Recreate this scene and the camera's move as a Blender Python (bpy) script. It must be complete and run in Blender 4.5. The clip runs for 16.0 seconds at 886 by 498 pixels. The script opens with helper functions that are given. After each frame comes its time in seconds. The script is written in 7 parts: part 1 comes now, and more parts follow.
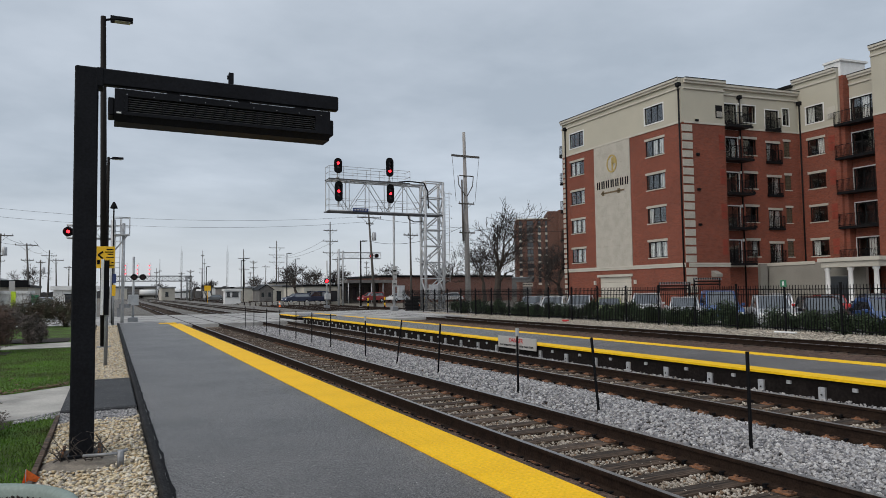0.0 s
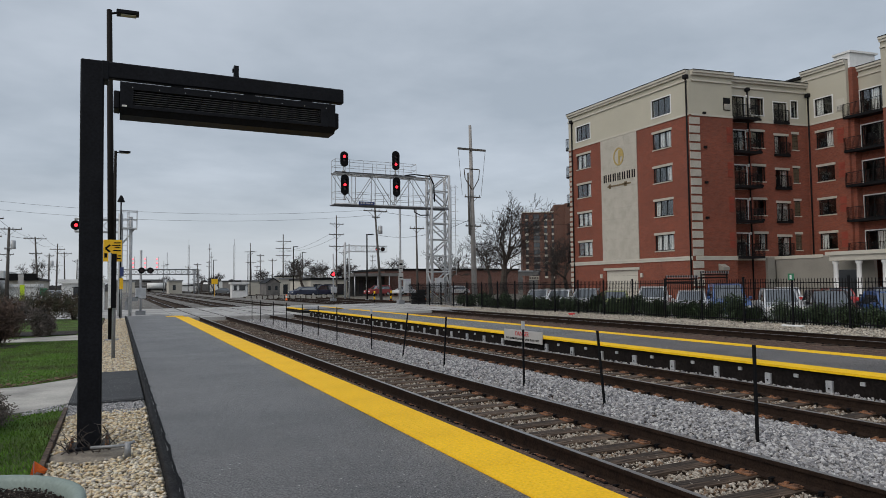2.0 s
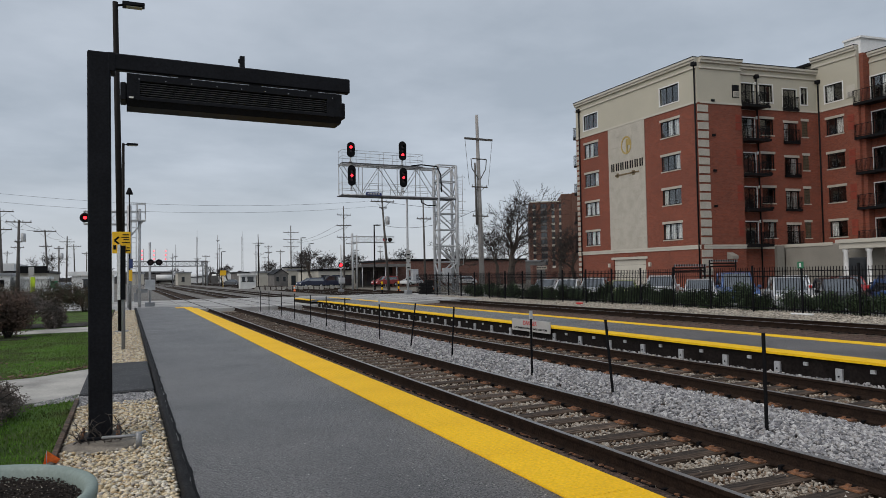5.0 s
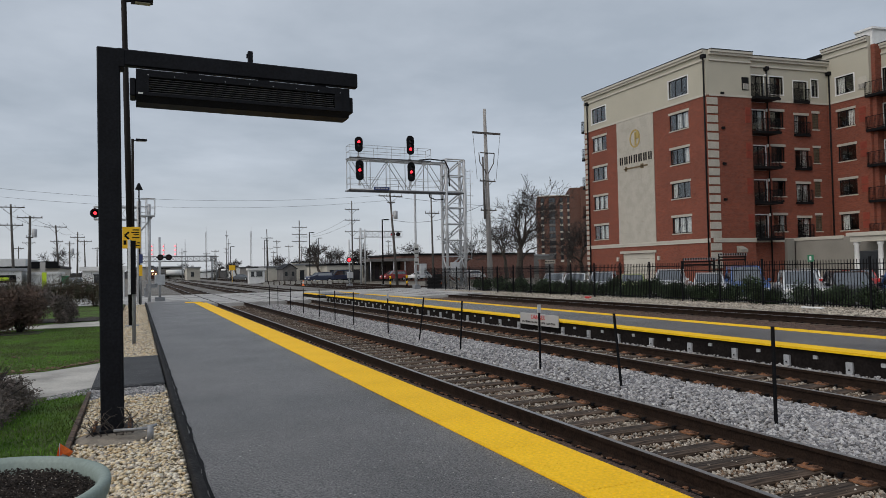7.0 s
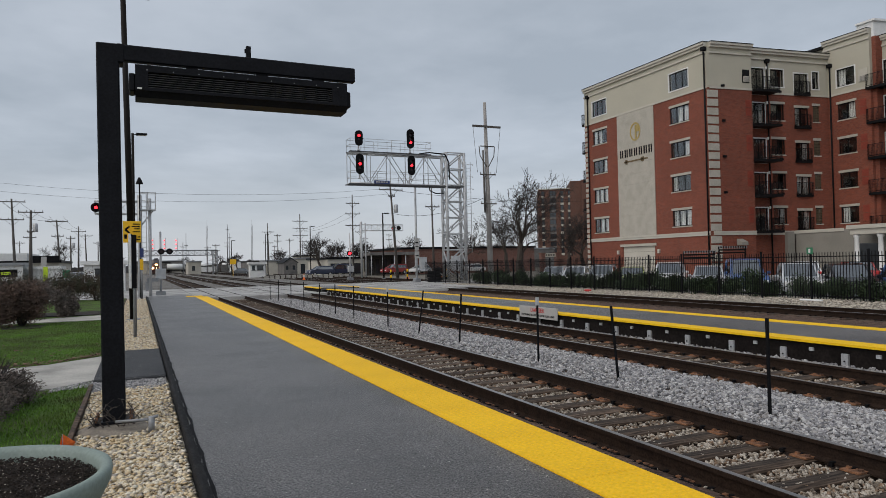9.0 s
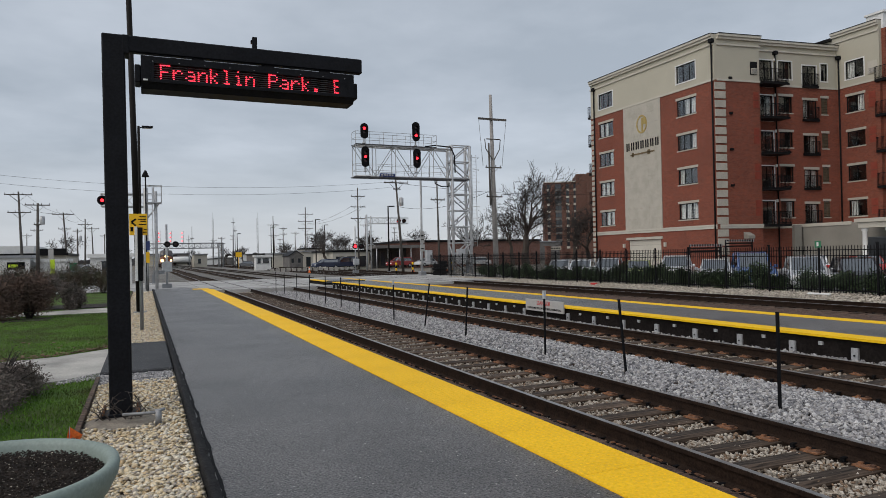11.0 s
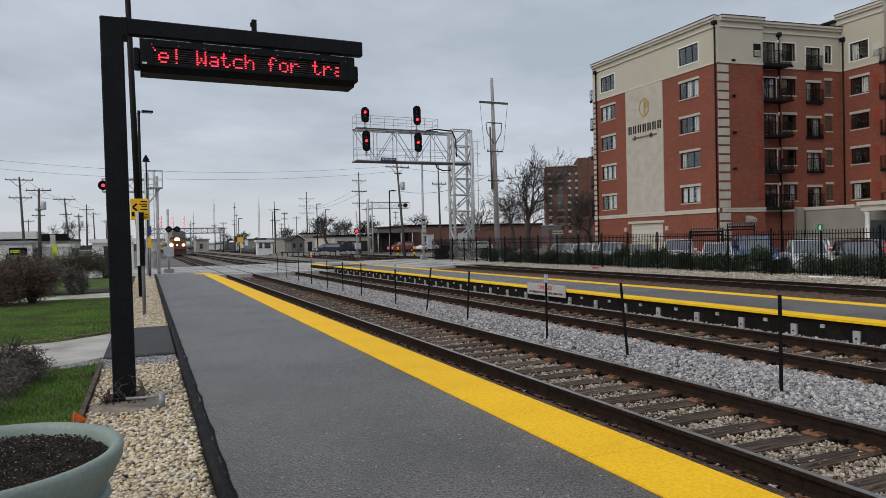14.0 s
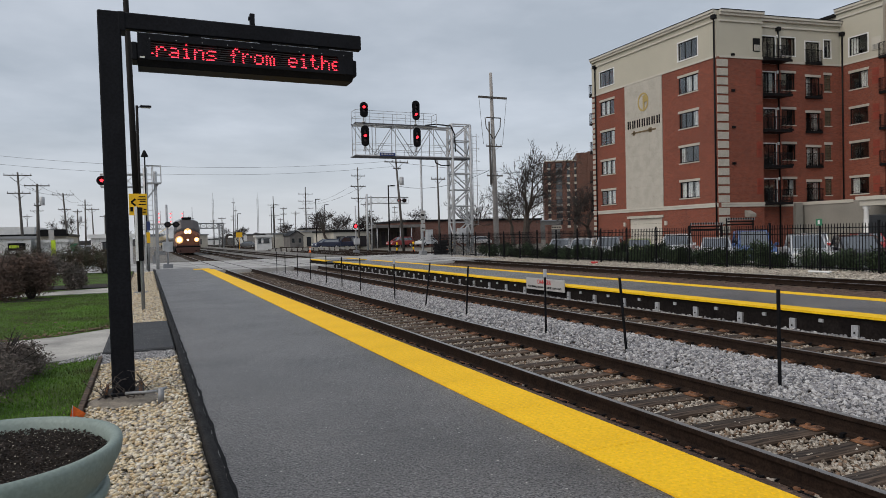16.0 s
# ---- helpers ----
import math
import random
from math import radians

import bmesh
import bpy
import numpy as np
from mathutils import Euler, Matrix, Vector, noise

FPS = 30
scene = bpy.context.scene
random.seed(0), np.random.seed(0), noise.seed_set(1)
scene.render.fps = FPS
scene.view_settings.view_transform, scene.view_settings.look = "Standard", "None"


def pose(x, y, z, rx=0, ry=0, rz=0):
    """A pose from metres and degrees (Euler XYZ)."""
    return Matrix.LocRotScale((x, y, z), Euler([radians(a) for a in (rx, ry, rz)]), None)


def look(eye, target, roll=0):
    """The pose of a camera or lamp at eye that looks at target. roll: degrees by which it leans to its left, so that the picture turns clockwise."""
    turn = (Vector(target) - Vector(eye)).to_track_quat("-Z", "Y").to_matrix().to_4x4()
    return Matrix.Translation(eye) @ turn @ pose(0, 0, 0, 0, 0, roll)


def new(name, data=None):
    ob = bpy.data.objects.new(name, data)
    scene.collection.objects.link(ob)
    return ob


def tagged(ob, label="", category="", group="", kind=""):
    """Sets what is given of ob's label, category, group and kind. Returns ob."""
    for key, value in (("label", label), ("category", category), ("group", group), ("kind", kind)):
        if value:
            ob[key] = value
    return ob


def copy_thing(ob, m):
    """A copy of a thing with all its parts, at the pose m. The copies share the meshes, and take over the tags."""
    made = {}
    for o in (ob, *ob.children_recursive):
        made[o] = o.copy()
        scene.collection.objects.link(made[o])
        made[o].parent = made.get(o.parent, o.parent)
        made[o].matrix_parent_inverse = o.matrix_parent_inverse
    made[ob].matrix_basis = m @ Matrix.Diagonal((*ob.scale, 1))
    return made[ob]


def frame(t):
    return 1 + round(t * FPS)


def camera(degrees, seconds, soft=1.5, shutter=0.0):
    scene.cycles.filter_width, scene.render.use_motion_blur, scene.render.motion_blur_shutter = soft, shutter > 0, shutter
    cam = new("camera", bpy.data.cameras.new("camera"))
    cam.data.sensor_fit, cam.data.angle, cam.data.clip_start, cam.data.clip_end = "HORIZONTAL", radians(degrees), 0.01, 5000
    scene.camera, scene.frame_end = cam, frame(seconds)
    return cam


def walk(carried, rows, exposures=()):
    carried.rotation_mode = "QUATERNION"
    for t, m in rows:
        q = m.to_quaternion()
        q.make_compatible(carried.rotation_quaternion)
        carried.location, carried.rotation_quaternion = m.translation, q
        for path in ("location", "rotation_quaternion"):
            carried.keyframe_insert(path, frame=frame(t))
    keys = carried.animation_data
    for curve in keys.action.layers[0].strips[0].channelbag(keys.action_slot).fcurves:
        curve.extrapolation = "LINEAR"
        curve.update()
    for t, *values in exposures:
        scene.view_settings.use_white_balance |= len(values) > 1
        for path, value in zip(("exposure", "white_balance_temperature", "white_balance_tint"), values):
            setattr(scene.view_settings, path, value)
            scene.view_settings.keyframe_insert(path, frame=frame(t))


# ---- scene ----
cam = camera(66.97, 16.0, soft=0.5)

# time, eye (x, y, z), heading, tilt, roll
ROWS = [
    (0, -5.140, -0.644, 1.785, 26.45, 3.55, -0.66),
    (0.5, -5.142, -0.649, 1.783, 26.26, 3.42, -0.54),
    (1, -5.134, -0.642, 1.784, 26.21, 3.28, -0.62),
    (1.5, -5.133, -0.639, 1.783, 26.06, 3.15, -0.66),
    (2, -5.127, -0.638, 1.782, 25.91, 2.99, -0.65),
    (2.5, -5.129, -0.637, 1.782, 25.86, 2.86, -0.66),
    (3, -5.130, -0.634, 1.781, 25.88, 2.82, -0.66),
    (3.5, -5.128, -0.634, 1.783, 25.79, 2.73, -0.79),
    (4, -5.124, -0.631, 1.780, 25.65, 2.59, -0.84),
    (6.5, -5.125, -0.628, 1.771, 24.68, 1.71, -1.11),
    (7, -5.129, -0.641, 1.770, 24.57, 1.70, -1.10),
    (7.5, -5.130, -0.669, 1.771, 24.55, 1.55, -1.19),
    (8, -5.125, -0.700, 1.767, 24.51, 1.36, -1.17),
    (8.5, -5.122, -0.722, 1.765, 24.55, 1.28, -1.18),
    (9, -5.122, -0.725, 1.762, 24.49, 1.15, -1.23),
    (11.5, -5.123, -0.652, 1.759, 23.98, 0.34, -1.12),
    (12, -5.118, -0.648, 1.756, 23.99, 0.04, -1.17),
    (12.5, -5.115, -0.646, 1.756, 23.95, -0.23, -1.32),
    (13, -5.115, -0.649, 1.755, 23.91, -0.40, -1.29),
    (13.5, -5.113, -0.646, 1.756, 23.88, -0.64, -1.27),
    (14, -5.120, -0.648, 1.755, 23.88, -0.76, -1.31),
    (14.5, -5.123, -0.650, 1.754, 23.85, -0.89, -1.36),
    (15, -5.129, -0.648, 1.757, 23.91, -0.98, -1.29),
    (15.5, -5.120, -0.647, 1.752, 23.95, -1.05, -1.33),
    (16, -5.117, -0.647, 1.749, 23.95, -1.18, -1.36),
]


def aimed(x, y, z, heading, tilt, roll):
    a, b = radians(heading), radians(tilt)
    way = Vector((math.sin(a) * math.cos(b), math.cos(a) * math.cos(b), math.sin(b)))
    return look((x, y, z), Vector((x, y, z)) + way * 10, roll)


walk(cam, [(t, aimed(*r)) for t, *r in ROWS], [(0, 0.08, 6580, 11.2), (1, 0.0, 6590, 11.2), (1.5, -0.02, 6590, 11.2), (3.5, -0.04, 6590, 11.6), (9, -0.05, 6630, 12.0), (12.5, 0.07, 6670, 12.4), (16, 0.08, 6700, 12.8)])

# ---- light: an overcast afternoon ----
world = bpy.data.worlds.new("overcast")
scene.world = world
world.use_nodes = True
wn, wl = world.node_tree.nodes, world.node_tree.links
wn.clear()
w_out = wn.new("ShaderNodeOutputWorld")
w_bg = wn.new("ShaderNodeBackground")
w_sky = wn.new("ShaderNodeTexSky")
w_sky.sky_type, w_sky.sun_disc = "NISHITA", False
w_sky.sun_elevation, w_sky.sun_rotation = radians(42), radians(252)
w_bg2 = wn.new("ShaderNodeBackground")
w_bg2.inputs["Strength"].default_value = 0.012
w_add = wn.new("ShaderNodeAddShader")
w_co = wn.new("ShaderNodeTexCoord")
w_sep = wn.new("ShaderNodeSeparateXYZ")
wl.new(w_co.outputs["Generated"], w_sep.inputs[0])
# cloud layers, stretched flat by the height over the horizon
w_h = wn.new("ShaderNodeMath"); w_h.operation = "ADD"; w_h.inputs[1].default_value = 0.12
w_abs = wn.new("ShaderNodeMath"); w_abs.operation = "ABSOLUTE"
wl.new(w_sep.outputs["Z"], w_abs.inputs[0]); wl.new(w_abs.outputs[0], w_h.inputs[0])
w_dx = wn.new("ShaderNodeMath"); w_dx.operation = "DIVIDE"
w_dy = wn.new("ShaderNodeMath"); w_dy.operation = "DIVIDE"
wl.new(w_sep.outputs["X"], w_dx.inputs[0]); wl.new(w_h.outputs[0], w_dx.inputs[1])
wl.new(w_sep.outputs["Y"], w_dy.inputs[0]); wl.new(w_h.outputs[0], w_dy.inputs[1])
w_com = wn.new("ShaderNodeCombineXYZ")
wl.new(w_dx.outputs[0], w_com.inputs[0]); wl.new(w_dy.outputs[0], w_com.inputs[1])
w_n = wn.new("ShaderNodeTexNoise")
w_n.inputs["Scale"].default_value, w_n.inputs["Detail"].default_value, w_n.inputs["Roughness"].default_value = 0.8, 6.0, 0.55
wl.new(w_com.outputs[0], w_n.inputs["Vector"])
w_cr = wn.new("ShaderNodeValToRGB")
w_cr.color_ramp.elements[0].position, w_cr.color_ramp.elements[0].color = 0.37, (0.365, 0.425, 0.49, 1)
w_cr.color_ramp.elements[1].position, w_cr.color_ramp.elements[1].color = 0.63, (0.512, 0.577, 0.652, 1)
wl.new(w_n.outputs["Fac"], w_cr.inputs[0])
w_hr = wn.new("ShaderNodeValToRGB")
e = w_hr.color_ramp.elements
e[0].position, e[0].color = 0.0, (1, 1, 1, 1)
e[1].position, e[1].color = 0.16, (0, 0, 0, 1)
wl.new(w_abs.outputs[0], w_hr.inputs[0])
w_mix = wn.new("ShaderNodeMix"); w_mix.data_type = "RGBA"
wl.new(w_hr.outputs[0], w_mix.inputs["Factor"])
wl.new(w_cr.outputs[0], w_mix.inputs[6])
w_mix.inputs[7].default_value = (0.535, 0.58, 0.63, 1)
wl.new(w_mix.outputs[2], w_bg.inputs["Color"])
w_bg.inputs["Strength"].default_value = 0.97
wl.new(w_sky.outputs[0], w_bg2.inputs["Color"])
wl.new(w_bg.outputs[0], w_add.inputs[0]); wl.new(w_bg2.outputs[0], w_add.inputs[1])
wl.new(w_add.outputs[0], w_out.inputs["Surface"])

sun = new("sun", bpy.data.lights.new("sun", "SUN"))
sun.data.energy, sun.data.angle, sun.data.color = 1.45, radians(60), (1, 0.93, 0.85)
sun.matrix_world = look((-54, -17, 52), (0, 0, 0))

# ---- materials ----


def mat(name, base, rough=0.7, metal=0.0, vary=0.25, scale=6.0, fine=60.0, bump=0.2, tint=None, dist=0.01, island=False):
    """A surface: base colour broken at two scales, with a fine relief. tint: a second colour for stains."""
    m = bpy.data.materials.new(name)
    m.use_nodes = True
    n, l = m.node_tree.nodes, m.node_tree.links
    b = n["Principled BSDF"]
    b.inputs["Roughness"].default_value, b.inputs["Metallic"].default_value = rough, metal
    co = n.new("ShaderNodeTexCoord")
    big = n.new("ShaderNodeTexNoise"); big.inputs["Scale"].default_value = scale; big.inputs["Detail"].default_value = 4
    small = n.new("ShaderNodeTexNoise"); small.inputs["Scale"].default_value = fine; small.inputs["Detail"].default_value = 3
    for t in (big, small):
        l.new(co.outputs["Object"], t.inputs["Vector"])
    second = tint or tuple(c * (1 - vary) for c in base)
    ramp = n.new("ShaderNodeValToRGB")
    ramp.color_ramp.elements[0].position, ramp.color_ramp.elements[0].color = 0.35, (*second, 1)
    ramp.color_ramp.elements[1].position, ramp.color_ramp.elements[1].color = 0.62, (*base, 1)
    l.new(big.outputs["Fac"], ramp.inputs[0])
    rng = n.new("ShaderNodeMapRange")
    rng.inputs["To Min"].default_value, rng.inputs["To Max"].default_value = 1 - vary, 1 + vary
    rng.inputs["From Min"].default_value, rng.inputs["From Max"].default_value = 0.3, 0.7
    l.new(small.outputs["Fac"], rng.inputs["Value"])
    mul = n.new("ShaderNodeMix"); mul.data_type, mul.blend_type = "RGBA", "MULTIPLY"
    mul.inputs["Factor"].default_value = 1
    l.new(ramp.outputs[0], mul.inputs[6]); l.new(rng.outputs[0], mul.inputs[7])
    colour = mul.outputs[2]
    if island:
        src = n.new("ShaderNodeNewGeometry").outputs["Random Per Island"] if island == "island" else n.new("ShaderNodeObjectInfo").outputs["Random"]
        r2 = n.new("ShaderNodeMapRange"); r2.inputs["To Min"].default_value, r2.inputs["To Max"].default_value = 0.62, 1.3
        l.new(src, r2.inputs["Value"])
        m2 = n.new("ShaderNodeMix"); m2.data_type, m2.blend_type = "RGBA", "MULTIPLY"; m2.inputs["Factor"].default_value = 1
        l.new(colour, m2.inputs[6]); l.new(r2.outputs[0], m2.inputs[7])
        colour = m2.outputs[2]
    l.new(colour, b.inputs["Base Color"])
    if max(base) < 0.03:
        b.inputs["Specular IOR Level"].default_value = 0.09
    if bump:
        bp = n.new("ShaderNodeBump"); bp.inputs["Strength"].default_value = bump; bp.inputs["Distance"].default_value = dist
        l.new(small.outputs["Fac"], bp.inputs["Height"]); l.new(bp.outputs[0], b.inputs["Normal"])
    return m


def glow(name, colour, strength):
    m = bpy.data.materials.new(name)
    m.use_nodes = True
    b = m.node_tree.nodes["Principled BSDF"]
    b.inputs["Base Color"].default_value = (*[c * 0.3 for c in colour], 1)
    b.inputs["Emission Color"].default_value, b.inputs["Emission Strength"].default_value = (*colour, 1), strength
    return m


def brick_mat(name, base, mortar, width=0.2, row=0.075):
    """Brickwork at true size, on walls that run along x or y."""
    m = mat(name, base, 0.85, vary=0.18, scale=0.35, fine=9, bump=0)
    n, l = m.node_tree.nodes, m.node_tree.links
    b = n["Principled BSDF"]
    old = b.inputs["Base Color"].links[0].from_socket
    geo = n.new("ShaderNodeNewGeometry")
    sep = n.new("ShaderNodeSeparateXYZ"); l.new(geo.outputs["Position"], sep.inputs[0])
    add = n.new("ShaderNodeMath"); l.new(sep.outputs[0], add.inputs[0]); l.new(sep.outputs[1], add.inputs[1])
    com = n.new("ShaderNodeCombineXYZ"); l.new(add.outputs[0], com.inputs[0]); l.new(sep.outputs[2], com.inputs[1])
    br = n.new("ShaderNodeTexBrick"); l.new(com.outputs[0], br.inputs["Vector"])
    br.inputs["Scale"].default_value = 1.0
    br.inputs["Brick Width"].default_value, br.inputs["Row Height"].default_value, br.inputs["Mortar Size"].default_value = width, row, 0.006
    br.inputs["Color1"].default_value, br.inputs["Color2"].default_value = (1, 1, 1, 1), (0.62, 0.6, 0.6, 1)
    mix = n.new("ShaderNodeMix"); mix.data_type, mix.blend_type = "RGBA", "MULTIPLY"; mix.inputs["Factor"].default_value = 1
    l.new(old, mix.inputs[6]); l.new(br.outputs["Color"], mix.inputs[7])
    mm = n.new("ShaderNodeMix"); mm.data_type = "RGBA"
    l.new(br.outputs["Fac"], mm.inputs["Factor"]); l.new(mix.outputs[2], mm.inputs[6]); mm.inputs[7].default_value = (*mortar, 1)
    l.new(mm.outputs[2], b.inputs["Base Color"])
    return m


M = dict(
    asphalt=mat("asphalt", (0.14, 0.133, 0.129), 0.43, vary=0.9, scale=0.7, fine=55, bump=1.0, dist=0.014, tint=(0.078, 0.075, 0.073)),
    patch=mat("fresh_asphalt", (0.06, 0.062, 0.066), 0.9, vary=0.25, scale=2, fine=120, bump=0.6, dist=0.006),
    seal=mat("tar_seal", (0.022, 0.0215, 0.022), 0.7, vary=0.5, scale=6, fine=40, bump=0.8, dist=0.015, tint=(0.014, 0.014, 0.015)),
    yellow=mat("tactile_yellow", (0.95, 0.56, 0.016), 0.65, vary=0.1, scale=1.5, fine=30, bump=0.1, tint=(0.86, 0.495, 0.014)),
    yellow_paint=mat("yellow_paint", (0.93, 0.56, 0.015), 0.7, vary=0.12, scale=3, fine=30),
    concrete=mat("concrete", (0.42, 0.40, 0.36), 0.9, vary=0.15, scale=1.2, fine=60, tint=(0.27, 0.26, 0.235)),
    road=mat("road_concrete", (0.44, 0.43, 0.41), 0.8, vary=0.2, scale=0.45, fine=30, tint=(0.24, 0.232, 0.222)),
    path=mat("footpath_concrete", (0.46, 0.44, 0.40), 0.9, vary=0.15, scale=0.9, fine=50, tint=(0.22, 0.212, 0.195)),
    yard=mat("yard_stone", (0.21, 0.2, 0.185), 0.95, vary=0.5, scale=0.5, fine=9, bump=1.0, dist=0.05, tint=(0.12, 0.112, 0.1)),
    lot=mat("car_park", (0.22, 0.217, 0.212), 0.9, vary=0.2, scale=0.3, fine=20),
    grass=mat("lawn", (0.095, 0.18, 0.034), 0.9, vary=0.45, scale=1.3, fine=70, bump=0.9, dist=0.04, tint=(0.07, 0.085, 0.03)),
    blade=mat("grass_blade", (0.125, 0.245, 0.036), 0.8, vary=0.3, scale=1.0, fine=20, bump=0, tint=(0.085, 0.10, 0.035), island="island"),
    earth=mat("earth", (0.20, 0.18, 0.15), 0.95, vary=0.35, scale=0.4, fine=14, bump=0.8, dist=0.04, tint=(0.13, 0.12, 0.10)),
    ballast=mat("ballast_bed", (0.15, 0.098, 0.074), 0.95, vary=0.6, scale=5, fine=26, bump=1.0, dist=0.05, tint=(0.08, 0.052, 0.041)),
    verge=mat("pale_gravel", (0.36, 0.33, 0.28), 0.95, vary=0.45, scale=4, fine=22, bump=1.0, dist=0.05, tint=(0.26, 0.24, 0.2)),
    stone=mat("ballast_stone", (0.43, 0.40, 0.375), 0.9, vary=0.25, scale=20, fine=90, island="island"),
    pebble=mat("river_pebble", (0.66, 0.54, 0.38), 0.75, vary=0.2, scale=9, fine=80, island="island", tint=(0.62, 0.56, 0.46)),
    rail_side=mat("rusted_rail", (0.0298, 0.019, 0.0135), 0.8, vary=0.35, scale=8, fine=50, bump=0.4, tint=(0.02, 0.013, 0.010)),
    rail_top=mat("worn_rail_head", (0.34, 0.325, 0.315), 0.35, 0.85, vary=0.2, scale=3, fine=60, bump=0.05),
    rust=mat("rusty_iron", (0.27, 0.12, 0.055), 0.85, vary=0.4, scale=12, fine=70, tint=(0.1, 0.05, 0.03)),
    tie=mat("weathered_tie", (0.105, 0.074, 0.054), 0.9, vary=0.85, scale=4, fine=40, bump=0.8, dist=0.01, tint=(0.06, 0.05, 0.043), island="object"),
    black=mat("black_paint", (0.013, 0.0135, 0.0165), 0.5, vary=0.25, scale=3, fine=40, bump=0.05),
    black_flat=mat("black_flat", (0.009, 0.009, 0.0102), 0.75, vary=0.2, scale=5, fine=50),
    dark_face=mat("dark_boards", (0.016, 0.013, 0.012), 0.8, vary=0.4, scale=3, fine=20, bump=0.4),
    galv=mat("galvanised_steel", (0.52, 0.53, 0.54), 0.5, 0.35, vary=0.12, scale=3, fine=30, bump=0.05, tint=(0.42, 0.43, 0.44)),
    grey=mat("grey_metal", (0.30, 0.31, 0.32), 0.55, 0.4, vary=0.15, scale=3, fine=30, bump=0.05),
    timber=mat("grey_timber", (0.085, 0.076, 0.068), 0.9, vary=0.3, scale=2, fine=30, bump=0.4, tint=(0.11, 0.1, 0.09)),
    cream=mat("cream_render", (0.465, 0.437, 0.352), 0.9, vary=0.06, scale=0.4, fine=30, bump=0.1, tint=(0.435, 0.408, 0.33)),
    footing=mat("stained_footing", (0.26, 0.225, 0.18), 0.9, vary=0.25, scale=8, fine=60, bump=0.4, tint=(0.15, 0.13, 0.105)),
    entrance=mat("painted_block", (0.27, 0.255, 0.22), 0.9, vary=0.1, scale=0.6, fine=12, bump=0.2, tint=(0.23, 0.217, 0.187)),
    trim=mat("cream_trim", (0.52, 0.49, 0.42), 0.85, vary=0.08, scale=1, fine=30, bump=0.1),
    lime=mat("limestone", (0.45, 0.42, 0.36), 0.9, vary=0.14, scale=1.2, fine=14, bump=0.2, tint=(0.39, 0.365, 0.31)),
    brick=brick_mat("red_brick", (0.262, 0.067, 0.034), (0.2, 0.098, 0.075)),
    brick2=brick_mat("brown_brick", (0.15, 0.064, 0.042), (0.15, 0.1, 0.08)),
    brickp=brick_mat("dark_brick", (0.2, 0.09, 0.065), (0.2, 0.14, 0.12)),
    frame=mat("dark_frame", (0.011, 0.011, 0.012), 0.5, vary=0.2, bump=0),
    white=mat("white_paint", (0.74, 0.74, 0.72), 0.6, vary=0.08, scale=2, fine=20, bump=0.05),
    curtain=mat("pale_curtain", (0.78, 0.77, 0.74), 0.9, vary=0.15, scale=3, fine=14, bump=0.1),
    # dimness of interiors put into the base colour
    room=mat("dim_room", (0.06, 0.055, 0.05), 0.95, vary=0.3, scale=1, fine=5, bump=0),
    soil=mat("potting_soil", (0.034, 0.024, 0.018), 0.95, vary=0.5, scale=14, fine=60, bump=1.0, dist=0.02),
    planter=mat("sage_planter", (0.225, 0.28, 0.25), 0.6, vary=0.1, scale=5, fine=60, bump=0.12, tint=(0.195, 0.245, 0.22)),
    bark=mat("bark", (0.075, 0.06, 0.05), 0.95, vary=0.3, scale=6, fine=40, bump=0.6),
    twig=mat("bare_twig", (0.036, 0.03, 0.027), 0.95, vary=0.2, scale=3, fine=20, bump=0),
    leaf_dark=mat("evergreen_leaf", (0.045, 0.075, 0.030), 0.8, vary=0.3, scale=2, fine=15, bump=0, island="island"),
    leaf_brown=mat("brown_leaf", (0.115, 0.07, 0.05), 0.85, vary=0.3, scale=2, fine=15, bump=0, island="island", tint=(0.075, 0.05, 0.038)),
    leaf_hedge=mat("hedge_leaf", (0.06, 0.062, 0.032), 0.8, vary=0.3, scale=2, fine=15, bump=0, island="island", tint=(0.085, 0.05, 0.035)),
    leaf_grey=mat("grey_shrub_leaf", (0.14, 0.112, 0.098), 0.9, vary=0.3, scale=2, fine=15, bump=0, island="island", tint=(0.085, 0.074, 0.06)),
    sign_yellow=mat("sign_yellow", (0.93, 0.53, 0.012), 0.5, vary=0.05, bump=0),
    hivis=mat("hi_vis", (0.55, 0.75, 0.03), 0.6, vary=0.05, bump=0),
    orange=mat("orange_flag", (0.9, 0.18, 0.03), 0.7, vary=0.1, bump=0),
    sign_white=mat("sign_white", (0.44, 0.43, 0.41), 0.6, vary=0.06, bump=0),
    red_ink=mat("red_ink", (0.55, 0.03, 0.03), 0.6, vary=0.1, bump=0),
    gold=mat("dull_gold", (0.42, 0.31, 0.10), 0.6, 0.0, vary=0.15, bump=0),
    green_roof=mat("green_sign", (0.03, 0.2, 0.1), 0.6, vary=0.1, bump=0),
    blue_sign=mat("blue_sign", (0.03, 0.05, 0.16), 0.6, vary=0.1, bump=0),
    tyre=mat("tyre", (0.02, 0.02, 0.02), 0.8, vary=0.2, bump=0.1),
    far_wall=mat("far_wall", (0.17, 0.16, 0.15), 0.9, vary=0.2, scale=0.3, fine=2, bump=0, tint=(0.12, 0.115, 0.11)),
    pole_grey=mat("pole_grey", (0.32, 0.305, 0.29), 0.9, vary=0.2, scale=2, fine=30, bump=0.3),
    far=mat("far_trees", (0.07, 0.068, 0.07), 1.0, vary=0.3, scale=0.05, fine=0.6, bump=0),
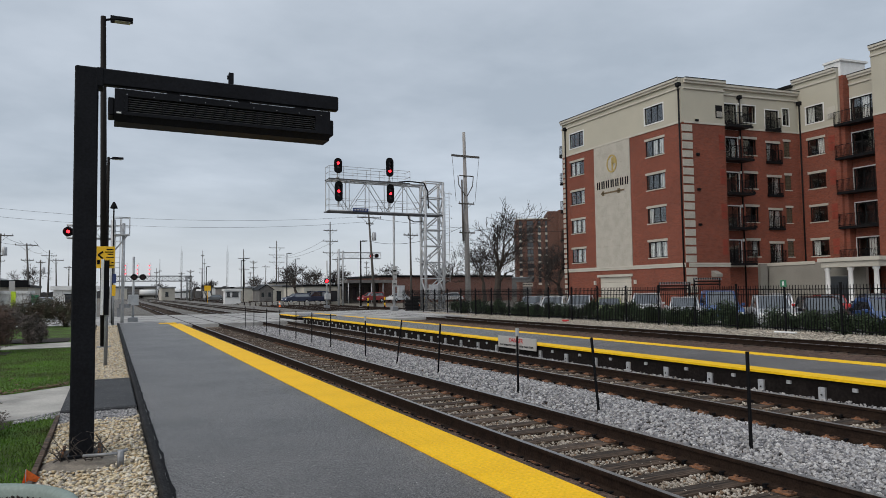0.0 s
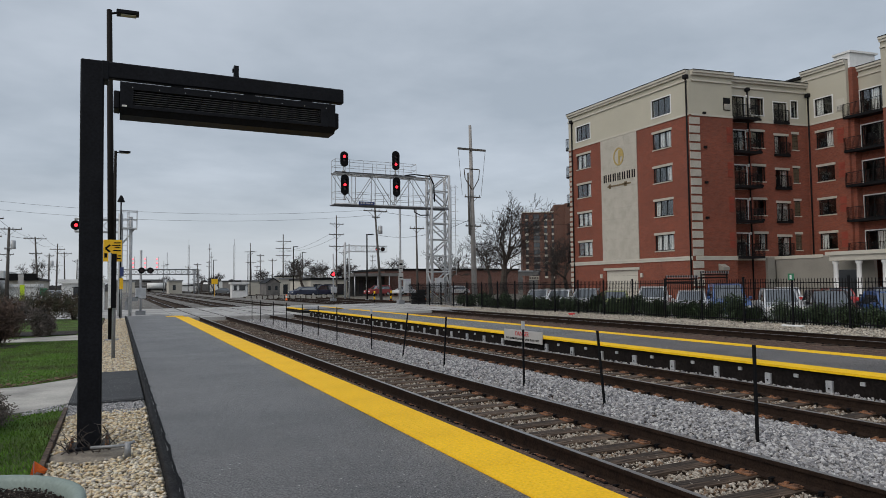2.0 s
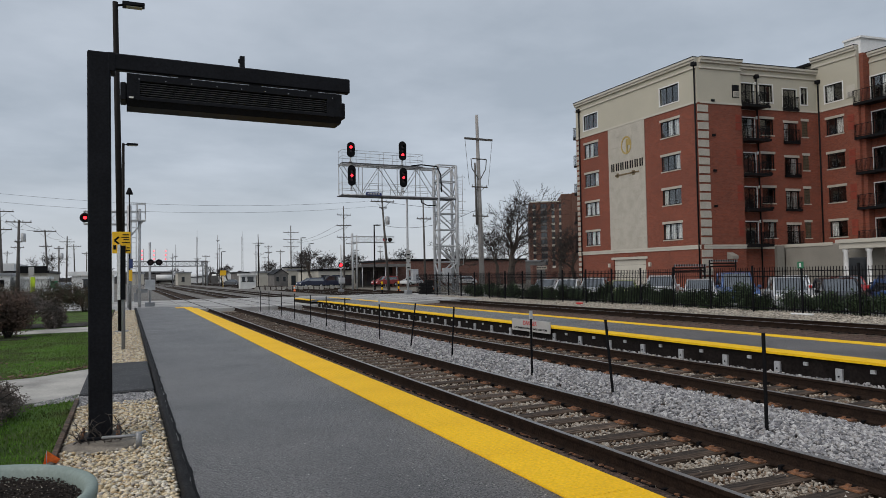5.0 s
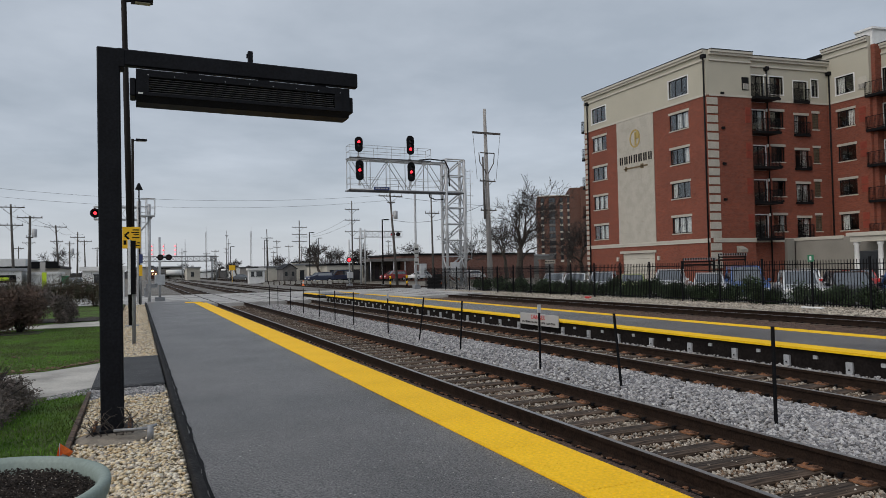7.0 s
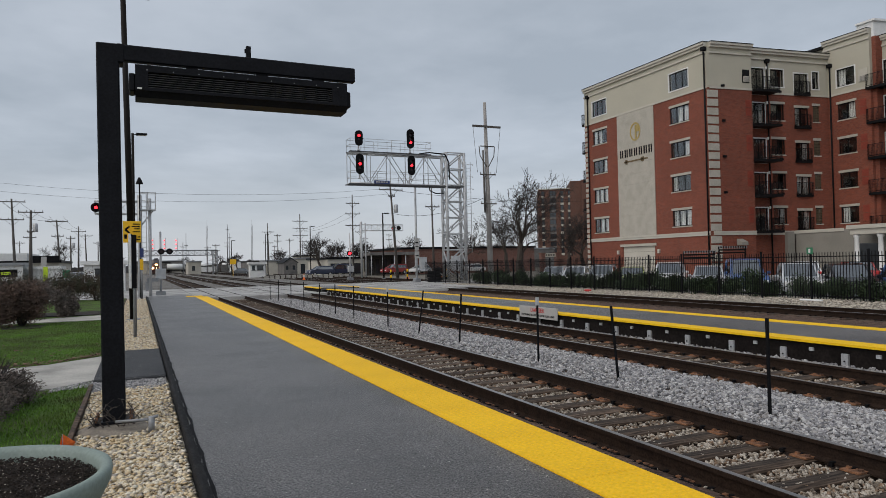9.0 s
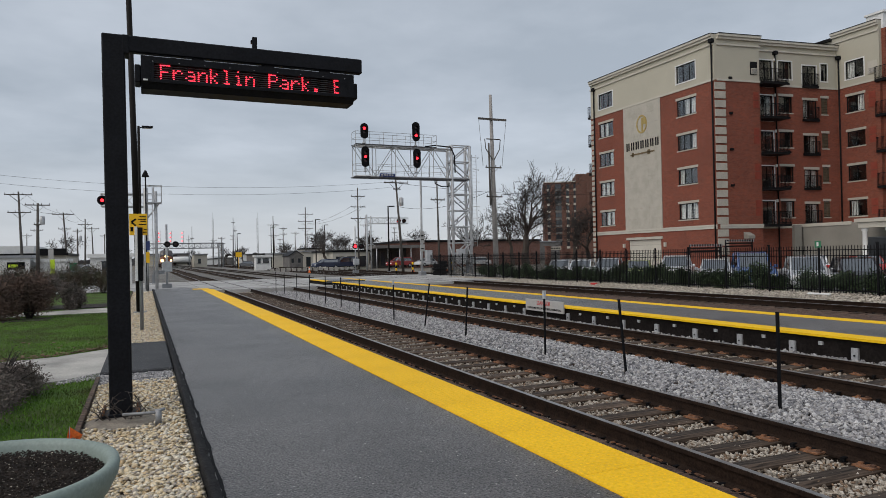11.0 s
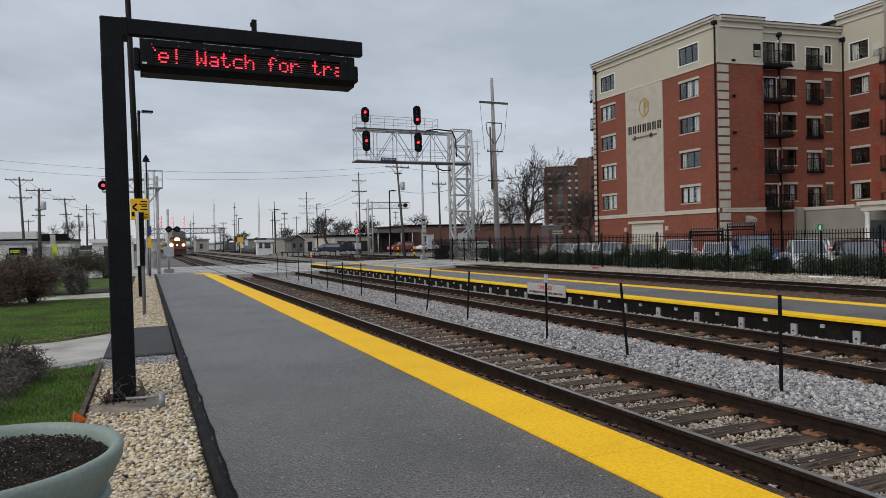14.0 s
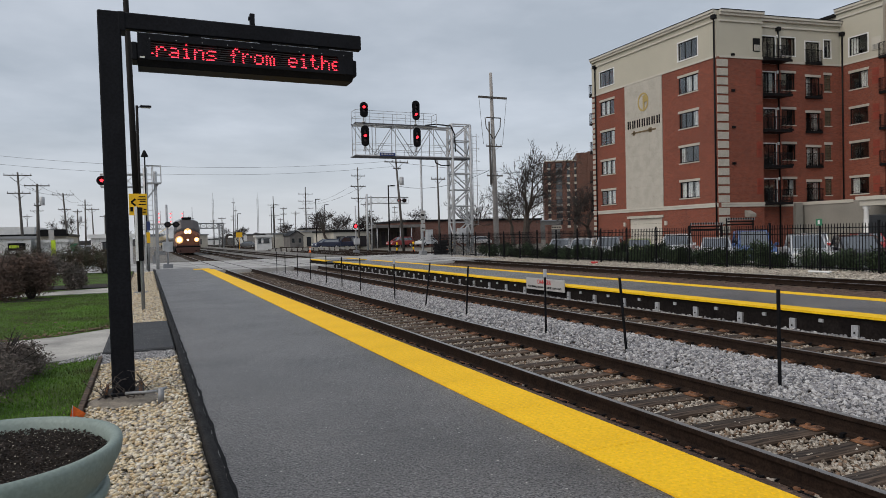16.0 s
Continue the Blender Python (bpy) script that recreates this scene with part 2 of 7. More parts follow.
    edge_dirt=mat("dark_brown_edge", (0.075, 0.052, 0.042), 0.9, vary=0.4, scale=4, fine=30, bump=0.6, tint=(0.045, 0.033, 0.028)),
    red_glow=glow("red_light", (1.0, 0.02, 0.03), 4.5),
    led=glow("red_led", (1.0, 0.03, 0.055), 4.5),
    head_glow=glow("headlight", (1.0, 0.78, 0.4), 6.0),
    # glare round the headlights, drawn as glowing discs behind the lenses
    halo_glow=glow("lamp_glare", (1.0, 0.55, 0.2), 1.0),
    lens_off=mat("dark_lens", (0.03, 0.01, 0.01), 0.25, vary=0.1, bump=0),
)



def speckled(m, share, colour, scale, rough):
    """Scattered spots of one colour in a dark binder: pale chips of stone, or darkened pits."""
    n, l = m.node_tree.nodes, m.node_tree.links
    b = n["Principled BSDF"]
    old = b.inputs["Base Color"].links[0].from_socket
    co = n.new("ShaderNodeTexCoord")
    v = n.new("ShaderNodeTexVoronoi"); v.inputs["Scale"].default_value = scale
    l.new(co.outputs["Object"], v.inputs["Vector"])
    sep = n.new("ShaderNodeSeparateColor"); l.new(v.outputs["Color"], sep.inputs[0])
    pick = n.new("ShaderNodeMath"); pick.operation = "LESS_THAN"; pick.inputs[1].default_value = share
    l.new(sep.outputs[0], pick.inputs[0])
    near = n.new("ShaderNodeMath"); near.operation = "LESS_THAN"; near.inputs[1].default_value = 0.42
    l.new(v.outputs["Distance"], near.inputs[0])
    both = n.new("ShaderNodeMath"); both.operation = "MULTIPLY"
    l.new(pick.outputs[0], both.inputs[0]); l.new(near.outputs[0], both.inputs[1])
    mix = n.new("ShaderNodeMix"); mix.data_type = "RGBA"
    l.new(both.outputs[0], mix.inputs["Factor"]); l.new(old, mix.inputs[6]); mix.inputs[7].default_value = (*colour, 1)
    l.new(mix.outputs[2], b.inputs["Base Color"])
    b.inputs["Roughness"].default_value = rough


# pits in the asphalt, their shade put in as near-black spots
speckled(M["asphalt"], 0.42, (0.018, 0.018, 0.018), 58.0, 0.43)
speckled(M["asphalt"], 0.07, (0.30, 0.285, 0.27), 75.0, 0.43)
speckled(M["asphalt"], 0.006, (0.55, 0.52, 0.48), 48.0, 0.43)
speckled(M["patch"], 0.08, (0.25, 0.25, 0.24), 85.0, 0.75)


def pick_colours(m, colours):
    """Each loose piece takes one of the colours."""
    n, l = m.node_tree.nodes, m.node_tree.links
    b = n["Principled BSDF"]
    ramp = n.new("ShaderNodeValToRGB"); ramp.color_ramp.interpolation = "CONSTANT"
    while len(ramp.color_ramp.elements) < len(colours):
        ramp.color_ramp.elements.new(0.5)
    for k, c in enumerate(colours):
        ramp.color_ramp.elements[k].position = k / len(colours); ramp.color_ramp.elements[k].color = (*c, 1)
    l.new(n.new("ShaderNodeNewGeometry").outputs["Random Per Island"], ramp.inputs[0])
    old = b.inputs["Base Color"].links[0].from_socket
    mix = n.new("ShaderNodeMix"); mix.data_type, mix.blend_type = "RGBA", "MULTIPLY"; mix.inputs["Factor"].default_value = 1
    l.new(old, mix.inputs[6]); l.new(ramp.outputs[0], mix.inputs[7])
    l.new(mix.outputs[2], b.inputs["Base Color"])


M["pebble"] = mat("river_pebble", (0.95, 0.95, 0.95), 0.7, vary=0.15, scale=9, fine=80)
pick_colours(M["pebble"], [(0.74, 0.60, 0.39), (0.82, 0.73, 0.57), (0.58, 0.43, 0.25), (0.84, 0.77, 0.63), (0.50, 0.43, 0.34), (0.74, 0.62, 0.43), (0.40, 0.36, 0.31), (0.78, 0.64, 0.42)])
M["stone"] = mat("ballast_stone", (0.95, 0.95, 0.95), 0.9, vary=0.2, scale=20, fine=90)
pick_colours(M["stone"], [(0.44, 0.43, 0.43), (0.33, 0.325, 0.33), (0.60, 0.59, 0.58), (0.20, 0.20, 0.207), (0.41, 0.395, 0.38), (0.50, 0.49, 0.49), (0.27, 0.265, 0.275)])
M["tan_stone"] = mat("tan_stone", (0.95, 0.95, 0.95), 0.9, vary=0.25, scale=20, fine=90)
pick_colours(M["tan_stone"], [(0.48, 0.42, 0.345), (0.33, 0.275, 0.215), (0.58, 0.525, 0.45), (0.21, 0.172, 0.135), (0.45, 0.40, 0.34), (0.27, 0.185, 0.125)])


def grained(m, along):
    """Draws the noise of a surface out into grain along its length."""
    n, l = m.node_tree.nodes, m.node_tree.links
    for t in [t for t in n if t.bl_idname == "ShaderNodeTexNoise"]:
        mp = n.new("ShaderNodeMapping"); mp.inputs["Scale"].default_value = along
        l.new(t.inputs["Vector"].links[0].from_socket, mp.inputs["Vector"]); l.new(mp.outputs[0], t.inputs["Vector"])


for k in ("yellow", "yellow_paint", "grass", "blade", "ballast", "yard", "edge_dirt", "tie", "stone", "tan_stone", "earth", "patch"):
    M[k].node_tree.nodes["Principled BSDF"].inputs["Specular IOR Level"].default_value = 0.18
grained(M["tie"], (0.07, 1, 1))
grained(M["timber"], (1, 1, 0.06))
M["bronze"] = mat("dark_bronze", (0.014, 0.012, 0.011), 0.6, vary=0.2, scale=3, fine=30, bump=0.05)


def glass_mat(name, colour, rough=0.06):
    m = bpy.data.materials.new(name)
    m.use_nodes = True
    b = m.node_tree.nodes["Principled BSDF"]
    b.inputs["Base Color"].default_value, b.inputs["Roughness"].default_value = (*colour, 1), rough
    b.inputs["Specular IOR Level"].default_value = 0.9
    return m


M["pane"] = glass_mat("window_glass", (0.035, 0.04, 0.045))
M["car_glass"] = glass_mat("car_glass", (0.03, 0.034, 0.038))
M["car_glass"].node_tree.nodes["Principled BSDF"].inputs["IOR"].default_value = 2.1


def car_paint(name, colour):
    m = mat(name, colour, 0.3, 0.2, vary=0.04, bump=0)
    m.node_tree.nodes["Principled BSDF"].inputs["Coat Weight"].default_value = 0.6
    return m


# ---- mesh helpers ----


def box(bm, x0, x1, y0, y1, z0, z1, m=None):
    vs = [bm.verts.new(p) for p in ((x0, y0, z0), (x1, y0, z0), (x1, y1, z0), (x0, y1, z0), (x0, y0, z1), (x1, y0, z1), (x1, y1, z1), (x0, y1, z1))]
    if m is not None:
        for v in vs:
            v.co = m @ v.co
    for q in ((3, 2, 1, 0), (4, 5, 6, 7), (0, 1, 5, 4), (1, 2, 6, 5), (2, 3, 7, 6), (3, 0, 4, 7)):
        bm.faces.new([vs[i] for i in q])
    return vs


def tube(bm, a, b, r0, r1=None, sides=8, caps=True):
    """A tapered round bar from a to b."""
    a, b = Vector(a), Vector(b)
    r1 = r0 if r1 is None else r1
    d = (b - a).normalized()
    u = d.orthogonal().normalized()
    w = d.cross(u)
    rings = []
    for p, r in ((a, r0), (b, r1)):
        rings.append([bm.verts.new(p + (u * math.cos(k * math.tau / sides) + w * math.sin(k * math.tau / sides)) * r) for k in range(sides)])
    for k in range(sides):
        f = bm.faces.new((rings[0][k], rings[0][(k + 1) % sides], rings[1][(k + 1) % sides], rings[1][k]))
        f.smooth = True
    if caps:
        bm.faces.new(rings[0][::-1]); bm.faces.new(rings[1])


def lathe(bm, profile, sides=32, at=(0, 0, 0)):
    """A turned form from (radius, height) pairs."""
    rings = [[bm.verts.new((at[0] + r * math.cos(k * math.tau / sides), at[1] + r * math.sin(k * math.tau / sides), at[2] + z)) for k in range(sides)] for r, z in profile]
    for a, b in zip(rings, rings[1:]):
        for k in range(sides):
            bm.faces.new((a[k], a[(k + 1) % sides], b[(k + 1) % sides], b[k])).smooth = True
    bm.faces.new(rings[0][::-1]); bm.faces.new(rings[-1])


def prism(bm, outline, y0, y1, axis="y"):
    """A profile pushed along an axis. outline: (u, v) pairs; along y they are x, z; along x they are y, z; along z they are x, y."""
    def at(u, v, w):
        return {"y": (u, w, v), "x": (w, u, v), "z": (u, v, w)}[axis]
    a = [bm.verts.new(at(u, v, y0)) for u, v in outline]
    b = [bm.verts.new(at(u, v, y1)) for u, v in outline]
    n = len(outline)
    for k in range(n):
        bm.faces.new((a[k], a[(k + 1) % n], b[(k + 1) % n], b[k]))
    bm.faces.new(a[::-1]); bm.faces.new(b)


def mesh(name, bm, material, bevel=0.0):
    if bevel:
        bmesh.ops.bevel(bm, geom=[e for e in bm.edges], offset=bevel, segments=1, affect="EDGES", clamp_overlap=True)
    bmesh.ops.recalc_face_normals(bm, faces=bm.faces)
    me = bpy.data.meshes.new(name)
    bm.to_mesh(me)
    bm.free()
    me.materials.append(material)
    return me


def part(name, bm, material, parent=None, label="", bevel=0.0):
    """One mesh object from a bmesh, under a thing or a part."""
    ob = new(name, mesh(name, bm, material, bevel))
    if parent is not None:
        ob.parent = parent
    if label:
        ob["label"] = label
    return ob


def thing(name, label, category, at=(0, 0, 0), turn=0.0, group="", kind=""):
    ob = new(name)
    ob.empty_display_size = 0.2
    ob.matrix_basis = pose(*at, 0, 0, turn)
    return tagged(ob, label, category, group, kind)


def plain(name, bm, material, label, category, group="", kind="", bevel=0.0):
    return tagged(part(name, bm, material, None, "", bevel), label, category, group, kind)


def shared(name, me, parent, m):
    """One more object on a shared mesh."""
    ob = new(name, me)
    ob.parent = parent
    ob.matrix_basis = m
    return ob


def B():
    return bmesh.new()

# ---- ground, platforms, tracks ----


def slab(name, x0, x1, y0, y1, z0, z1, material, label, category, bevel=0.0):
    bm = B()
    box(bm, x0, x1, y0, y1, z0, z1)
    return plain(name, bm, material, label, category, kind="structure", bevel=bevel)


slab("ground", -1500, 1500, -1500, 2500, -0.6, -0.32, M["earth"], "bare earth and gravel ground reaching the horizon", "ground")
RAIL_X = (0.0, 4.09, 15.1)
bm = B()
prism(bm, [(-1.79, -0.34), (-1.79, -0.055), (-1.35, -0.09), (-1.0, -0.12), (-0.85, -0.16), (-0.8, -0.236), (1.0, -0.235), (1.5, -0.19), (2.05, -0.16), (2.6, -0.19), (3.0, -0.235), (6.0, -0.24), (6.0, -0.34)], -14, 39.6)
plain("ballast_bed", bm, M["ballast"], "grey crushed-stone ballast bed under the tracks", "ballast", kind="structure")
bm = B()
prism(bm, [(16.5, -0.34), (16.5, -0.17), (18.4, -0.04), (20.7, -0.02), (20.9, -0.34)], -14, 48)
plain("gravel_verge", bm, M["verge"], "pale gravel verge between far track and fence", "gravel", kind="structure")
# the dark ballast colour also stands for shade around the far rails
bm = B()
prism(bm, [(8.38, -0.34), (8.38, -0.2), (16.5, -0.185), (16.5, -0.34)], -14, 48)
plain("far_ballast", bm, M["ballast"], "ballast under the far track, coloured dark for the shade there", "ballast", kind="structure")
bm = B()
prism(bm, [(-8, -0.34), (-3, -0.14), (20, -0.14), (26, -0.34)], 60.5, 420)
plain("yard_ballast", bm, M["yard"], "dark ballast of the tracks beyond the crossing", "ballast", kind="structure")

slab("platform", -4.70, -2.36, -14, 40.4, -0.34, 0.2, M["asphalt"], "grey asphalt platform with patched edge", "platform")
slab("platform_edge", -1.84, -1.785, -14, 38.6, -0.34, 0.165, M["edge_dirt"], "dark brown platform edge above the ballast", "platform edge")
bm = B()
# the sealed edge of the asphalt is uneven
ys = np.arange(-14, 40.4, 0.11)
for a, b in zip(ys, ys[1:]):
    rows_k = []
    for q in (a, b):
        w, h, d = 0.008 * noise.noise((7, q * 0.9, 0)), 0.012 * noise.noise((3, q * 0.7, 0)) + 0.006 * noise.noise((9, q * 4, 0)), 0.02 * noise.noise((4, q * 5.3, 0))
        rows_k.append([bm.verts.new(p) for p in ((-4.756 + w, q, 0.08), (-4.75 + w, q, 0.205 + h), (-4.738 + w, q, 0.226 + h), (-4.714 + w, q, 0.228 + h), (-4.697 + d * 0.7, q, 0.214 + h * 0.5), (-4.672 + d, q, 0.2035))])
    for k in range(5):
        bm.faces.new((rows_k[0][k], rows_k[1][k], rows_k[1][k + 1], rows_k[0][k + 1])).smooth = True
plain("kerb", bm, M["seal"], "black tar-sealed kerb along the asphalt platform", "kerb", kind="structure")

# a ragged open joint runs along the sealed edge
bm = B()
prev = None
for y in np.arange(1.0, 40.3, 0.045):
    w = 0.011 + 0.02 * max(0, noise.noise((1, y * 3.1, 0))) + 0.008 * noise.noise((2, y * 14, 0))
    c = -4.66 + 0.016 * noise.noise((5, y * 2.2, 0))
    row = (bm.verts.new((c - w, y, 0.2055)), bm.verts.new((c + w, y, 0.2055)))
    if prev:
        bm.faces.new((prev[0], prev[1], row[1], row[0]))
    prev = row
plain("joint", bm, M["black_flat"], "ragged black joint beside the kerb", "joint", kind="structure")

# tactile paving: yellow plates with raised domes
strip = thing("tactile_strip", "yellow tactile warning strip of domed plates", "tactile paving", kind="structure")


def tactile_plate(length):
    bm = B()
    box(bm, 0, 0.6, 0, length - 0.006, 0, 0.032)
    return mesh("plate", bm, M["yellow"])


plate_mesh = tactile_plate(1.22)
y = -12.63
while y < 36.7:
    shared("plate", plate_mesh, strip, pose(-2.36, y, 0.18 + 0.0015 * math.sin(y * 5)))
    y += 1.22
bm = B()
box(bm, -2.75, -1.9, 37.85, 39.0, 0.15, 0.209)
part("end_plate", bm, M["yellow"], strip)
dome = [(0.0125 * math.cos(k * math.tau / 6), 0.0125 * math.sin(k * math.tau / 6)) for k in range(6)]
vs, fs = [], []
for i in range(11):
    for j in range(int(17 / 0.055)):
        x, y, k = -2.335 + i * 0.055, 1.5 + j * 0.055, len(vs)
        vs += [(x + a, y + b, 0.2115) for a, b in dome] + [(x + a * 0.5, y + b * 0.5, 0.2158) for a, b in dome]
        fs += [(k + q, k + (q + 1) % 6, k + 6 + (q + 1) % 6, k + 6 + q) for q in range(6)] + [tuple(range(k + 6, k + 12))]
me = bpy.data.meshes.new("domes"); me.from_pydata(vs, [], fs); me.materials.append(M["yellow"])
domes = tagged(new("domes", me), kind="stuff"); domes.parent = strip

# island platform between the tracks
isl = thing("island_platform", "narrow asphalt platform with yellow edges and dark board face", "platform", kind="structure")
for y0, y1 in ((-14, 40.6), (42.6, 47)):
    bm = B(); box(bm, 5.75, 8.29, y0, y1, 0.13, 0.25); part("deck", bm, M["asphalt"], isl)
    bm = B(); box(bm, 5.59, 6.05, y0, y1, 0.216, 0.256); part("edge_strip", bm, M["yellow_paint"], isl, "yellow painted edge strip")
    bm = B(); box(bm, 8.02, 8.47, y0, y1, 0.216, 0.256); part("edge_strip", bm, M["yellow_paint"], isl, "yellow painted edge strip")
    bm = B(); box(bm, 5.66, 5.74, y0, y1, -0.3, 0.212); part("face_board", bm, M["dark_face"], isl, "dark boards below the platform edge")
    bm = B(); box(bm, 8.3, 8.38, y0, y1, -0.3, 0.212); part("face_board", bm, M["dark_face"], isl)
bm = B(); box(bm, 5.62, 5.66, -0.06, 0.06, -0.2, 0.085); bracket = mesh("bracket", bm, M["galv"])
bm = B(); box(bm, 5.63, 5.66, -0.04, 0.04, 0.07, 0.13); clip_me = mesh("bracket_clip", bm, M["galv"])
bm = B(); tube(bm, (5.605, 0, -0.04), (5.62, 0, -0.04), 0.016, sides=6); bolt_me = mesh("bolt", bm, M["black_flat"])
y = -5.06
while y < 43:
    if not 40.5 < y < 42.8:
        shared("bracket", bracket, isl, pose(0, y, 0)); shared("bolt", bolt_me, isl, pose(0, y, 0)); shared("bracket_clip", clip_me, isl, pose(0, y + 0.62, 0))
    y += 1.18

# rails
HEAD = [(-0.07, -0.18), (0.07, -0.18), (0.07, -0.165), (0.012, -0.14), (0.012, -0.045), (0.036, -0.036), (0.036, -0.002), (0.030, 0.0), (-0.030, 0.0), (-0.036, -0.002), (-0.036, -0.036), (-0.012, -0.045), (-0.012, -0.14), (-0.07, -0.165)]
TOP = [(-0.028, -0.004), (0.028, -0.004), (0.026, 0.003), (-0.026, 0.003)]


def rail(parent, x, y0, y1):
    bm = B(); prism(bm, [(x + u, v) for u, v in HEAD], y0, y1)
    r = part("rail", bm, M["rail_side"], parent)
    bm = B(); prism(bm, [(x + u, v) for u, v in TOP], y0, y1)
    part("running_surface", bm, M["rail_top"], r, "bright worn rail head")


tie_meshes = []
for k in range(5):
    bm = B()
    vs = box(bm, -1.28, 1.28, -0.112, 0.112, -0.17, 0)
    bmesh.ops.subdivide_edges(bm, edges=[e for e in bm.edges if e.calc_length() > 2], cuts=3)
    for v in bm.verts:
        v.co += Vector((random.uniform(-0.03, 0.03), random.uniform(-0.014, 0.014), random.uniform(-0.012, 0.004)))
    tie_meshes.append(mesh("tie", bm, M["tie"]))
bm = B()
box(bm, -0.18, 0.18, -0.09, 0.09, 0, 0.016)
for sx, sy in ((-1, -0.5), (1, 0.5), (-1, 0.5), (1, -0.5)):
    box(bm, sx * 0.1 - 0.018, sx * 0.1 + 0.018, sy * 0.11 - 0.018, sy * 0.11 + 0.018, 0.01, 0.032)
plate = mesh("tie_plate", bm, M["rust"])
tracks = []
for name, x, y0, y1 in (("near", RAIL_X[0], -12, 40), ("middle", RAIL_X[1], -12, 40), ("far", RAIL_X[2], -12, 47)):
    tr = thing("railway_track", "railway track of rusty rails on weathered timber ties", "railway track", group="tracks", kind="structure")
    tracks.append(tr)
    bm = B()
    y = 61.0
    while y < 170:
        box(bm, x - 1.28, x + 1.28, y - 0.11, y + 0.11, -0.16, -0.115); y += 0.55
    yt = part("far_ties", bm, M["tie"], tr); yt["kind"] = "stuff"
    rail(tr, x - 0.7525, -14, 420); rail(tr, x + 0.7525, -14, 420)
    y = y0
    while y < y1:
        shared("tie", random.choice(tie_meshes), tr, pose(x + random.uniform(-0.04, 0.04), y, -0.172, 0, 0, random.uniform(-1.4, 1.4)))
        if y > 1 and y < 26 and x < 5:
            for s in (-0.7525, 0.7525):
                shared("tie_plate", plate, tr, pose(x + s, y, -0.172))
        y += 0.52 + random.uniform(-0.03, 0.03)
    # rail anchors hang beside the ties
    bm = B()
    y = 0.5
    while y < 30:
        for s in (-0.7525, 0.7525):
            for d in (-0.16, 0.16):
                box(bm, x + s - 0.1, x + s + 0.1, y + d - 0.018, y + d + 0.018, -0.19, -0.15)
        if x == 0.0:
            box(bm, x - 0.915, x - 0.895, y - 0.1, y + 0.07, -0.18, -0.138); box(bm, x - 0.935, x - 0.905, y + 0.14, y + 0.165, -0.18, -0.135); box(bm, x - 0.94, x - 0.88, y - 0.115, y - 0.095, -0.18, -0.13); box(bm, x - 0.93, x - 0.885, y + 0.07, y + 0.088, -0.18, -0.132)
        y += 0.52
    an = part("rail_anchors", bm, M["black_flat"], tr); an["kind"] = "stuff"
# further tracks of the yard beyond the crossing
for x0, x1 in ((8.4, 6.5), (17.6, 19.0), (21.8, 26.0)):
    tr = thing("railway_track", "dark siding track beyond the level crossing", "railway track", group="tracks", kind="structure")
    for s in (-0.7525, 0.7525):
        bm = B()
        prism(bm, [(u, v) for u, v in HEAD], 0, 1)
        for v in bm.verts:
            k = v.co.y; v.co.y = 61 + k * 340; v.co.x += s + x0 + (x1 - x0) * k
        part("rail", bm, M["rail_side"], tr)

# level crossing
cr = thing("level_crossing", "worn concrete road crossing the railway tracks", "road", kind="structure")
bm = B(); box(bm, -60, 160, 41.2, 60.5, -0.34, -0.03); part("roadway", bm, M["road"], cr)
for x in RAIL_X:
    for u0, u1 in ((-1.9, -0.85), (-0.66, 0.66), (0.85, 1.9)):
        for k in range(5):
            bm = B(); box(bm, x + u0, x + u1, 41.3 + k * 3.8, 45.05 + k * 3.8, -0.06, -0.004)
            part("crossing_panel", bm, M["road"], cr, "worn grey concrete crossing panel")

# strip of pebbles, lawn, paths
slab("pebble_bed", -5.70, -4.745, -14, 39, -0.34, 0.13, M["verge"], "bed below the river pebbles", "gravel bed")
slab("lawn", -60, -5.73, -14, 40, -0.34, 0.17, M["grass"], "green lawn with brown patches", "lawn")
slab("crossing_patch", -5.72, -4.765, 9.9, 13.45, 0.05, 0.215, M["patch"], "dark asphalt patch joining path and platform", "asphalt patch", bevel=0.02)
bm = B()
vs = [bm.verts.new((x, y, 0.19)) for x, y in ((-5.72, 10.1), (-5.72, 13.0), (-6.5, 12.3), (-7.4, 12.05), (-12, 11.4), (-12, 8.9), (-7.4, 9.4), (-6.2, 9.62))]
f = bm.faces.new(vs[::-1]); r = bmesh.ops.extrude_face_region(bm, geom=[f])
for v in [g for g in r["geom"] if isinstance(g, bmesh.types.BMVert)]:
    v.co.z = 0.05
plain("path", bm, M["path"], "stained pale concrete footpath across the lawn", "footpath", kind="structure")
bm = B()
vs = [bm.verts.new((x, y, 0.19)) for x, y in ((-5.72, 23.0), (-5.72, 25.6), (-8.5, 24.5), (-30, 17.5), (-30, 16.0), (-8.5, 23.0))]
f = bm.faces.new(vs[::-1]); r = bmesh.ops.extrude_face_region(bm, geom=[f])
for v in [g for g in r["geom"] if isinstance(g, bmesh.types.BMVert)]:
    v.co.z = 0.05
plain("path", bm, M["path"], "narrow concrete footpath beyond the lawn", "footpath", kind="structure")
slab("car_park", 20.8, 200, -60, 47, -0.34, -0.195, M["lot"], "grey asphalt car park behind the fence", "car park")
bm = B()
for y0, y1 in ((-14, 9.6), (13.5, 24.3), (25.8, 39)):
    box(bm, -5.745, -5.70, y0, y1, 0.05, 0.205)
plain("edging", bm, M["tie"], "brown timber edging between lawn and pebbles", "edging", kind="structure")

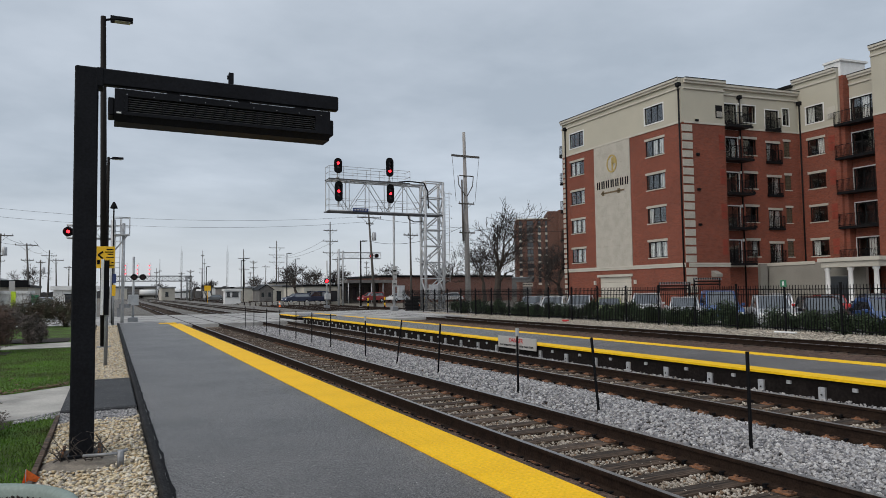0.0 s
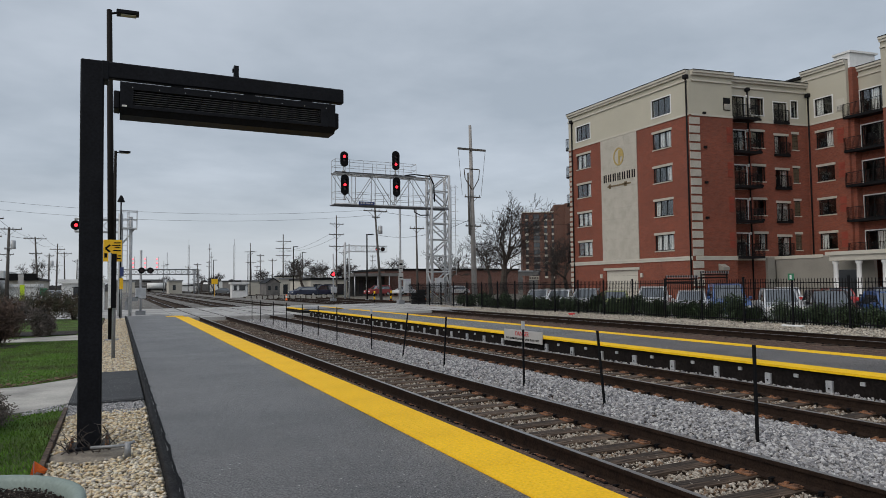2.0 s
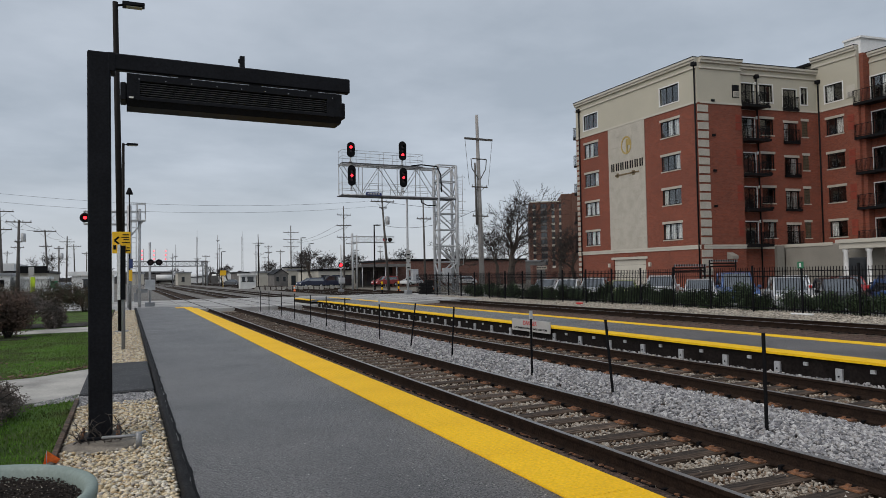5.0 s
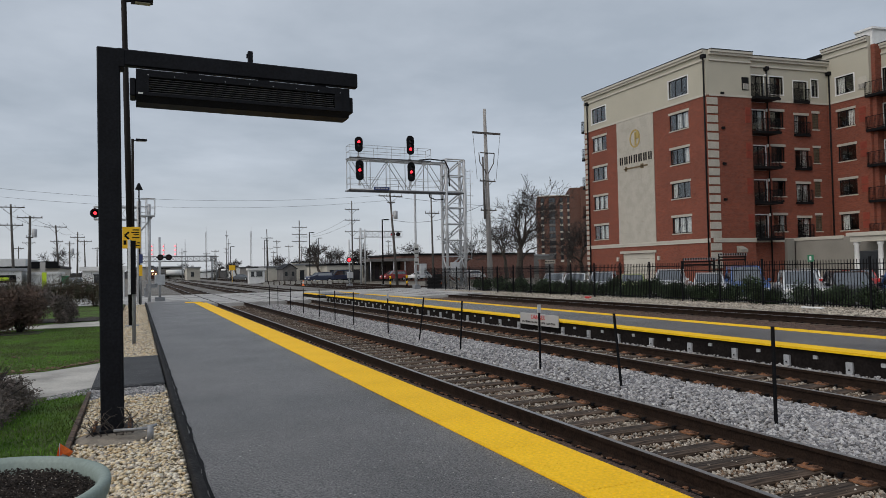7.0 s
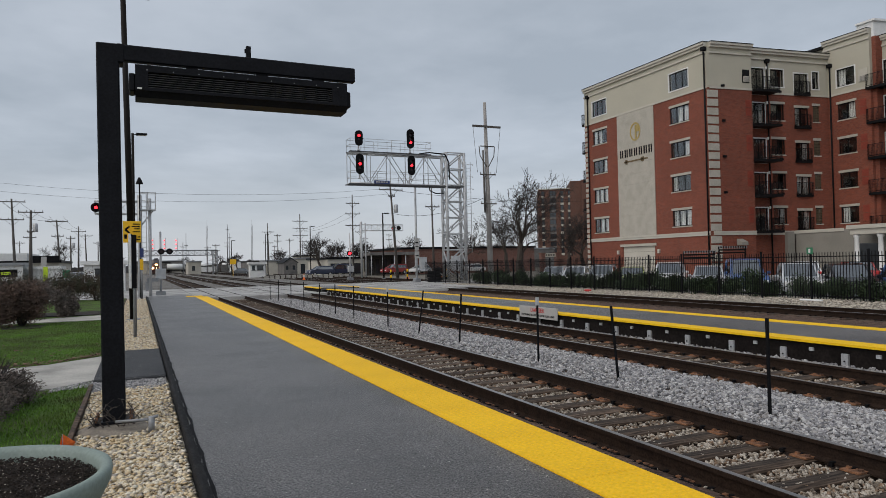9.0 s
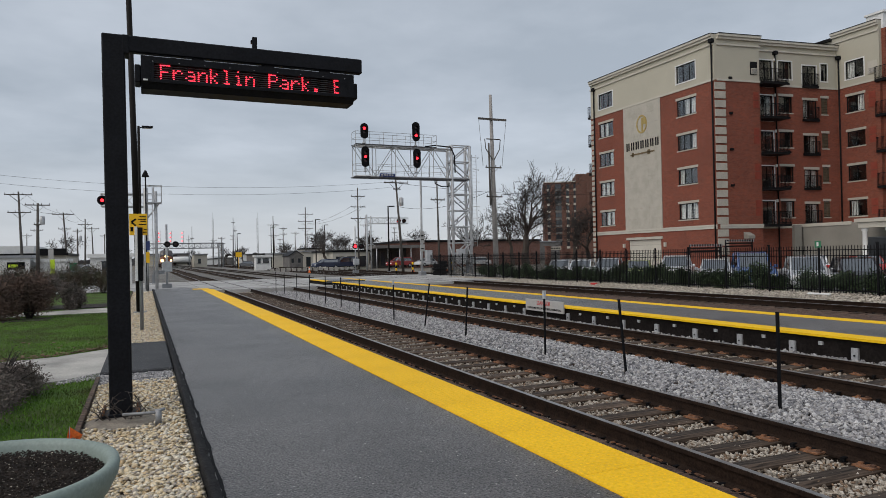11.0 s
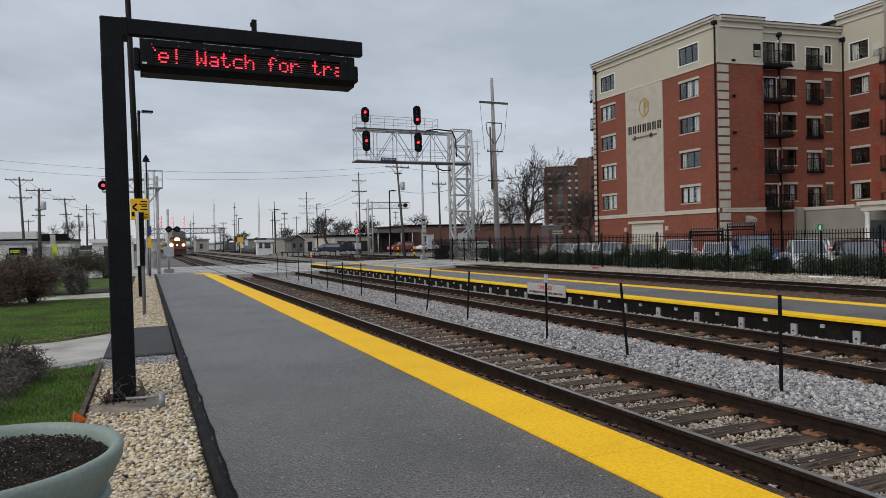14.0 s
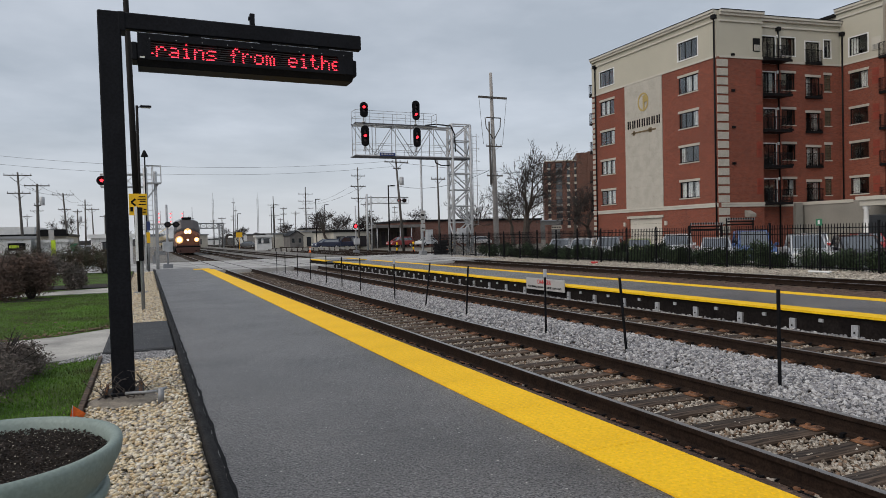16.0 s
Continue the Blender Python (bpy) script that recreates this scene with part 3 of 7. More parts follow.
# ---- information sign on its post ----
FONT = {
    "T": "11111 00100 00100 00100 00100 00100 00100", "h": "10000 10000 10110 11001 10001 10001 10001", "i": "00100 00000 01100 00100 00100 00100 01110",
    "s": "00000 00000 01111 10000 01110 00001 11110", "F": "11111 10000 10000 11110 10000 10000 10000", "r": "00000 00000 10110 11001 10000 10000 10000",
    "a": "00000 00000 01110 00001 01111 10001 01111", "n": "00000 00000 10110 11001 10001 10001 10001", "k": "10000 10000 10010 10100 11000 10100 10010",
    "l": "01100 00100 00100 00100 00100 00100 01110", "P": "11110 10001 10001 11110 10000 10000 10000", ".": "00000 00000 00000 00000 00000 01100 01100",
    "B": "11110 10001 10001 11110 10001 10001 11110", "e": "00000 00000 01110 10001 11111 10000 01110", "f": "00110 01001 01000 11100 01000 01000 01000",
    "!": "00100 00100 00100 00100 00100 00000 00100", "W": "10001 10001 10001 10101 10101 11011 10001", "t": "01000 01000 11100 01000 01000 01001 00110",
    "c": "00000 00000 01111 10000 10000 10000 01111", "o": "00000 00000 01110 10001 10001 10001 01110", "m": "00000 00000 11010 10101 10101 10101 10101",
}
MESSAGE = "This is Franklin Park. Be safe! Watch for trains from either"
COL = 0.0207

M["louvre"] = mat("louvre_grey", (0.04, 0.038, 0.038), 0.6, vary=0.2, scale=4, fine=30, bump=0)


def info_sign():
    s = thing("platform_sign", "black cantilever post with a hanging electronic message board", "sign", (-5.365, 6.90, 0.15))
    bm = B(); vs = box(bm, -0.106, 0.108, 0.08, 0.295, 0.05, 3.97)
    for v in vs[4:]:
        v.co.x -= 0.025
    part("post", bm, M["black"], s, "black square steel post", 0.012)
    bm = B(); box(bm, 0.07, 2.645, 0.085, 0.175, 3.798, 3.97); part("arm", bm, M["black"], s, "black cantilever arm", 0.012)
    bm = B(); box(bm, 0.06, 0.13, 0.078, 0.297, 3.775, 3.973); part("arm_collar", bm, M["black"], s, "", 0.008)
    bm = B(); box(bm, -0.19, 0.19, 0.02, 0.36, 0.02, 0.06); part("base_plate", bm, M["black"], s, "", 0.006)
    for x, y in ((-0.16, 0.05), (0.16, 0.05), (-0.16, 0.33), (0.16, 0.33)):
        bm = B(); tube(bm, (x, y, 0.05), (x, y, 0.11), 0.016, sides=6); part("anchor_bolt", bm, M["rust"], s)
    bm = B(); box(bm, 1.38, 1.43, 0.1, 0.16, 3.965, 4.1); box(bm, 1.365, 1.38, 0.12, 0.15, 4.03, 4.07); part("sensor_stub", bm, M["black"], s)
    for x in (0.8, 1.55, 2.2):
        bm = B(); box(bm, x - 0.06, x + 0.06, 0.1, 0.17, 3.74, 3.795); part("hanger", bm, M["black_flat"], s)
    # housing with a real opening: frame bars round a louvred window
    d = new("message_board"); d.parent = s
    d["label"] = "dark louvred message board with red lights"
    x0, x1, z0, z1 = 0.235, 2.515, 3.415, 3.75
    wx0, wx1, wz0, wz1 = 0.36, 2.335, 3.51, 3.675
    fx0, fx1, fz0, fz1 = 0.33, 2.42, 3.478, 3.705
    bm = B()
    box(bm, x0, x1, 0.0, 0.05, wz1, z1); box(bm, x0, x1, 0.0, 0.05, z0 + 0.07, wz0)
    box(bm, x0, wx0, 0.0, 0.05, wz0, wz1); box(bm, wx1, x1, 0.0, 0.05, wz0, wz1)
    box(bm, x0, x1, 0.05, 0.3, z1 - 0.02, z1); box(bm, x0, x1, 0.28, 0.3, z0, z1 - 0.02)
    box(bm, x0, x0 + 0.01, 0.05, 0.28, z0, z1 - 0.02); box(bm, x1 - 0.01, x1, 0.05, 0.28, z0, z1 - 0.02)
    prism(bm, [(0.0, z0 + 0.07), (0.05, z0), (0.28, z0), (0.28, z0 + 0.01), (0.06, z0 + 0.02)], x0, x1, "x")
    part("housing", bm, M["black"], d, "black sheet-metal housing")
    bm = B(); box(bm, fx0, fx1, -0.014, 0.0, wz1, fz1); box(bm, fx0, fx1, -0.014, 0.0, fz0, wz0)
    box(bm, fx0, wx0, -0.014, 0.0, wz0, wz1); box(bm, wx1, fx1, -0.014, 0.0, wz0, wz1); part("window_frame", bm, M["black"], d)
    for xa, xb in ((x0 - 0.06, x0), (x1, x1 + 0.05)):
        bm = B(); box(bm, xa, xb, 0.03, 0.28, z0 + 0.06, z1 - 0.09); part("end_cap", bm, M["black"], d, "", 0.01)
    for k in range(8):
        bm = B(); box(bm, wx0, wx1, 0.002, 0.028, wz0 + 0.002 + k * 0.0232, wz0 + 0.0085 + k * 0.0232); part("louvre", bm, M["louvre"], d)
    for k in range(1, 6):
        x = wx0 + (wx1 - wx0) * k / 6
        bm = B(); box(bm, x - 0.004, x + 0.004, 0.001, 0.012, wz0, wz1); part("divider", bm, M["black"], d)
    bm = B(); box(bm, x0 + 0.012, x1 - 0.012, 0.07, 0.08, z0 + 0.03, z1 - 0.022); part("dark_panel", bm, M["black_flat"], d)
    bm = B(); box(bm, x0 + 0.02, x0 + 0.065, -0.006, 0.0, z0 + 0.075, z0 + 0.092); part("maker_plate", bm, M["white"], d, "tiny white plate")
    for k in range(9):
        bm = B(); tube(bm, (fx0 + 0.02 + k * (fx1 - fx0 - 0.04) / 8, -0.014, fz1 - 0.012), (fx0 + 0.02 + k * (fx1 - fx0 - 0.04) / 8, -0.019, fz1 - 0.012), 0.006, sides=6); part("screw", bm, M["grey"], d)
    # one lit letter for every sign of the running message
    glyphs = {}
    for ch, rows in FONT.items():
        bm = B()
        for r, bits in enumerate(rows.split()):
            for c, bit in enumerate(bits):
                if bit == "1":
                    cx, cz = (c + 0.5) * COL, (6.5 - r) * 0.0232
                    vs = [bm.verts.new((cx + 0.0100 * math.cos(q * math.tau / 6), 0, cz + 0.0104 * math.sin(q * math.tau / 6))) for q in range(6)]
                    ws = [bm.verts.new((v.co.x, 0.006, v.co.z)) for v in vs]
                    bm.faces.new(vs); bm.faces.new(ws[::-1])
                    for q in range(6):
                        bm.faces.new((vs[q], ws[q], ws[(q + 1) % 6], vs[(q + 1) % 6]))
        glyphs[ch] = mesh("letter", bm, M["led"])
    letters = []
    for i, ch in enumerate(MESSAGE):
        if ch != " ":
            o = new("letter", glyphs[ch]); o.parent = d
            letters.append((i, o))
    return s, letters, (wx0, wx1, wz0 + 0.006)


sign, letters, slot = info_sign()


def letter_rows(i, window):
    """The way of one letter: in from behind the right end of the board, across, and back behind its left end. The lights go dark for short spells."""
    wx0, wx1, z = window
    lit, back, speed = 0.033, 0.12, 42.1
    def x(t):
        return wx0 + COL * (60 - speed * (t - 8.5) + 6 * i)
    t_in = 8.5 + (60 + 6 * i - 95.6) / speed
    t_out = 8.5 + (60 + 6 * i + 4.8) / speed
    right, left = x(t_in), x(t_out)
    stops = [(0.0, right, back)]
    if t_in > 0.3:
        stops.append((min(t_in, 16.0) - 0.1, right, back))
    t = max(t_in, 0.1)
    ts = [t_in]
    q = math.ceil(t_in * 10) / 10
    while q < min(t_out, 16.0):
        ts.append(q); q += 0.1
    ts.append(min(t_out, 16.0))
    dark = ((8.93, 9.08), (11.22, 11.38), (12.36, 12.57), (12.93, 13.07), (13.42, 13.68), (15.13, 15.27))
    if t_in < 16:
        for t in ts:
            stops.append((t, x(t), back if any(a < t < b for a, b in dark) else lit))
    if t_out < 15.9:
        stops.append((t_out + 0.1, left, back))
    if stops[-1][0] < 16:
        stops.append((16.0, stops[-1][1], back))
    rows, last = [], -1
    for t, px, py in stops:
        if frame(t) > last:
            rows.append((t, pose(px, py, z))); last = frame(t)
    return rows


# footing, cable and dry vines round the post
bm = B(); lathe(bm, [(0.33, 0.0), (0.335, 0.075), (0.315, 0.095), (0.0001, 0.1)], 36, (-5.36, 6.78, 0.085))
plain("footing", bm, M["footing"], "round concrete footing of the sign post", "footing", kind="structure")
vine = thing("dry_vine", "dry brown vine stems tangled round the post base", "vine", (-5.36, 6.88, 0.2))
rnd = random.Random(4)
for k in range(26):
    bm = B()
    a = rnd.uniform(0, math.tau); r = rnd.uniform(0.16, 0.26)
    p = Vector((r * math.cos(a), r * math.sin(a) * 0.8, 0.0))
    for q in range(4):
        p2 = p + Vector((rnd.uniform(-0.08, 0.08), rnd.uniform(-0.08, 0.08), rnd.uniform(0.0, 0.1)))
        tube(bm, p, p2, 0.006 - q * 0.001, 0.005 - q * 0.001, 4, False); p = p2
    part("stem", bm, M["bark"] if k % 4 else M["timber"], vine)
tap = thing("pipe_stub", "short grey metal pipe with elbow beside the footing", "pipe", (-5.02, 6.5, 0.15))
bm = B(); tube(bm, (0, 0, 0), (0, 0, 0.16), 0.03, sides=10); part("upright", bm, M["grey"], tap)
bm = B(); tube(bm, (0.02, 0, 0.13), (-0.32, 0.12, 0.12), 0.014, sides=8); tube(bm, (-0.03, -0.0, 0.14), (0.06, -0.0, 0.16), 0.016); part("conduit", bm, M["grey"], tap)

# planter with soil
pl = thing("planter", "large round sage-green planter filled with dark soil", "planter", (-5.87, 3.05, 0.15))
bm = B()
lathe(bm, [(0.34, 0.0), (0.36, 0.02), (0.41, 0.12), (0.50, 0.31), (0.55, 0.375), (0.56, 0.40), (0.555, 0.42), (0.535, 0.428), (0.515, 0.42), (0.53, 0.45), (0.575, 0.5), (0.6, 0.55), (0.615, 0.58), (0.622, 0.625), (0.617, 0.645), (0.60, 0.652), (0.575, 0.645), (0.562, 0.625), (0.555, 0.56), (0.54, 0.50), (0.0001, 0.49)], 72)
part("pot", bm, M["planter"], pl, "sage-green moulded pot with rolled rim")
bm = B()
bmesh.ops.create_grid(bm, x_segments=70, y_segments=70, size=0.56)
for v in list(bm.verts):
    if v.co.xy.length > 0.556:
        bm.verts.remove(v)
for v in bm.verts:
    v.co.z = 0.572 + 0.028 * noise.noise(v.co * 9) + 0.022 * noise.noise(v.co * 34) + 0.03 * (1 - (v.co.xy.length / 0.56) ** 2)
part("soil", bm, M["soil"], pl, "dark crumbly potting soil")


def grit(name, count, spot, size, material, parent, label, seed, flat=0.7, smooth=False, long=1.0, tilt=0.35):
    """Many small stones joined in one mesh. spot(rng) gives places."""
    rg = np.random.RandomState(seed)
    base = np.array([(0, 0, 1), (0.9, 0, 0.2), (0.25, 0.85, 0.25), (-0.75, 0.5, 0.15), (-0.7, -0.55, 0.2), (0.3, -0.85, 0.15), (0.55, 0.3, -0.7), (-0.5, 0.35, -0.75), (0, -0.6, -0.75)])
    tri = np.array([(0, 1, 2), (0, 2, 3), (0, 3, 4), (0, 4, 5), (0, 5, 1), (1, 6, 2), (2, 6, 7), (2, 7, 3), (3, 7, 4), (4, 7, 8), (4, 8, 5), (5, 8, 6), (5, 6, 1), (6, 8, 7)])
    pts = spot(rg, count)
    n = len(pts)
    s = rg.uniform(size[0], size[1], n)[:, None, None] * rg.uniform(0.7, 1.25, (n, 1, 3)) * np.array([long, 1, flat])
    v = (base[None] * rg.uniform(0.75, 1.2, (n, 9, 1))) * s
    a = rg.uniform(0, math.tau, n); b = rg.uniform(-tilt, tilt, n)
    c, d = np.cos(a)[:, None], np.sin(a)[:, None]
    x, y, z = v[..., 0] * c - v[..., 1] * d, v[..., 0] * d + v[..., 1] * c, v[..., 2]
    cb, sb = np.cos(b)[:, None], np.sin(b)[:, None]
    y, z = y * cb - z * sb, y * sb + z * cb
    v = np.stack([x, y, z], -1) + pts[:, None, :]
    f = (tri[None] + (np.arange(n) * 9)[:, None, None]).reshape(-1, 3)
    me = bpy.data.meshes.new(name)
    me.from_pydata(v.reshape(-1, 3).tolist(), [], f.tolist())
    me.materials.append(material)
    if smooth:
        me.polygons.foreach_set("use_smooth", [True] * len(me.polygons))
    ob = new(name, me)
    if parent is not None:
        ob.parent = parent
        ob["kind"] = "stuff"
    else:
        tagged(ob, label, name.replace("_", " "), kind="stuff")
    return ob


def in_pot(rg, n):
    a, r = rg.uniform(0, math.tau, n), 0.55 * np.sqrt(rg.uniform(0, 1, n))
    return np.stack([r * np.cos(a), r * np.sin(a), 0.582 + 0.03 * (1 - (r / 0.56) ** 2) + rg.uniform(-0.005, 0.02, n)], -1)


grit("soil_grit", 7500, in_pot, (0.003, 0.0085), M["soil"], pl, "", 5)
M["chip"] = mat("bark_chip", (0.42, 0.37, 0.31), 0.9, vary=0.3, bump=0)
grit("bark_grit", 1100, in_pot, (0.002, 0.005), M["chip"], pl, "", 6, 0.4)


def pebbles(rg, n):
    y = 2.4 + 36.0 * rg.uniform(0, 1, n) ** 2.1
    x = rg.uniform(-5.68, -4.775, n)
    k = ~((y > 9.25) & (y < 13.5)) & (np.hypot(x + 5.36, y - 6.78) > 0.33)
    return np.stack([x, y, 0.135 + rg.uniform(0, 0.045, n)], -1)[k]


grit("river_pebbles", 44000, pebbles, (0.012, 0.027), M["pebble"], None, "cream and tan river pebbles along the platform", 1, 0.62, True, 1.3)


def path_gravel(rg, n):
    y = rg.uniform(9.05, 9.92, n); x = rg.uniform(-5.7, -4.78, n)
    k = (y > 9.2 + 0.2 * np.sin(x * 9)) & (np.hypot(x + 5.36, y - 6.78) > 0.33)
    out = np.stack([x, y, 0.135 + rg.uniform(0, 0.04, n)], -1)[k]
    y2 = rg.uniform(9.3, 10.1, n // 3); x2 = rg.uniform(-6.2, -5.68, n // 3)
    low = np.interp(x2, [-6.2, -5.72], [9.62, 10.1])
    k2 = (y2 < low) & (y2 > low - 0.25 - 0.5 * (x2 + 6.2))
    return np.concatenate([out, np.stack([x2, y2, 0.172 + rg.uniform(0, 0.015, n // 3)], -1)[k2]])


grit("path_gravel", 5200, path_gravel, (0.008, 0.018), M["stone"], None, "fine grey gravel beside the asphalt patch", 19, 0.7, False, 1.2, 1.0)


def near_ballast(rg, n):
    y = 1.8 + 37 * rg.uniform(0, 1, n) ** 2.0
    x = np.where(rg.uniform(0, 1, n) < 0.82, rg.uniform(0.95, 3.15, n), rg.uniform(5.05, 5.6, n))
    # a ridge between the two tracks, lower between the rails
    z = np.interp(x, [-1.7, -0.9, -0.6, 0.6, 0.9, 1.35, 1.7, 2.3, 2.75, 3.2, 3.5, 4.7, 5.0, 5.6], [-0.2, -0.235, -0.228, -0.228, -0.2, -0.165, -0.125, -0.125, -0.165, -0.2, -0.228, -0.228, -0.2, -0.12])
    k = (x > 0.95) & (x < 3.15) | (x > 5.05)
    return np.stack([x, y, z + rg.uniform(-0.015, 0.025, n)], -1)[k]


def crib_ballast(rg, n):
    """Stones in the cribs between the ties, here and there lying over them."""
    y = 1.8 + 39 * rg.uniform(0, 1, n) ** 1.8
    track = rg.randint(0, 2, n)
    x = rg.uniform(-0.86, 1.15, n) + 4.09 * track
    k = (np.abs(np.abs(x - 4.09 * track) - 0.7525) > 0.1) & ~((track == 1) & (x < 3.0))
    return np.stack([x, y, np.interp(x, [-1.74, -1.35, -1.0, -0.85, -0.8], [-0.055, -0.085, -0.118, -0.16, -0.203]) + rg.uniform(-0.02, 0.012, n)], -1)[k]


grit("ballast_stones", 70000, near_ballast, (0.012, 0.038), M["stone"], None, "angular pale grey ballast stones between the tracks", 2, 0.72, False, 1.25, 1.3)
grit("crib_stones", 85000, crib_ballast, (0.011, 0.028), M["tan_stone"], None, "tan and brown stones between the ties", 12, 0.7, False, 1.25, 1.2)


def verge_stones(rg, n):
    y = 6 + 45 * rg.uniform(0, 1, n) ** 1.3
    x = rg.uniform(16.4, 19.6, n)
    return np.stack([x, y, np.interp(x, [16, 18.4, 19.6], [-0.16, -0.04, -0.02]) + rg.uniform(0, 0.03, n)], -1)


M["verge_stone"] = mat("verge_stone", (0.46, 0.41, 0.34), 0.95, vary=0.25, scale=9, fine=40, bump=0, island="island")
grit("verge_stones", 9000, verge_stones, (0.03, 0.07), M["verge_stone"], None, "pale tan gravel stones before the fence", 3)


def tufts(name, count, spot, height, material, label, seed, parent=None):
    """Blades of grass, each a bent sliver."""
    rg = np.random.RandomState(seed)
    p = spot(rg, count); n = len(p)
    a = rg.uniform(0, math.tau, n); h = rg.uniform(0.5, 1.0, n) * height; w = 0.004 + 0.004 * rg.uniform(0, 1, n)
    lean = rg.uniform(0.1, 0.7, n) * h
    u = np.stack([np.cos(a), np.sin(a), 0 * a], -1); q = np.stack([-np.sin(a), np.cos(a), 0 * a], -1)
    up = np.array([0, 0, 1.0])
    v = np.stack([p - u * w[:, None], p + u * w[:, None], p + q * (lean * 0.4)[:, None] + up * (h * 0.6)[:, None] + u * (w * 0.7)[:, None], p + q * lean[:, None] + up * h[:, None], p + q * (lean * 0.4)[:, None] + up * (h * 0.6)[:, None] - u * (w * 0.7)[:, None]], 1)
    f = [tuple(range(5 * i, 5 * i + 5)) for i in range(n)]
    me = bpy.data.meshes.new(name); me.from_pydata(v.reshape(-1, 3).tolist(), [], f); me.materials.append(material)
    return tagged(new(name, me), label, "grass", kind="stuff")


def near_lawn(rg, n):
    y = 3.5 + 21 * rg.uniform(0, 1, n) ** 1.5
    x = -5.74 - 6.5 * rg.uniform(0, 1, n) ** 1.2
    low, high = np.interp(x, [-12, -7.4, -6.2, -5.72], [8.9, 9.4, 9.62, 10.1]), np.interp(x, [-12, -7.4, -6.5, -5.72], [11.4, 12.05, 12.3, 13.0])
    far = np.interp(x, [-30, -8.5, -5.72], [16.0, 23.0, 23.0])
    k = ~((y > low - 0.04) & (y < high + 0.04)) & (y < far - 0.05)
    return np.stack([x, y, 0 * x + 0.165], -1)[k]


tufts("grass", 90000, near_lawn, 0.042, M["blade"], "short green grass with a few brown blades", 8)


def fallen(rg, n):
    x = -5.78 - 6.0 * rg.uniform(0, 1, n)
    high = np.interp(x, [-12, -7.4, -6.5, -5.72], [11.4, 12.05, 12.3, 13.0])
    y = high + np.abs(rg.normal(0, 0.35, n)) * np.where(rg.uniform(0, 1, n) < 0.8, 0.5, 8)
    return np.stack([x, y, 0.2 + rg.uniform(0, 0.03, n)], -1)


M["dead_leaf"] = mat("dead_leaf", (0.17, 0.11, 0.065), 0.9, vary=0.3, bump=0, island="island")
grit("fallen_leaves", 900, fallen, (0.015, 0.04), M["dead_leaf"], None, "dry brown leaves blown along the path", 15, 0.2)

# ---- brick apartment building: a wing end-on to the tracks and a long wing behind a court ----
FX, FY, X3, Y2 = 40.15, 42.5, 57.1, 43.3
ROOF, BAND = 20.52, 16.55
FLOORS = ((17.2, 18.8), (14.12, 15.62), (10.97, 12.37), (7.82, 9.24), (4.61, 6.08))
bld = thing("apartment_building", "red brick six-storey apartment building with cream top storey", "apartment building")


def wall_holes(axis, at, depth, u0, u1, z0, z1, holes):
    """A thick wall along x or y with rectangular holes right through it. holes: (u0, u1, z0, z1)."""
    bm = B()
    us = [u for u in sorted({u0, u1, *[h[0] for h in holes], *[h[1] for h in holes]}) if u0 <= u <= u1]
    zs = [z for z in sorted({z0, z1, *[h[2] for h in holes], *[h[3] for h in holes]}) if z0 <= z <= z1]
    made = {}

    def vert(i, j, d):
        if (i, j, d) not in made:
            w = at + depth * d
            made[i, j, d] = bm.verts.new((us[i], w, zs[j]) if axis == "x" else (w, us[i], zs[j]))
        return made[i, j, d]

    def solid(i, j):
        if not (0 <= i < len(us) - 1 and 0 <= j < len(zs) - 1):
            return False
        u, z = (us[i] + us[i + 1]) / 2, (zs[j] + zs[j + 1]) / 2
        return not any(h[0] < u < h[1] and h[2] < z < h[3] for h in holes)

    for i in range(len(us) - 1):
        for j in range(len(zs) - 1):
            if solid(i, j):
                for d in (0, 1):
                    bm.faces.new([vert(*q, d) for q in ((i, j), (i + 1, j), (i + 1, j + 1), (i, j + 1))])
                for (a, b), q, w in (((i - 1, j), (i, j), (i, j + 1)), ((i + 1, j), (i + 1, j), (i + 1, j + 1)), ((i, j - 1), (i, j), (i + 1, j)), ((i, j + 1), (i, j + 1), (i + 1, j + 1))):
                    if not solid(a, b):
                        bm.faces.new((vert(*q, 0), vert(*w, 0), vert(*w, 1), vert(*q, 1)))
    return bm


def oriented(bm, axis, at, a, b, d0, d1, z0, z1):
    """A box on a wall: a to b along it, d0 to d1 into it."""
    if axis == "x": box(bm, a, b, at + d0, at + d1, z0, z1)
    else: box(bm, at + d0, at + d1, a, b, z0, z1)


rw = random.Random(11)


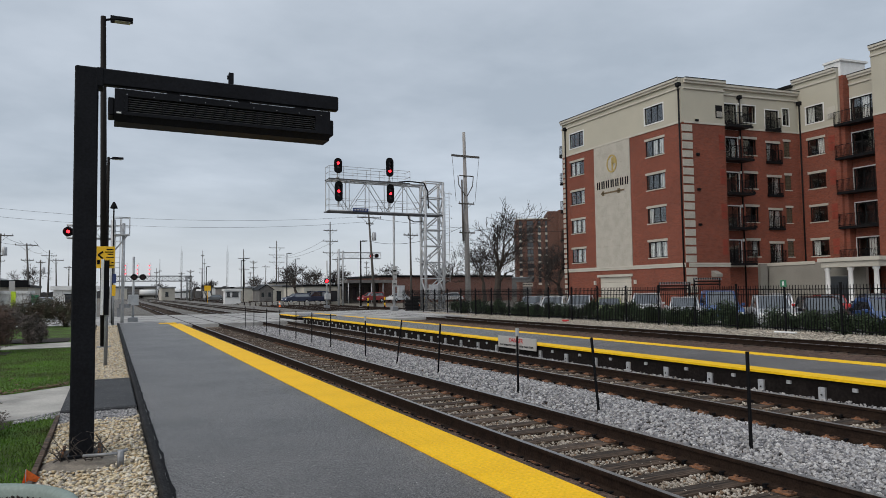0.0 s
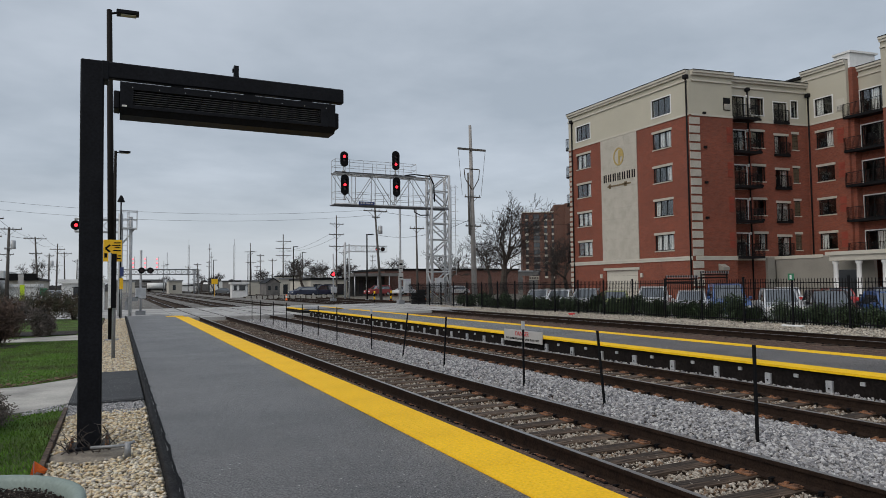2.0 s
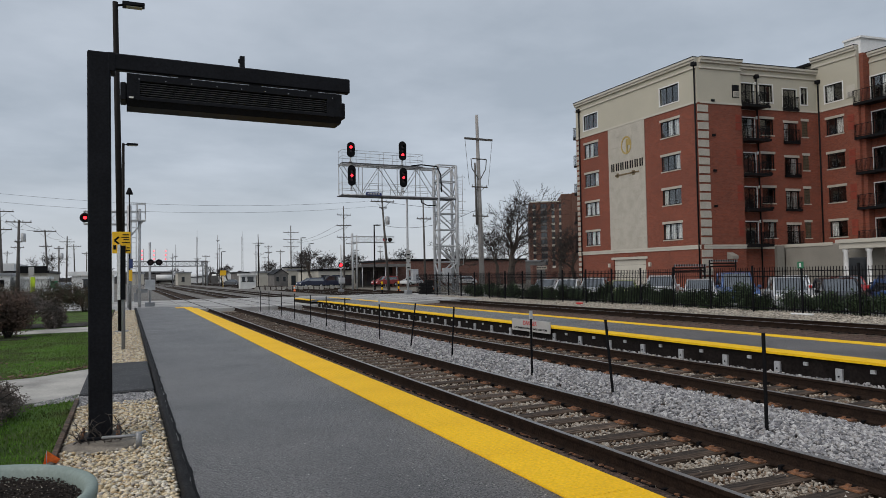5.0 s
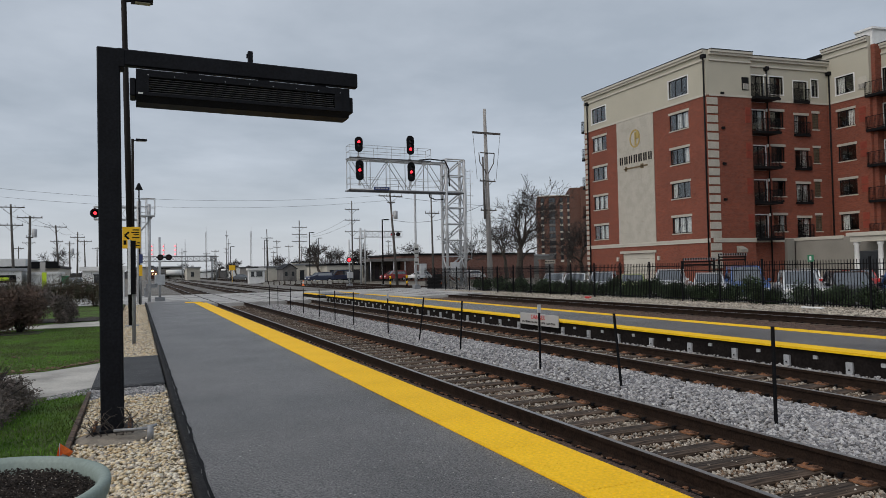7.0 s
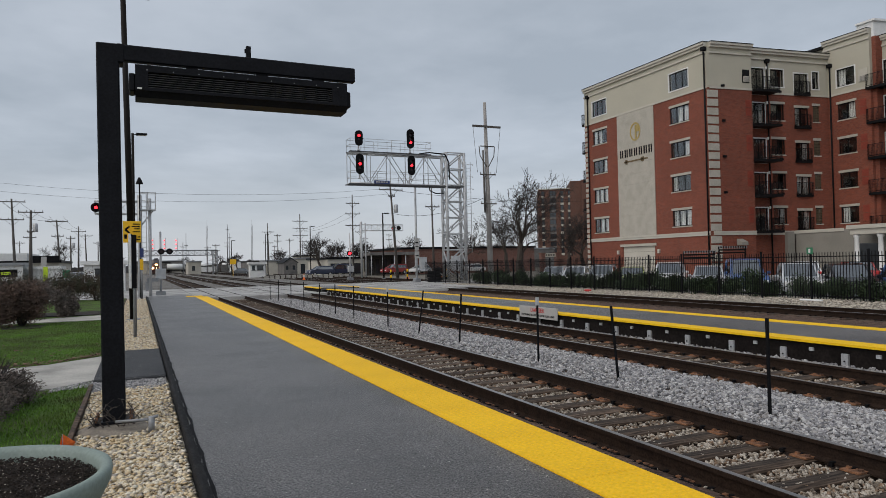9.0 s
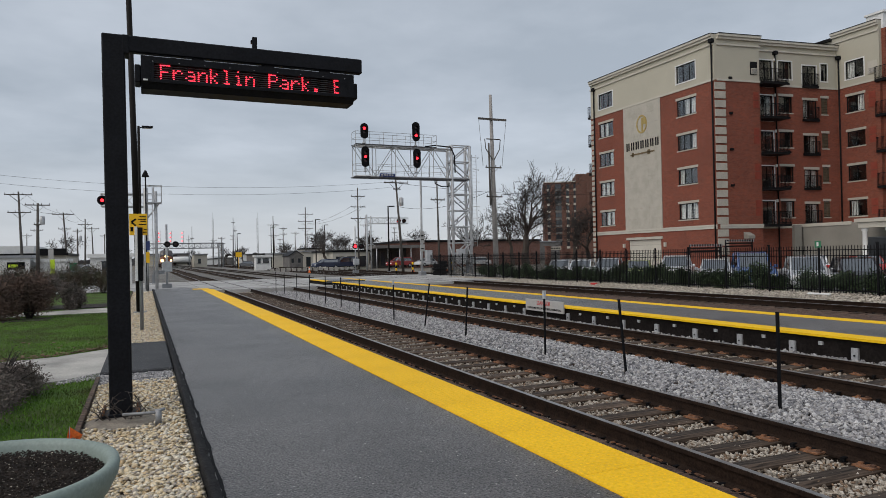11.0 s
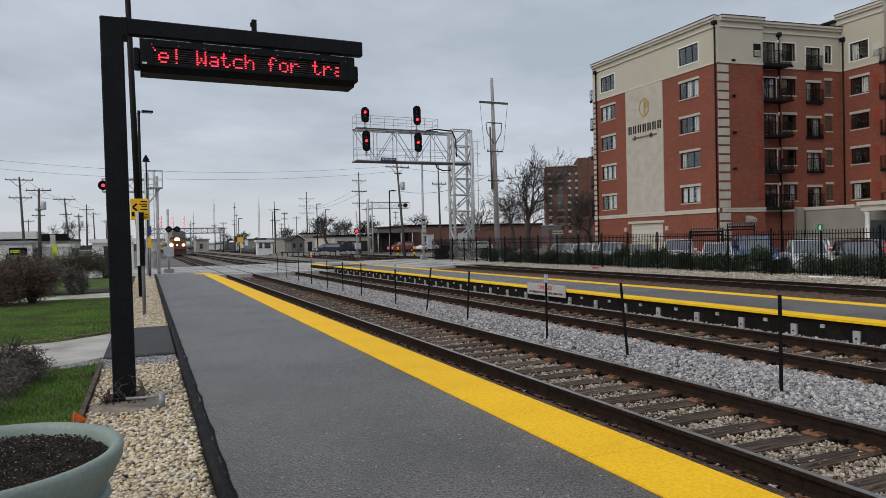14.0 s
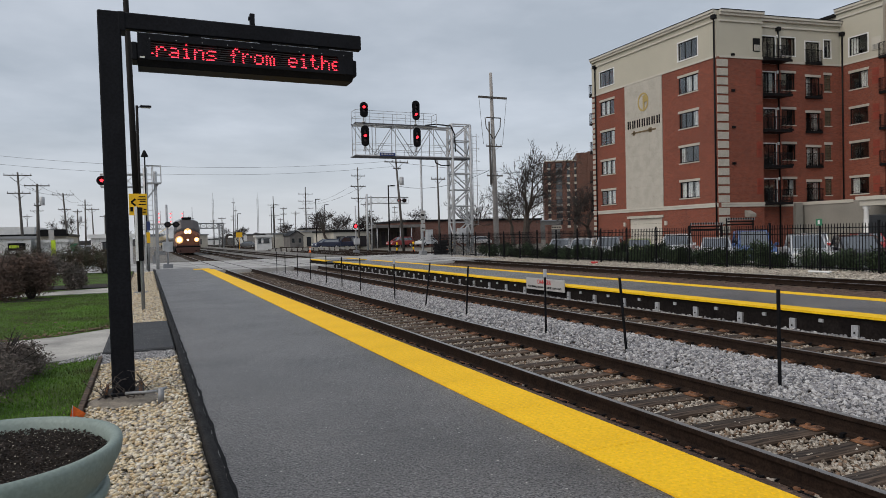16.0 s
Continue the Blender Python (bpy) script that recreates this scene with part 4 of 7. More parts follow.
def window(axis, at, a, b, z0, z1, panes=3, lintel=True, curtain=0.5):
    w = new("window"); w.parent = bld
    bm = B(); t = 0.07
    oriented(bm, axis, at, a, b, 0.08, 0.16, z0, z0 + t); oriented(bm, axis, at, a, b, 0.08, 0.16, z1 - t, z1)
    oriented(bm, axis, at, a, a + t, 0.08, 0.16, z0 + t, z1 - t); oriented(bm, axis, at, b - t, b, 0.08, 0.16, z0 + t, z1 - t)
    for k in range(1, panes):
        u = a + (b - a) * k / panes
        oriented(bm, axis, at, u - 0.035, u + 0.035, 0.085, 0.155, z0 + t, z1 - t)
    part("window_frame", bm, M["frame"], w, "dark window frame")
    for k in range(panes):
        p, q = a + (b - a) * k / panes, a + (b - a) * (k + 1) / panes
        bm = B(); oriented(bm, axis, at, p + 0.04, q - 0.04, 0.115, 0.125, z0 + t, z1 - t); part("pane", bm, M["pane_clear"], w).visible_shadow = False
        if rw.random() < curtain + 0.15:
            bm = B(); n = 5
            for j in range(n):
                oriented(bm, axis, at, p + 0.06 + (q - p - 0.12) * j / n, p + 0.06 + (q - p - 0.12) * (j + 0.7) / n, 0.24 + 0.02 * (j % 2), 0.26 + 0.02 * (j % 2), z0 + 0.02, z1 - 0.05)
            part("curtain", bm, M["curtain"], w, "pale hanging curtain")
    if lintel:
        bm = B(); oriented(bm, axis, at, a - 0.1, b + 0.1, -0.03, 0.08, z1, z1 + 0.22); part("lintel", bm, M["lime"], w, "pale stone lintel")
        bm = B(); oriented(bm, axis, at, a - 0.06, b + 0.06, -0.06, 0.08, z0 - 0.1, z0); part("sill", bm, M["lime"], w, "pale stone sill")
    else:
        bm = B(); s = 0.1
        oriented(bm, axis, at, a - s, b + s, -0.03, 0.06, z1, z1 + s); oriented(bm, axis, at, a - s, b + s, -0.05, 0.06, z0 - s, z0)
        oriented(bm, axis, at, a - s, a, -0.03, 0.06, z0, z1); oriented(bm, axis, at, b, b + s, -0.03, 0.06, z0, z1)
        part("surround", bm, M["white"], w, "white window surround")


def facade(axis, at, u0, u1, wins, base=4.0, low="brick", z_low=-0.2, depth=0.35, top=ROOF, extra=()):
    """Brick storeys, cream top storey and base, with windows (a, b, panes) at every floor."""
    holes = [(a, b, z0, z1) for z0, z1 in FLOORS for a, b, p in wins] + list(extra)
    bm = wall_holes(axis, at, depth, u0, u1, z_low, base, holes); part("base_wall", bm, M[low], bld)
    bm = wall_holes(axis, at, depth, u0, u1, base, BAND, holes); part("wall", bm, M["brick"], bld, "red brick wall")
    bm = wall_holes(axis, at, depth, u0, u1, BAND, top, holes); part("top_wall", bm, M["cream"], bld, "cream rendered top storey")
    bm = B(); oriented(bm, axis, at, u0, u1, -0.07, 0.0, BAND - 0.08, BAND + 0.1); part("band", bm, M["trim"], bld)
    bm = B(); oriented(bm, axis, at, u0, u1, -0.08, 0.0, 3.62, 3.98); oriented(bm, axis, at, u0, u1, -0.13, -0.08, 3.84, 3.98); part("base_band", bm, M["trim"], bld)
    bm = B(); oriented(bm, axis, at, u0, u1, -0.12, 0.0, top - 0.95, top - 0.8); oriented(bm, axis, at, u0, u1, -0.2, 0.0, top - 0.42, top - 0.2); oriented(bm, axis, at, u0, u1, -0.32, 0.0, top - 0.2, top)
    part("cornice", bm, M["trim"], bld, "pale stepped cornice")
    bm = B(); oriented(bm, axis, at, u0, u1, -0.35, 0.35, top, top + 0.06); part("coping", bm, M["frame"], bld, "dark metal coping")
    for k, (z0, z1) in enumerate(FLOORS):
        for a, b, p in wins:
            window(axis, at, a, b, z0, z1, p, k > 0, (0.4 if axis == "y" and at < 45 else 0.02) if k else 0.0)


M["pane_clear"] = bpy.data.materials.new("clear_pane")
M["pane_clear"].use_nodes = True
pb = M["pane_clear"].node_tree.nodes["Principled BSDF"]
pb.inputs["Base Color"].default_value, pb.inputs["Roughness"].default_value = (0.75, 0.8, 0.82, 1), 0.03
pb.inputs["Transmission Weight"].default_value, pb.inputs["IOR"].default_value = 1.0, 1.8

# the end towards the tracks
facade("y", FX, FY, 60.0, [(44.65, 47.0, 3), (56.25, 58.6, 3)], extra=[(49.45, 54.2, -0.2, 2.93)])
for k in range(12):
    z = 3.98 + k * 1.04
    for j in range(3):
        y0 = 49.15 + j * 1.79
        bm = B(); box(bm, FX - 0.06, FX + 0.0, y0 + 0.003, y0 + 1.787, z + 0.004, min(z + 1.036, BAND - 0.1))
        part("stone_slab", bm, M["lime"], bld)
gdoor = new("garage_door"); gdoor.parent = bld; gdoor["label"] = "cream sectional garage door"
for k in range(6):
    bm = B(); box(bm, FX + 0.18, FX + 0.24, 49.45, 54.2, -0.2 + k * 0.522, 0.305 + k * 0.522); part("panel", bm, M["trim"], gdoor)
bm = B(); box(bm, FX - 0.08, FX, 49.2, 54.45, 2.95, 3.2); part("garage_lintel", bm, M["lime"], bld)
for y in (48.85, 54.8):
    bm = B(); box(bm, FX - 0.16, FX, y - 0.12, y + 0.12, 2.2, 2.6); part("wall_lamp", bm, M["trim"], bld)
M["bronze_script"] = mat("bronze_script", (0.16, 0.11, 0.05), 0.6, vary=0.15, bump=0)
# plain emblem and bars where the lettering is
bm = B()
for k in range(28):
    a, b = k * math.tau / 28, (k + 1) * math.tau / 28
    vs = [bm.verts.new((FX - 0.1, 51.75 + r * math.cos(t), 14.4 + 1.2 * r * math.sin(t))) for r, t in ((0.62, a), (0.62, b), (0.76, b), (0.76, a))]
    bm.faces.new(vs)
bmesh.ops.remove_doubles(bm, verts=bm.verts[:], dist=0.001)
bmesh.ops.solidify(bm, geom=bm.faces[:], thickness=0.04)
box(bm, FX - 0.12, FX - 0.06, 51.55, 51.75, 13.7, 15.0); box(bm, FX - 0.12, FX - 0.06, 51.15, 51.6, 14.35, 15.0)
part("emblem", bm, M["gold"], bld, "dull gold round emblem")
for k in range(7):
    y = 54.05 - k * 0.7
    bm = B(); box(bm, FX - 0.12, FX - 0.06, y - 0.13, y, 12.0, 12.78); box(bm, FX - 0.12, FX - 0.06, y - 0.42, y - 0.3, 12.0, 12.78)
    part("dark_bar", bm, M["frame"], bld)
bm = B(); box(bm, FX - 0.1, FX - 0.06, 50.0, 53.5, 11.45, 11.6); box(bm, FX - 0.1, FX - 0.06, 50.6, 51.0, 11.3, 11.75); box(bm, FX - 0.1, FX - 0.06, 53.0, 53.3, 11.3, 11.75); part("gold_bar", bm, M["bronze_script"], bld)
M["louvre_brown"] = mat("louvre_brown", (0.10, 0.075, 0.045), 0.7, vary=0.2, bump=0)
# the court side of that wing
facade("x", FY, FX + 0.35, 45.8, [])
facade("x", Y2, 45.8, X3, [(49.2, 51.0, 2), (54.9, 55.8, 1)], extra=[(46.7, 48.4, z0 - 0.75, z1) for z0, z1 in FLOORS] + [(52.4, 54.3, z0 - 0.55, z1 - 0.25) for z0, z1 in FLOORS])
bm = B(); box(bm, 45.45, 45.8, FY + 0.35, Y2, -0.2, ROOF); part("wall", bm, M["brick"], bld)
for k, (z0, z1) in enumerate(FLOORS):
    window("x", Y2, 46.7, 48.4, z0 - 0.75, z1, 2, False, 0.05)
    window("x", Y2, 52.4, 54.3, z0 - 0.55, z1 - 0.25, 2, k > 0, 0.2 if k else 0.0)
    bm = B(); tube(bm, (48.6, Y2 - 0.1, z1 - 0.1), (48.6, Y2 - 0.1, z1 + 0.15), 0.09, sides=8); part("wall_lantern", bm, M["white"], bld, "small pale wall lantern")
    if k:
        lv = new("louvre_panel"); lv.parent = bld; lv["label"] = "brown louvred panel"
        for q in range(9):
            zq = z0 + 0.06 + q * (z1 - z0 - 0.1) / 9
            bm = B(); box(bm, 54.97, 55.73, Y2 + 0.02, Y2 + 0.07, zq, zq + 0.11); part("slat", bm, M["louvre_brown"], lv)
# the long wing
facade("y", X3, 39.3, Y2 + 0.35, [(40.7, 42.4, 2)], top=21.75)
facade("y", X3 + 1.2, 36.0, 39.3, [], top=21.0, extra=[(36.3, 38.9, z0 - 0.6, z1) for z0, z1 in FLOORS])
for k, (z0, z1) in enumerate(FLOORS):
    window("y", X3 + 1.2, 36.3, 38.9, z0 - 0.6, z1, 3, False, 0.05)
bm = B(); box(bm, X3 + 0.35, X3 + 1.55, 38.95, 39.3, -0.2, 21.0); part("wall", bm, M["brick"], bld)
facade("y", X3 - 0.3, 14.0, 36.0, [(32.0, 34.0, 2), (26.5, 28.5, 2), (20.0, 22.0, 2)], top=22.6)
bm = B(); box(bm, X3 + 0.05, X3 + 1.55, 35.65, 36.0, -0.2, 22.6); part("wall", bm, M["brick"], bld)
bm = B(); box(bm, FX + 0.35, 76, Y2 + 0.35, 59.65, 20.0, 20.15); box(bm, X3 + 1.55, 76, 14, Y2, 20.0, 20.15); part("roof", bm, M["lot"], bld, "flat grey roof")
bm = B(); box(bm, FX + 0.35, 76, 59.65, 60.0, -0.2, ROOF); box(bm, 75.6, 76, 14, 59.6, -0.2, ROOF); box(bm, X3 + 0.05, 75.6, 14.0, 14.35, -0.2, ROOF); part("back_wall", bm, M["brick"], bld)
# walls and floors behind the windows, coloured dark so the rooms look unlit
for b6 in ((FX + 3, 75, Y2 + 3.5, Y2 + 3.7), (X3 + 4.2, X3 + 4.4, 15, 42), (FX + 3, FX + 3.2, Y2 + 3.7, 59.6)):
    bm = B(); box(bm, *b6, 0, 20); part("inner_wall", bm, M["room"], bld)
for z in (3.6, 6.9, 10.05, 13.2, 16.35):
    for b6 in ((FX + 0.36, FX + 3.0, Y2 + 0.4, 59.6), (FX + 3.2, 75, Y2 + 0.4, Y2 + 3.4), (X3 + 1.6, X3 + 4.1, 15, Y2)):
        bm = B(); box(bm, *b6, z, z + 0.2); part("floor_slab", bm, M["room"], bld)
# roof houses
bm = B(); box(bm, 64.0, 73, 47, 56, 20.2, 23.0); part("roof_house", bm, M["cream"], bld, "cream roof house")
bm = B(); box(bm, 63.4, 73.4, 46.4, 56.4, 23.0, 23.22); part("roof_cap", bm, M["frame"], bld, "dark flat cap")
bm = B(); box(bm, 66, 70, 44.6, 46.3, 20.2, 24.8); box(bm, 65.8, 70.2, 44.4, 46.35, 24.8, 25.0); part("stair_head", bm, M["white"], bld, "white roof plant room")
# corner stones
def block(x0, x1, y0, y1, z0, z1):
    bm = B(); box(bm, x0, x1, y0, y1, z0, z1); part("corner_stone", bm, M["lime"], bld)


z = 4.0
while z < BAND - 0.7:
    bm = B(); box(bm, FX, FX + 1.3, FY - 0.07, FY, z + 0.01, z + 0.62); part("corner_stone", bm, M["lime"], bld); z += 0.78
z = -0.2
while z < 3.4:
    bm = B(); box(bm, FX, FX + 1.3, FY - 0.07, FY, z, z + 0.62); part("corner_stone", bm, M["lime"], bld); z += 0.78
z = 0.2
while z < BAND - 0.5:
    block(FX - 0.06, FX, 59.5, 60.0, z, z + 0.36); z += 0.56
# downpipes with hoppers
for x, y, z1 in ((FX - 0.12, FY + 0.14, 19.75), (FX - 0.12, 59.3, 19.4), (48.7, Y2 - 0.12, 19.3), (X3 - 0.12, Y2 - 0.3, 19.2)):
    bm = B(); tube(bm, (x, y, 0.0), (x, y, z1), 0.07, sides=8); part("downpipe", bm, M["frame"], bld, "black downpipe")
    bm = B(); box(bm, x - 0.2, x + 0.2, y - 0.2, y + 0.2, z1, z1 + 0.35); part("hopper", bm, M["frame"], bld, "", 0.03)
# vents in the brickwork
M["vent_red"] = mat("vent_red", (0.27, 0.05, 0.028), 0.8, vary=0.15, bump=0)
for z0, z1 in FLOORS[1:]:
    for part_z in (z0 + 0.1, z0 + 0.85):
        v = new("vent_panel"); v.parent = bld; v["label"] = "brick-red vent grille"
        bm = B(); box(bm, 44.95, 45.6, FY - 0.03, FY, part_z, part_z + 0.65); part("backing", bm, M["vent_red"], v)
        v2 = new("vent_panel"); v2.parent = bld; v2["label"] = "brick-red vent grille"
        bm = B(); box(bm, X3 - 0.03, X3, 39.7, 40.3, part_z, part_z + 0.65); part("backing", bm, M["vent_red"], v2)
        for q in range(4):
            zq = part_z + 0.06 + q * 0.15
            bm = B(); box(bm, 44.99, 45.56, FY - 0.06, FY - 0.03, zq, zq + 0.06); part("slat", bm, M["vent_red"], v)
            bm = B(); box(bm, X3 - 0.06, X3 - 0.03, 39.74, 40.26, zq, zq + 0.06); part("slat", bm, M["vent_red"], v2)
for u, at_w, a in ((45.05, FY, "x"), (39.9, X3, "y")):
    un = new("air_unit"); un.parent = bld; un["label"] = "wall air conditioner with pale grille"
    # the court-side case is near-black, standing for a shaded recess
    bm = B(); oriented(bm, a, at_w, u - 0.42, u + 0.42, -0.06, 0.0, 17.15, 18.3); part("case", bm, M["frame"] if a == "x" else M["trim"], un)
    bm = B(); oriented(bm, a, at_w, u - 0.34, u + 0.34, -0.1, -0.06, 17.2, 17.72); part("grille", bm, M["trim"], un, "pale grille")
    for q in range(5):
        bm = B(); oriented(bm, a, at_w, u - 0.3, u + 0.3, -0.115, -0.1, 17.24 + q * 0.09, 17.28 + q * 0.09); part("slat", bm, M["lot"], un)


def balcony(axis, at, a, b, z, out):
    """An iron balcony with slab, rails and bars. It juts out from the wall towards the camera's side."""
    bl = new("balcony"); bl.parent = bld; bl["label"] = "black iron balcony with vertical bars"
    bm = B(); oriented(bm, axis, at, a, b, -out, 0.0, z - 0.22, z); part("slab", bm, M["frame"], bl)
    bm = B()
    for zz in (z + 0.08, z + 1.08):
        oriented(bm, axis, at, a, b, -out, -out + 0.04, zz, zz + 0.04)
        oriented(bm, axis, at, a, a + 0.04, -out, 0, zz, zz + 0.04); oriented(bm, axis, at, b - 0.04, b, -out, 0, zz, zz + 0.04)
    u = a
    while u < b:
        oriented(bm, axis, at, u, u + 0.018, -out + 0.01, -out + 0.03, z, z + 1.1); u += 0.11
    for uu in (a, b - 0.018):
        d = -out
        while d < 0:
            oriented(bm, axis, at, uu, uu + 0.018, d, d + 0.018, z, z + 1.1); d += 0.11
    part("railing", bm, M["frame"], bl)


for z0, z1 in FLOORS:
    balcony("x", Y2, 45.82, 48.9, z0 - 0.62, 1.3)
    balcony("y", X3 + 1.2, 35.95, 39.6, z0 - 0.68, 1.45)
    balcony("x", Y2, 52.3, 54.4, z0 - 0.5, 0.22)
    balcony("y", FX + 4, 60.05, 60.3, z0 - 0.5, 4.2)
# entrance: cream ground floor and a porch on columns
bm = wall_holes("y", 51.5, 0.35, 34.0, 43.25, -0.2, 3.9, [(35.2, 37.2, -0.2, 2.6)]); part("entrance_wall", bm, M["entrance"], bld, "grey-cream painted ground-floor wall")
bm = B(); box(bm, 51.85, X3, 34.0, 43.25, 3.75, 3.9); box(bm, 51.42, 51.5, 38.3, 43.25, 3.7, 3.98); part("entrance_roof", bm, M["trim"], bld)
bm = B(); box(bm, 51.5, X3 - 0.3, 42.9, 43.28, -0.2, 3.75); part("entrance_side", bm, M["entrance"], bld)
bm = B(); box(bm, 50.5, 51.497, 43.0, 43.27, -0.2, 3.9); part("entrance_return", bm, M["entrance"], bld)
bm = B(); box(bm, 48.6, 51.4, 31.2, 35.8, 3.3, 3.75); box(bm, 48.4, 51.42, 31.0, 36.0, 3.75, 4.05); part("porch", bm, M["trim"], bld, "cream flat porch roof")
for y in (31.6, 33.6, 35.5):
    bm = B(); lathe(bm, [(0.27, 0), (0.27, 0.15), (0.2, 0.2), (0.19, 2.0), (0.17, 3.2), (0.25, 3.3), (0.25, 3.5)], 14, (48.95, y, -0.2)); part("porch_column", bm, M["white"], bld, "white round column")
bm = B(); box(bm, 51.6, 51.7, 35.2, 37.2, -0.2, 2.6); part("entrance_door", bm, M["pane"], bld, "dark glazed entrance door")
bm = B(); vs = box(bm, 43.3, 44.1, FY - 0.6, FY, 2.7, 3.3); vs[4].co.z -= 0.3; vs[5].co.z -= 0.3; part("vent_hood", bm, M["entrance"], bld, "grey-cream vent hood", 0.03)
for z0, z1 in FLOORS[:4]:
    for x in (41.9, 50.2, 53.9):
        yy = FY if x < 45 else Y2
        bm = B(); box(bm, x, x + 0.35, yy - 0.14, yy, z0 - 0.55, z0 - 0.35); part("outlet", bm, M["frame"], bld, "small dark wall outlet")
# the court walls are not square to the end wall: they close in towards the tracks
for o in bld.children_recursive:
    if o.type == "MESH":
        for v in o.data.vertices:
            if v.co.x > FX:
                d = v.co.x - FX
                v.co.x, v.co.y = FX + 0.823 * d, v.co.y - 0.124 * d
# slatted guard beside the building's corner
gd = thing("slatted_guard", "dark slatted metal guard standing beside the brick corner", "guard rail")
for x0, x1, z1 in ((35.0, 38.4, 2.25), (38.9, 42.0, 2.6)):
    for k in range(3):
        bm = B(); box(bm, x0, x1, 40.45, 40.5, z1 - 0.12 - k * 0.24, z1 - k * 0.24); part("rail", bm, M["frame"], gd)
    u = x0
    while u < x1:
        bm = B(); box(bm, u, u + 0.09, 40.42, 40.45, z1 - 0.2, z1 + 0.03); part("slat", bm, M["grey"], gd); u += 0.28
    for u in (x0, x1 - 0.08):
        bm = B(); box(bm, u, u + 0.08, 40.5, 40.58, -0.2, z1); part("post", bm, M["frame"], gd)

# ---- signal gantry and crossing signals ----


def lattice(bm, p, q, w, h, n, r=0.04, zigzag=False):
    """A box truss from p to q: four chords, posts and diagonals. w across, h up (or across, for a mast)."""
    p, q = Vector(p), Vector(q)
    d = (q - p).normalized()
    if abs(d.z) > 0.9:
        a, b = Vector((w, 0, 0)), Vector((0, h, 0))
    else:
        a, b = Vector((0, w, 0)), Vector((0, 0, h))
    corners = [a * 0, a, a + b, b]
    for c in corners:
        tube(bm, p + c, q + c, r * 1.5, sides=6)
    for k in range(n + 1):
        s = p + (q - p) * k / n
        for i in range(4):
            tube(bm, s + corners[i], s + corners[(i + 1) % 4], r * 0.8, sides=4, caps=False)
        if k < n:
            t = p + (q - p) * (k + 1) / n
            for i in range(4):
                u, v = (corners[i], corners[(i + 1) % 4]) if (k + (i if zigzag else 0) // 2) % 2 else (corners[(i + 1) % 4], corners[i])
                tube(bm, s + u, t + v, r * 0.8, sides=4, caps=False)


def rails_round(bm, x0, x1, y0, y1, z, n, r=0.022):
    for zz in (z + 0.55, z + 1.1):
        for a, b in (((x0, y0), (x1, y0)), ((x1, y0), (x1, y1)), ((x1, y1), (x0, y1)), ((x0, y1), (x0, y0))):
            tube(bm, (*a, zz), (*b, zz), r, sides=4, caps=False)
    for k in range(n + 1):
        x = x0 + (x1 - x0) * k / n
        for y in (y0, y1):
            tube(bm, (x, y, z), (x, y, z + 1.1), r, sides=4, caps=False)


def signal_head(parent, x, y, z, h=1.6, lit=-0.3):
    s = new("signal_head"); s.parent = parent; s["label"] = "black signal head with red light lit"
    bm = B()
    out = [(0.36 * math.cos(k * math.tau / 20), (h / 2 - 0.36) * (1 if 0 <= k % 20 <= 10 else -1) + 0.36 * math.sin(k * math.tau / 20)) for k in range(20)]
    prism(bm, [(x + u, z + v) for u, v in out], y - 0.05, y + 0.02)
    part("backboard", bm, M["black_flat"], s)
    bm = B(); box(bm, x - 0.14, x + 0.14, y + 0.02, y + 0.3, z - h * 0.35, z + h * 0.35); part("case", bm, M["black_flat"], s)
    for dz in (0.35, 0.0, -0.35) if h > 1.5 else (0.22, -0.1):
        on = abs(dz - lit) < 0.08
        bm = B(); tube(bm, (x, y - 0.05, z + dz), (x, y - 0.075, z + dz), 0.125, sides=16); part("lens", bm, M["red_glow"] if on else M["lens_off"], s, "lit red lens" if on else "")
        bm = B()
        for k in range(9):
            a, b = math.pi * k / 9 - 0.2, math.pi * (k + 1) / 9 - 0.2
            vs = [bm.verts.new((x + 0.15 * math.cos(t), yy, z + dz + 0.15 * math.sin(t))) for t, yy in ((a, y - 0.05), (b, y - 0.05), (b, y - 0.3), (a, y - 0.3))]
            bm.faces.new(vs)
        bmesh.ops.remove_doubles(bm, verts=bm.verts[:], dist=0.001)
        bmesh.ops.solidify(bm, geom=bm.faces[:], thickness=0.01)
        part("visor", bm, M["black_flat"], s)
    bm = B(); tube(bm, (x, y + 0.15, z - h / 2 - 0.35), (x, y + 0.15, z - h * 0.3), 0.06); tube(bm, (x, y + 0.15, z - h / 2 - 0.4), (x, y + 0.15, z - h / 2 - 0.3), 0.14); part("bracket", bm, M["galv"], s)


GY = 55.4
M["walk_grey"] = mat("dark_grating", (0.10, 0.10, 0.105), 0.6, 0.3, vary=0.2, bump=0)
gan = thing("signal_gantry", "galvanised steel cantilever signal gantry with red signals", "signal gantry")
bm = B(); lattice(bm, (20.95, GY, -0.1), (20.95, GY, 11.95), 1.85, 1.0, 8, 0.09, True); part("mast", bm, M["galv"], gan, "galvanised lattice mast")
bm = B(); lattice(bm, (11.75, GY, 8.85), (20.95, GY, 8.85), 1.0, 2.7, 5, 0.048, True)
part("boom", bm, M["galv"], gan, "galvanised lattice boom")
bm = B(); 
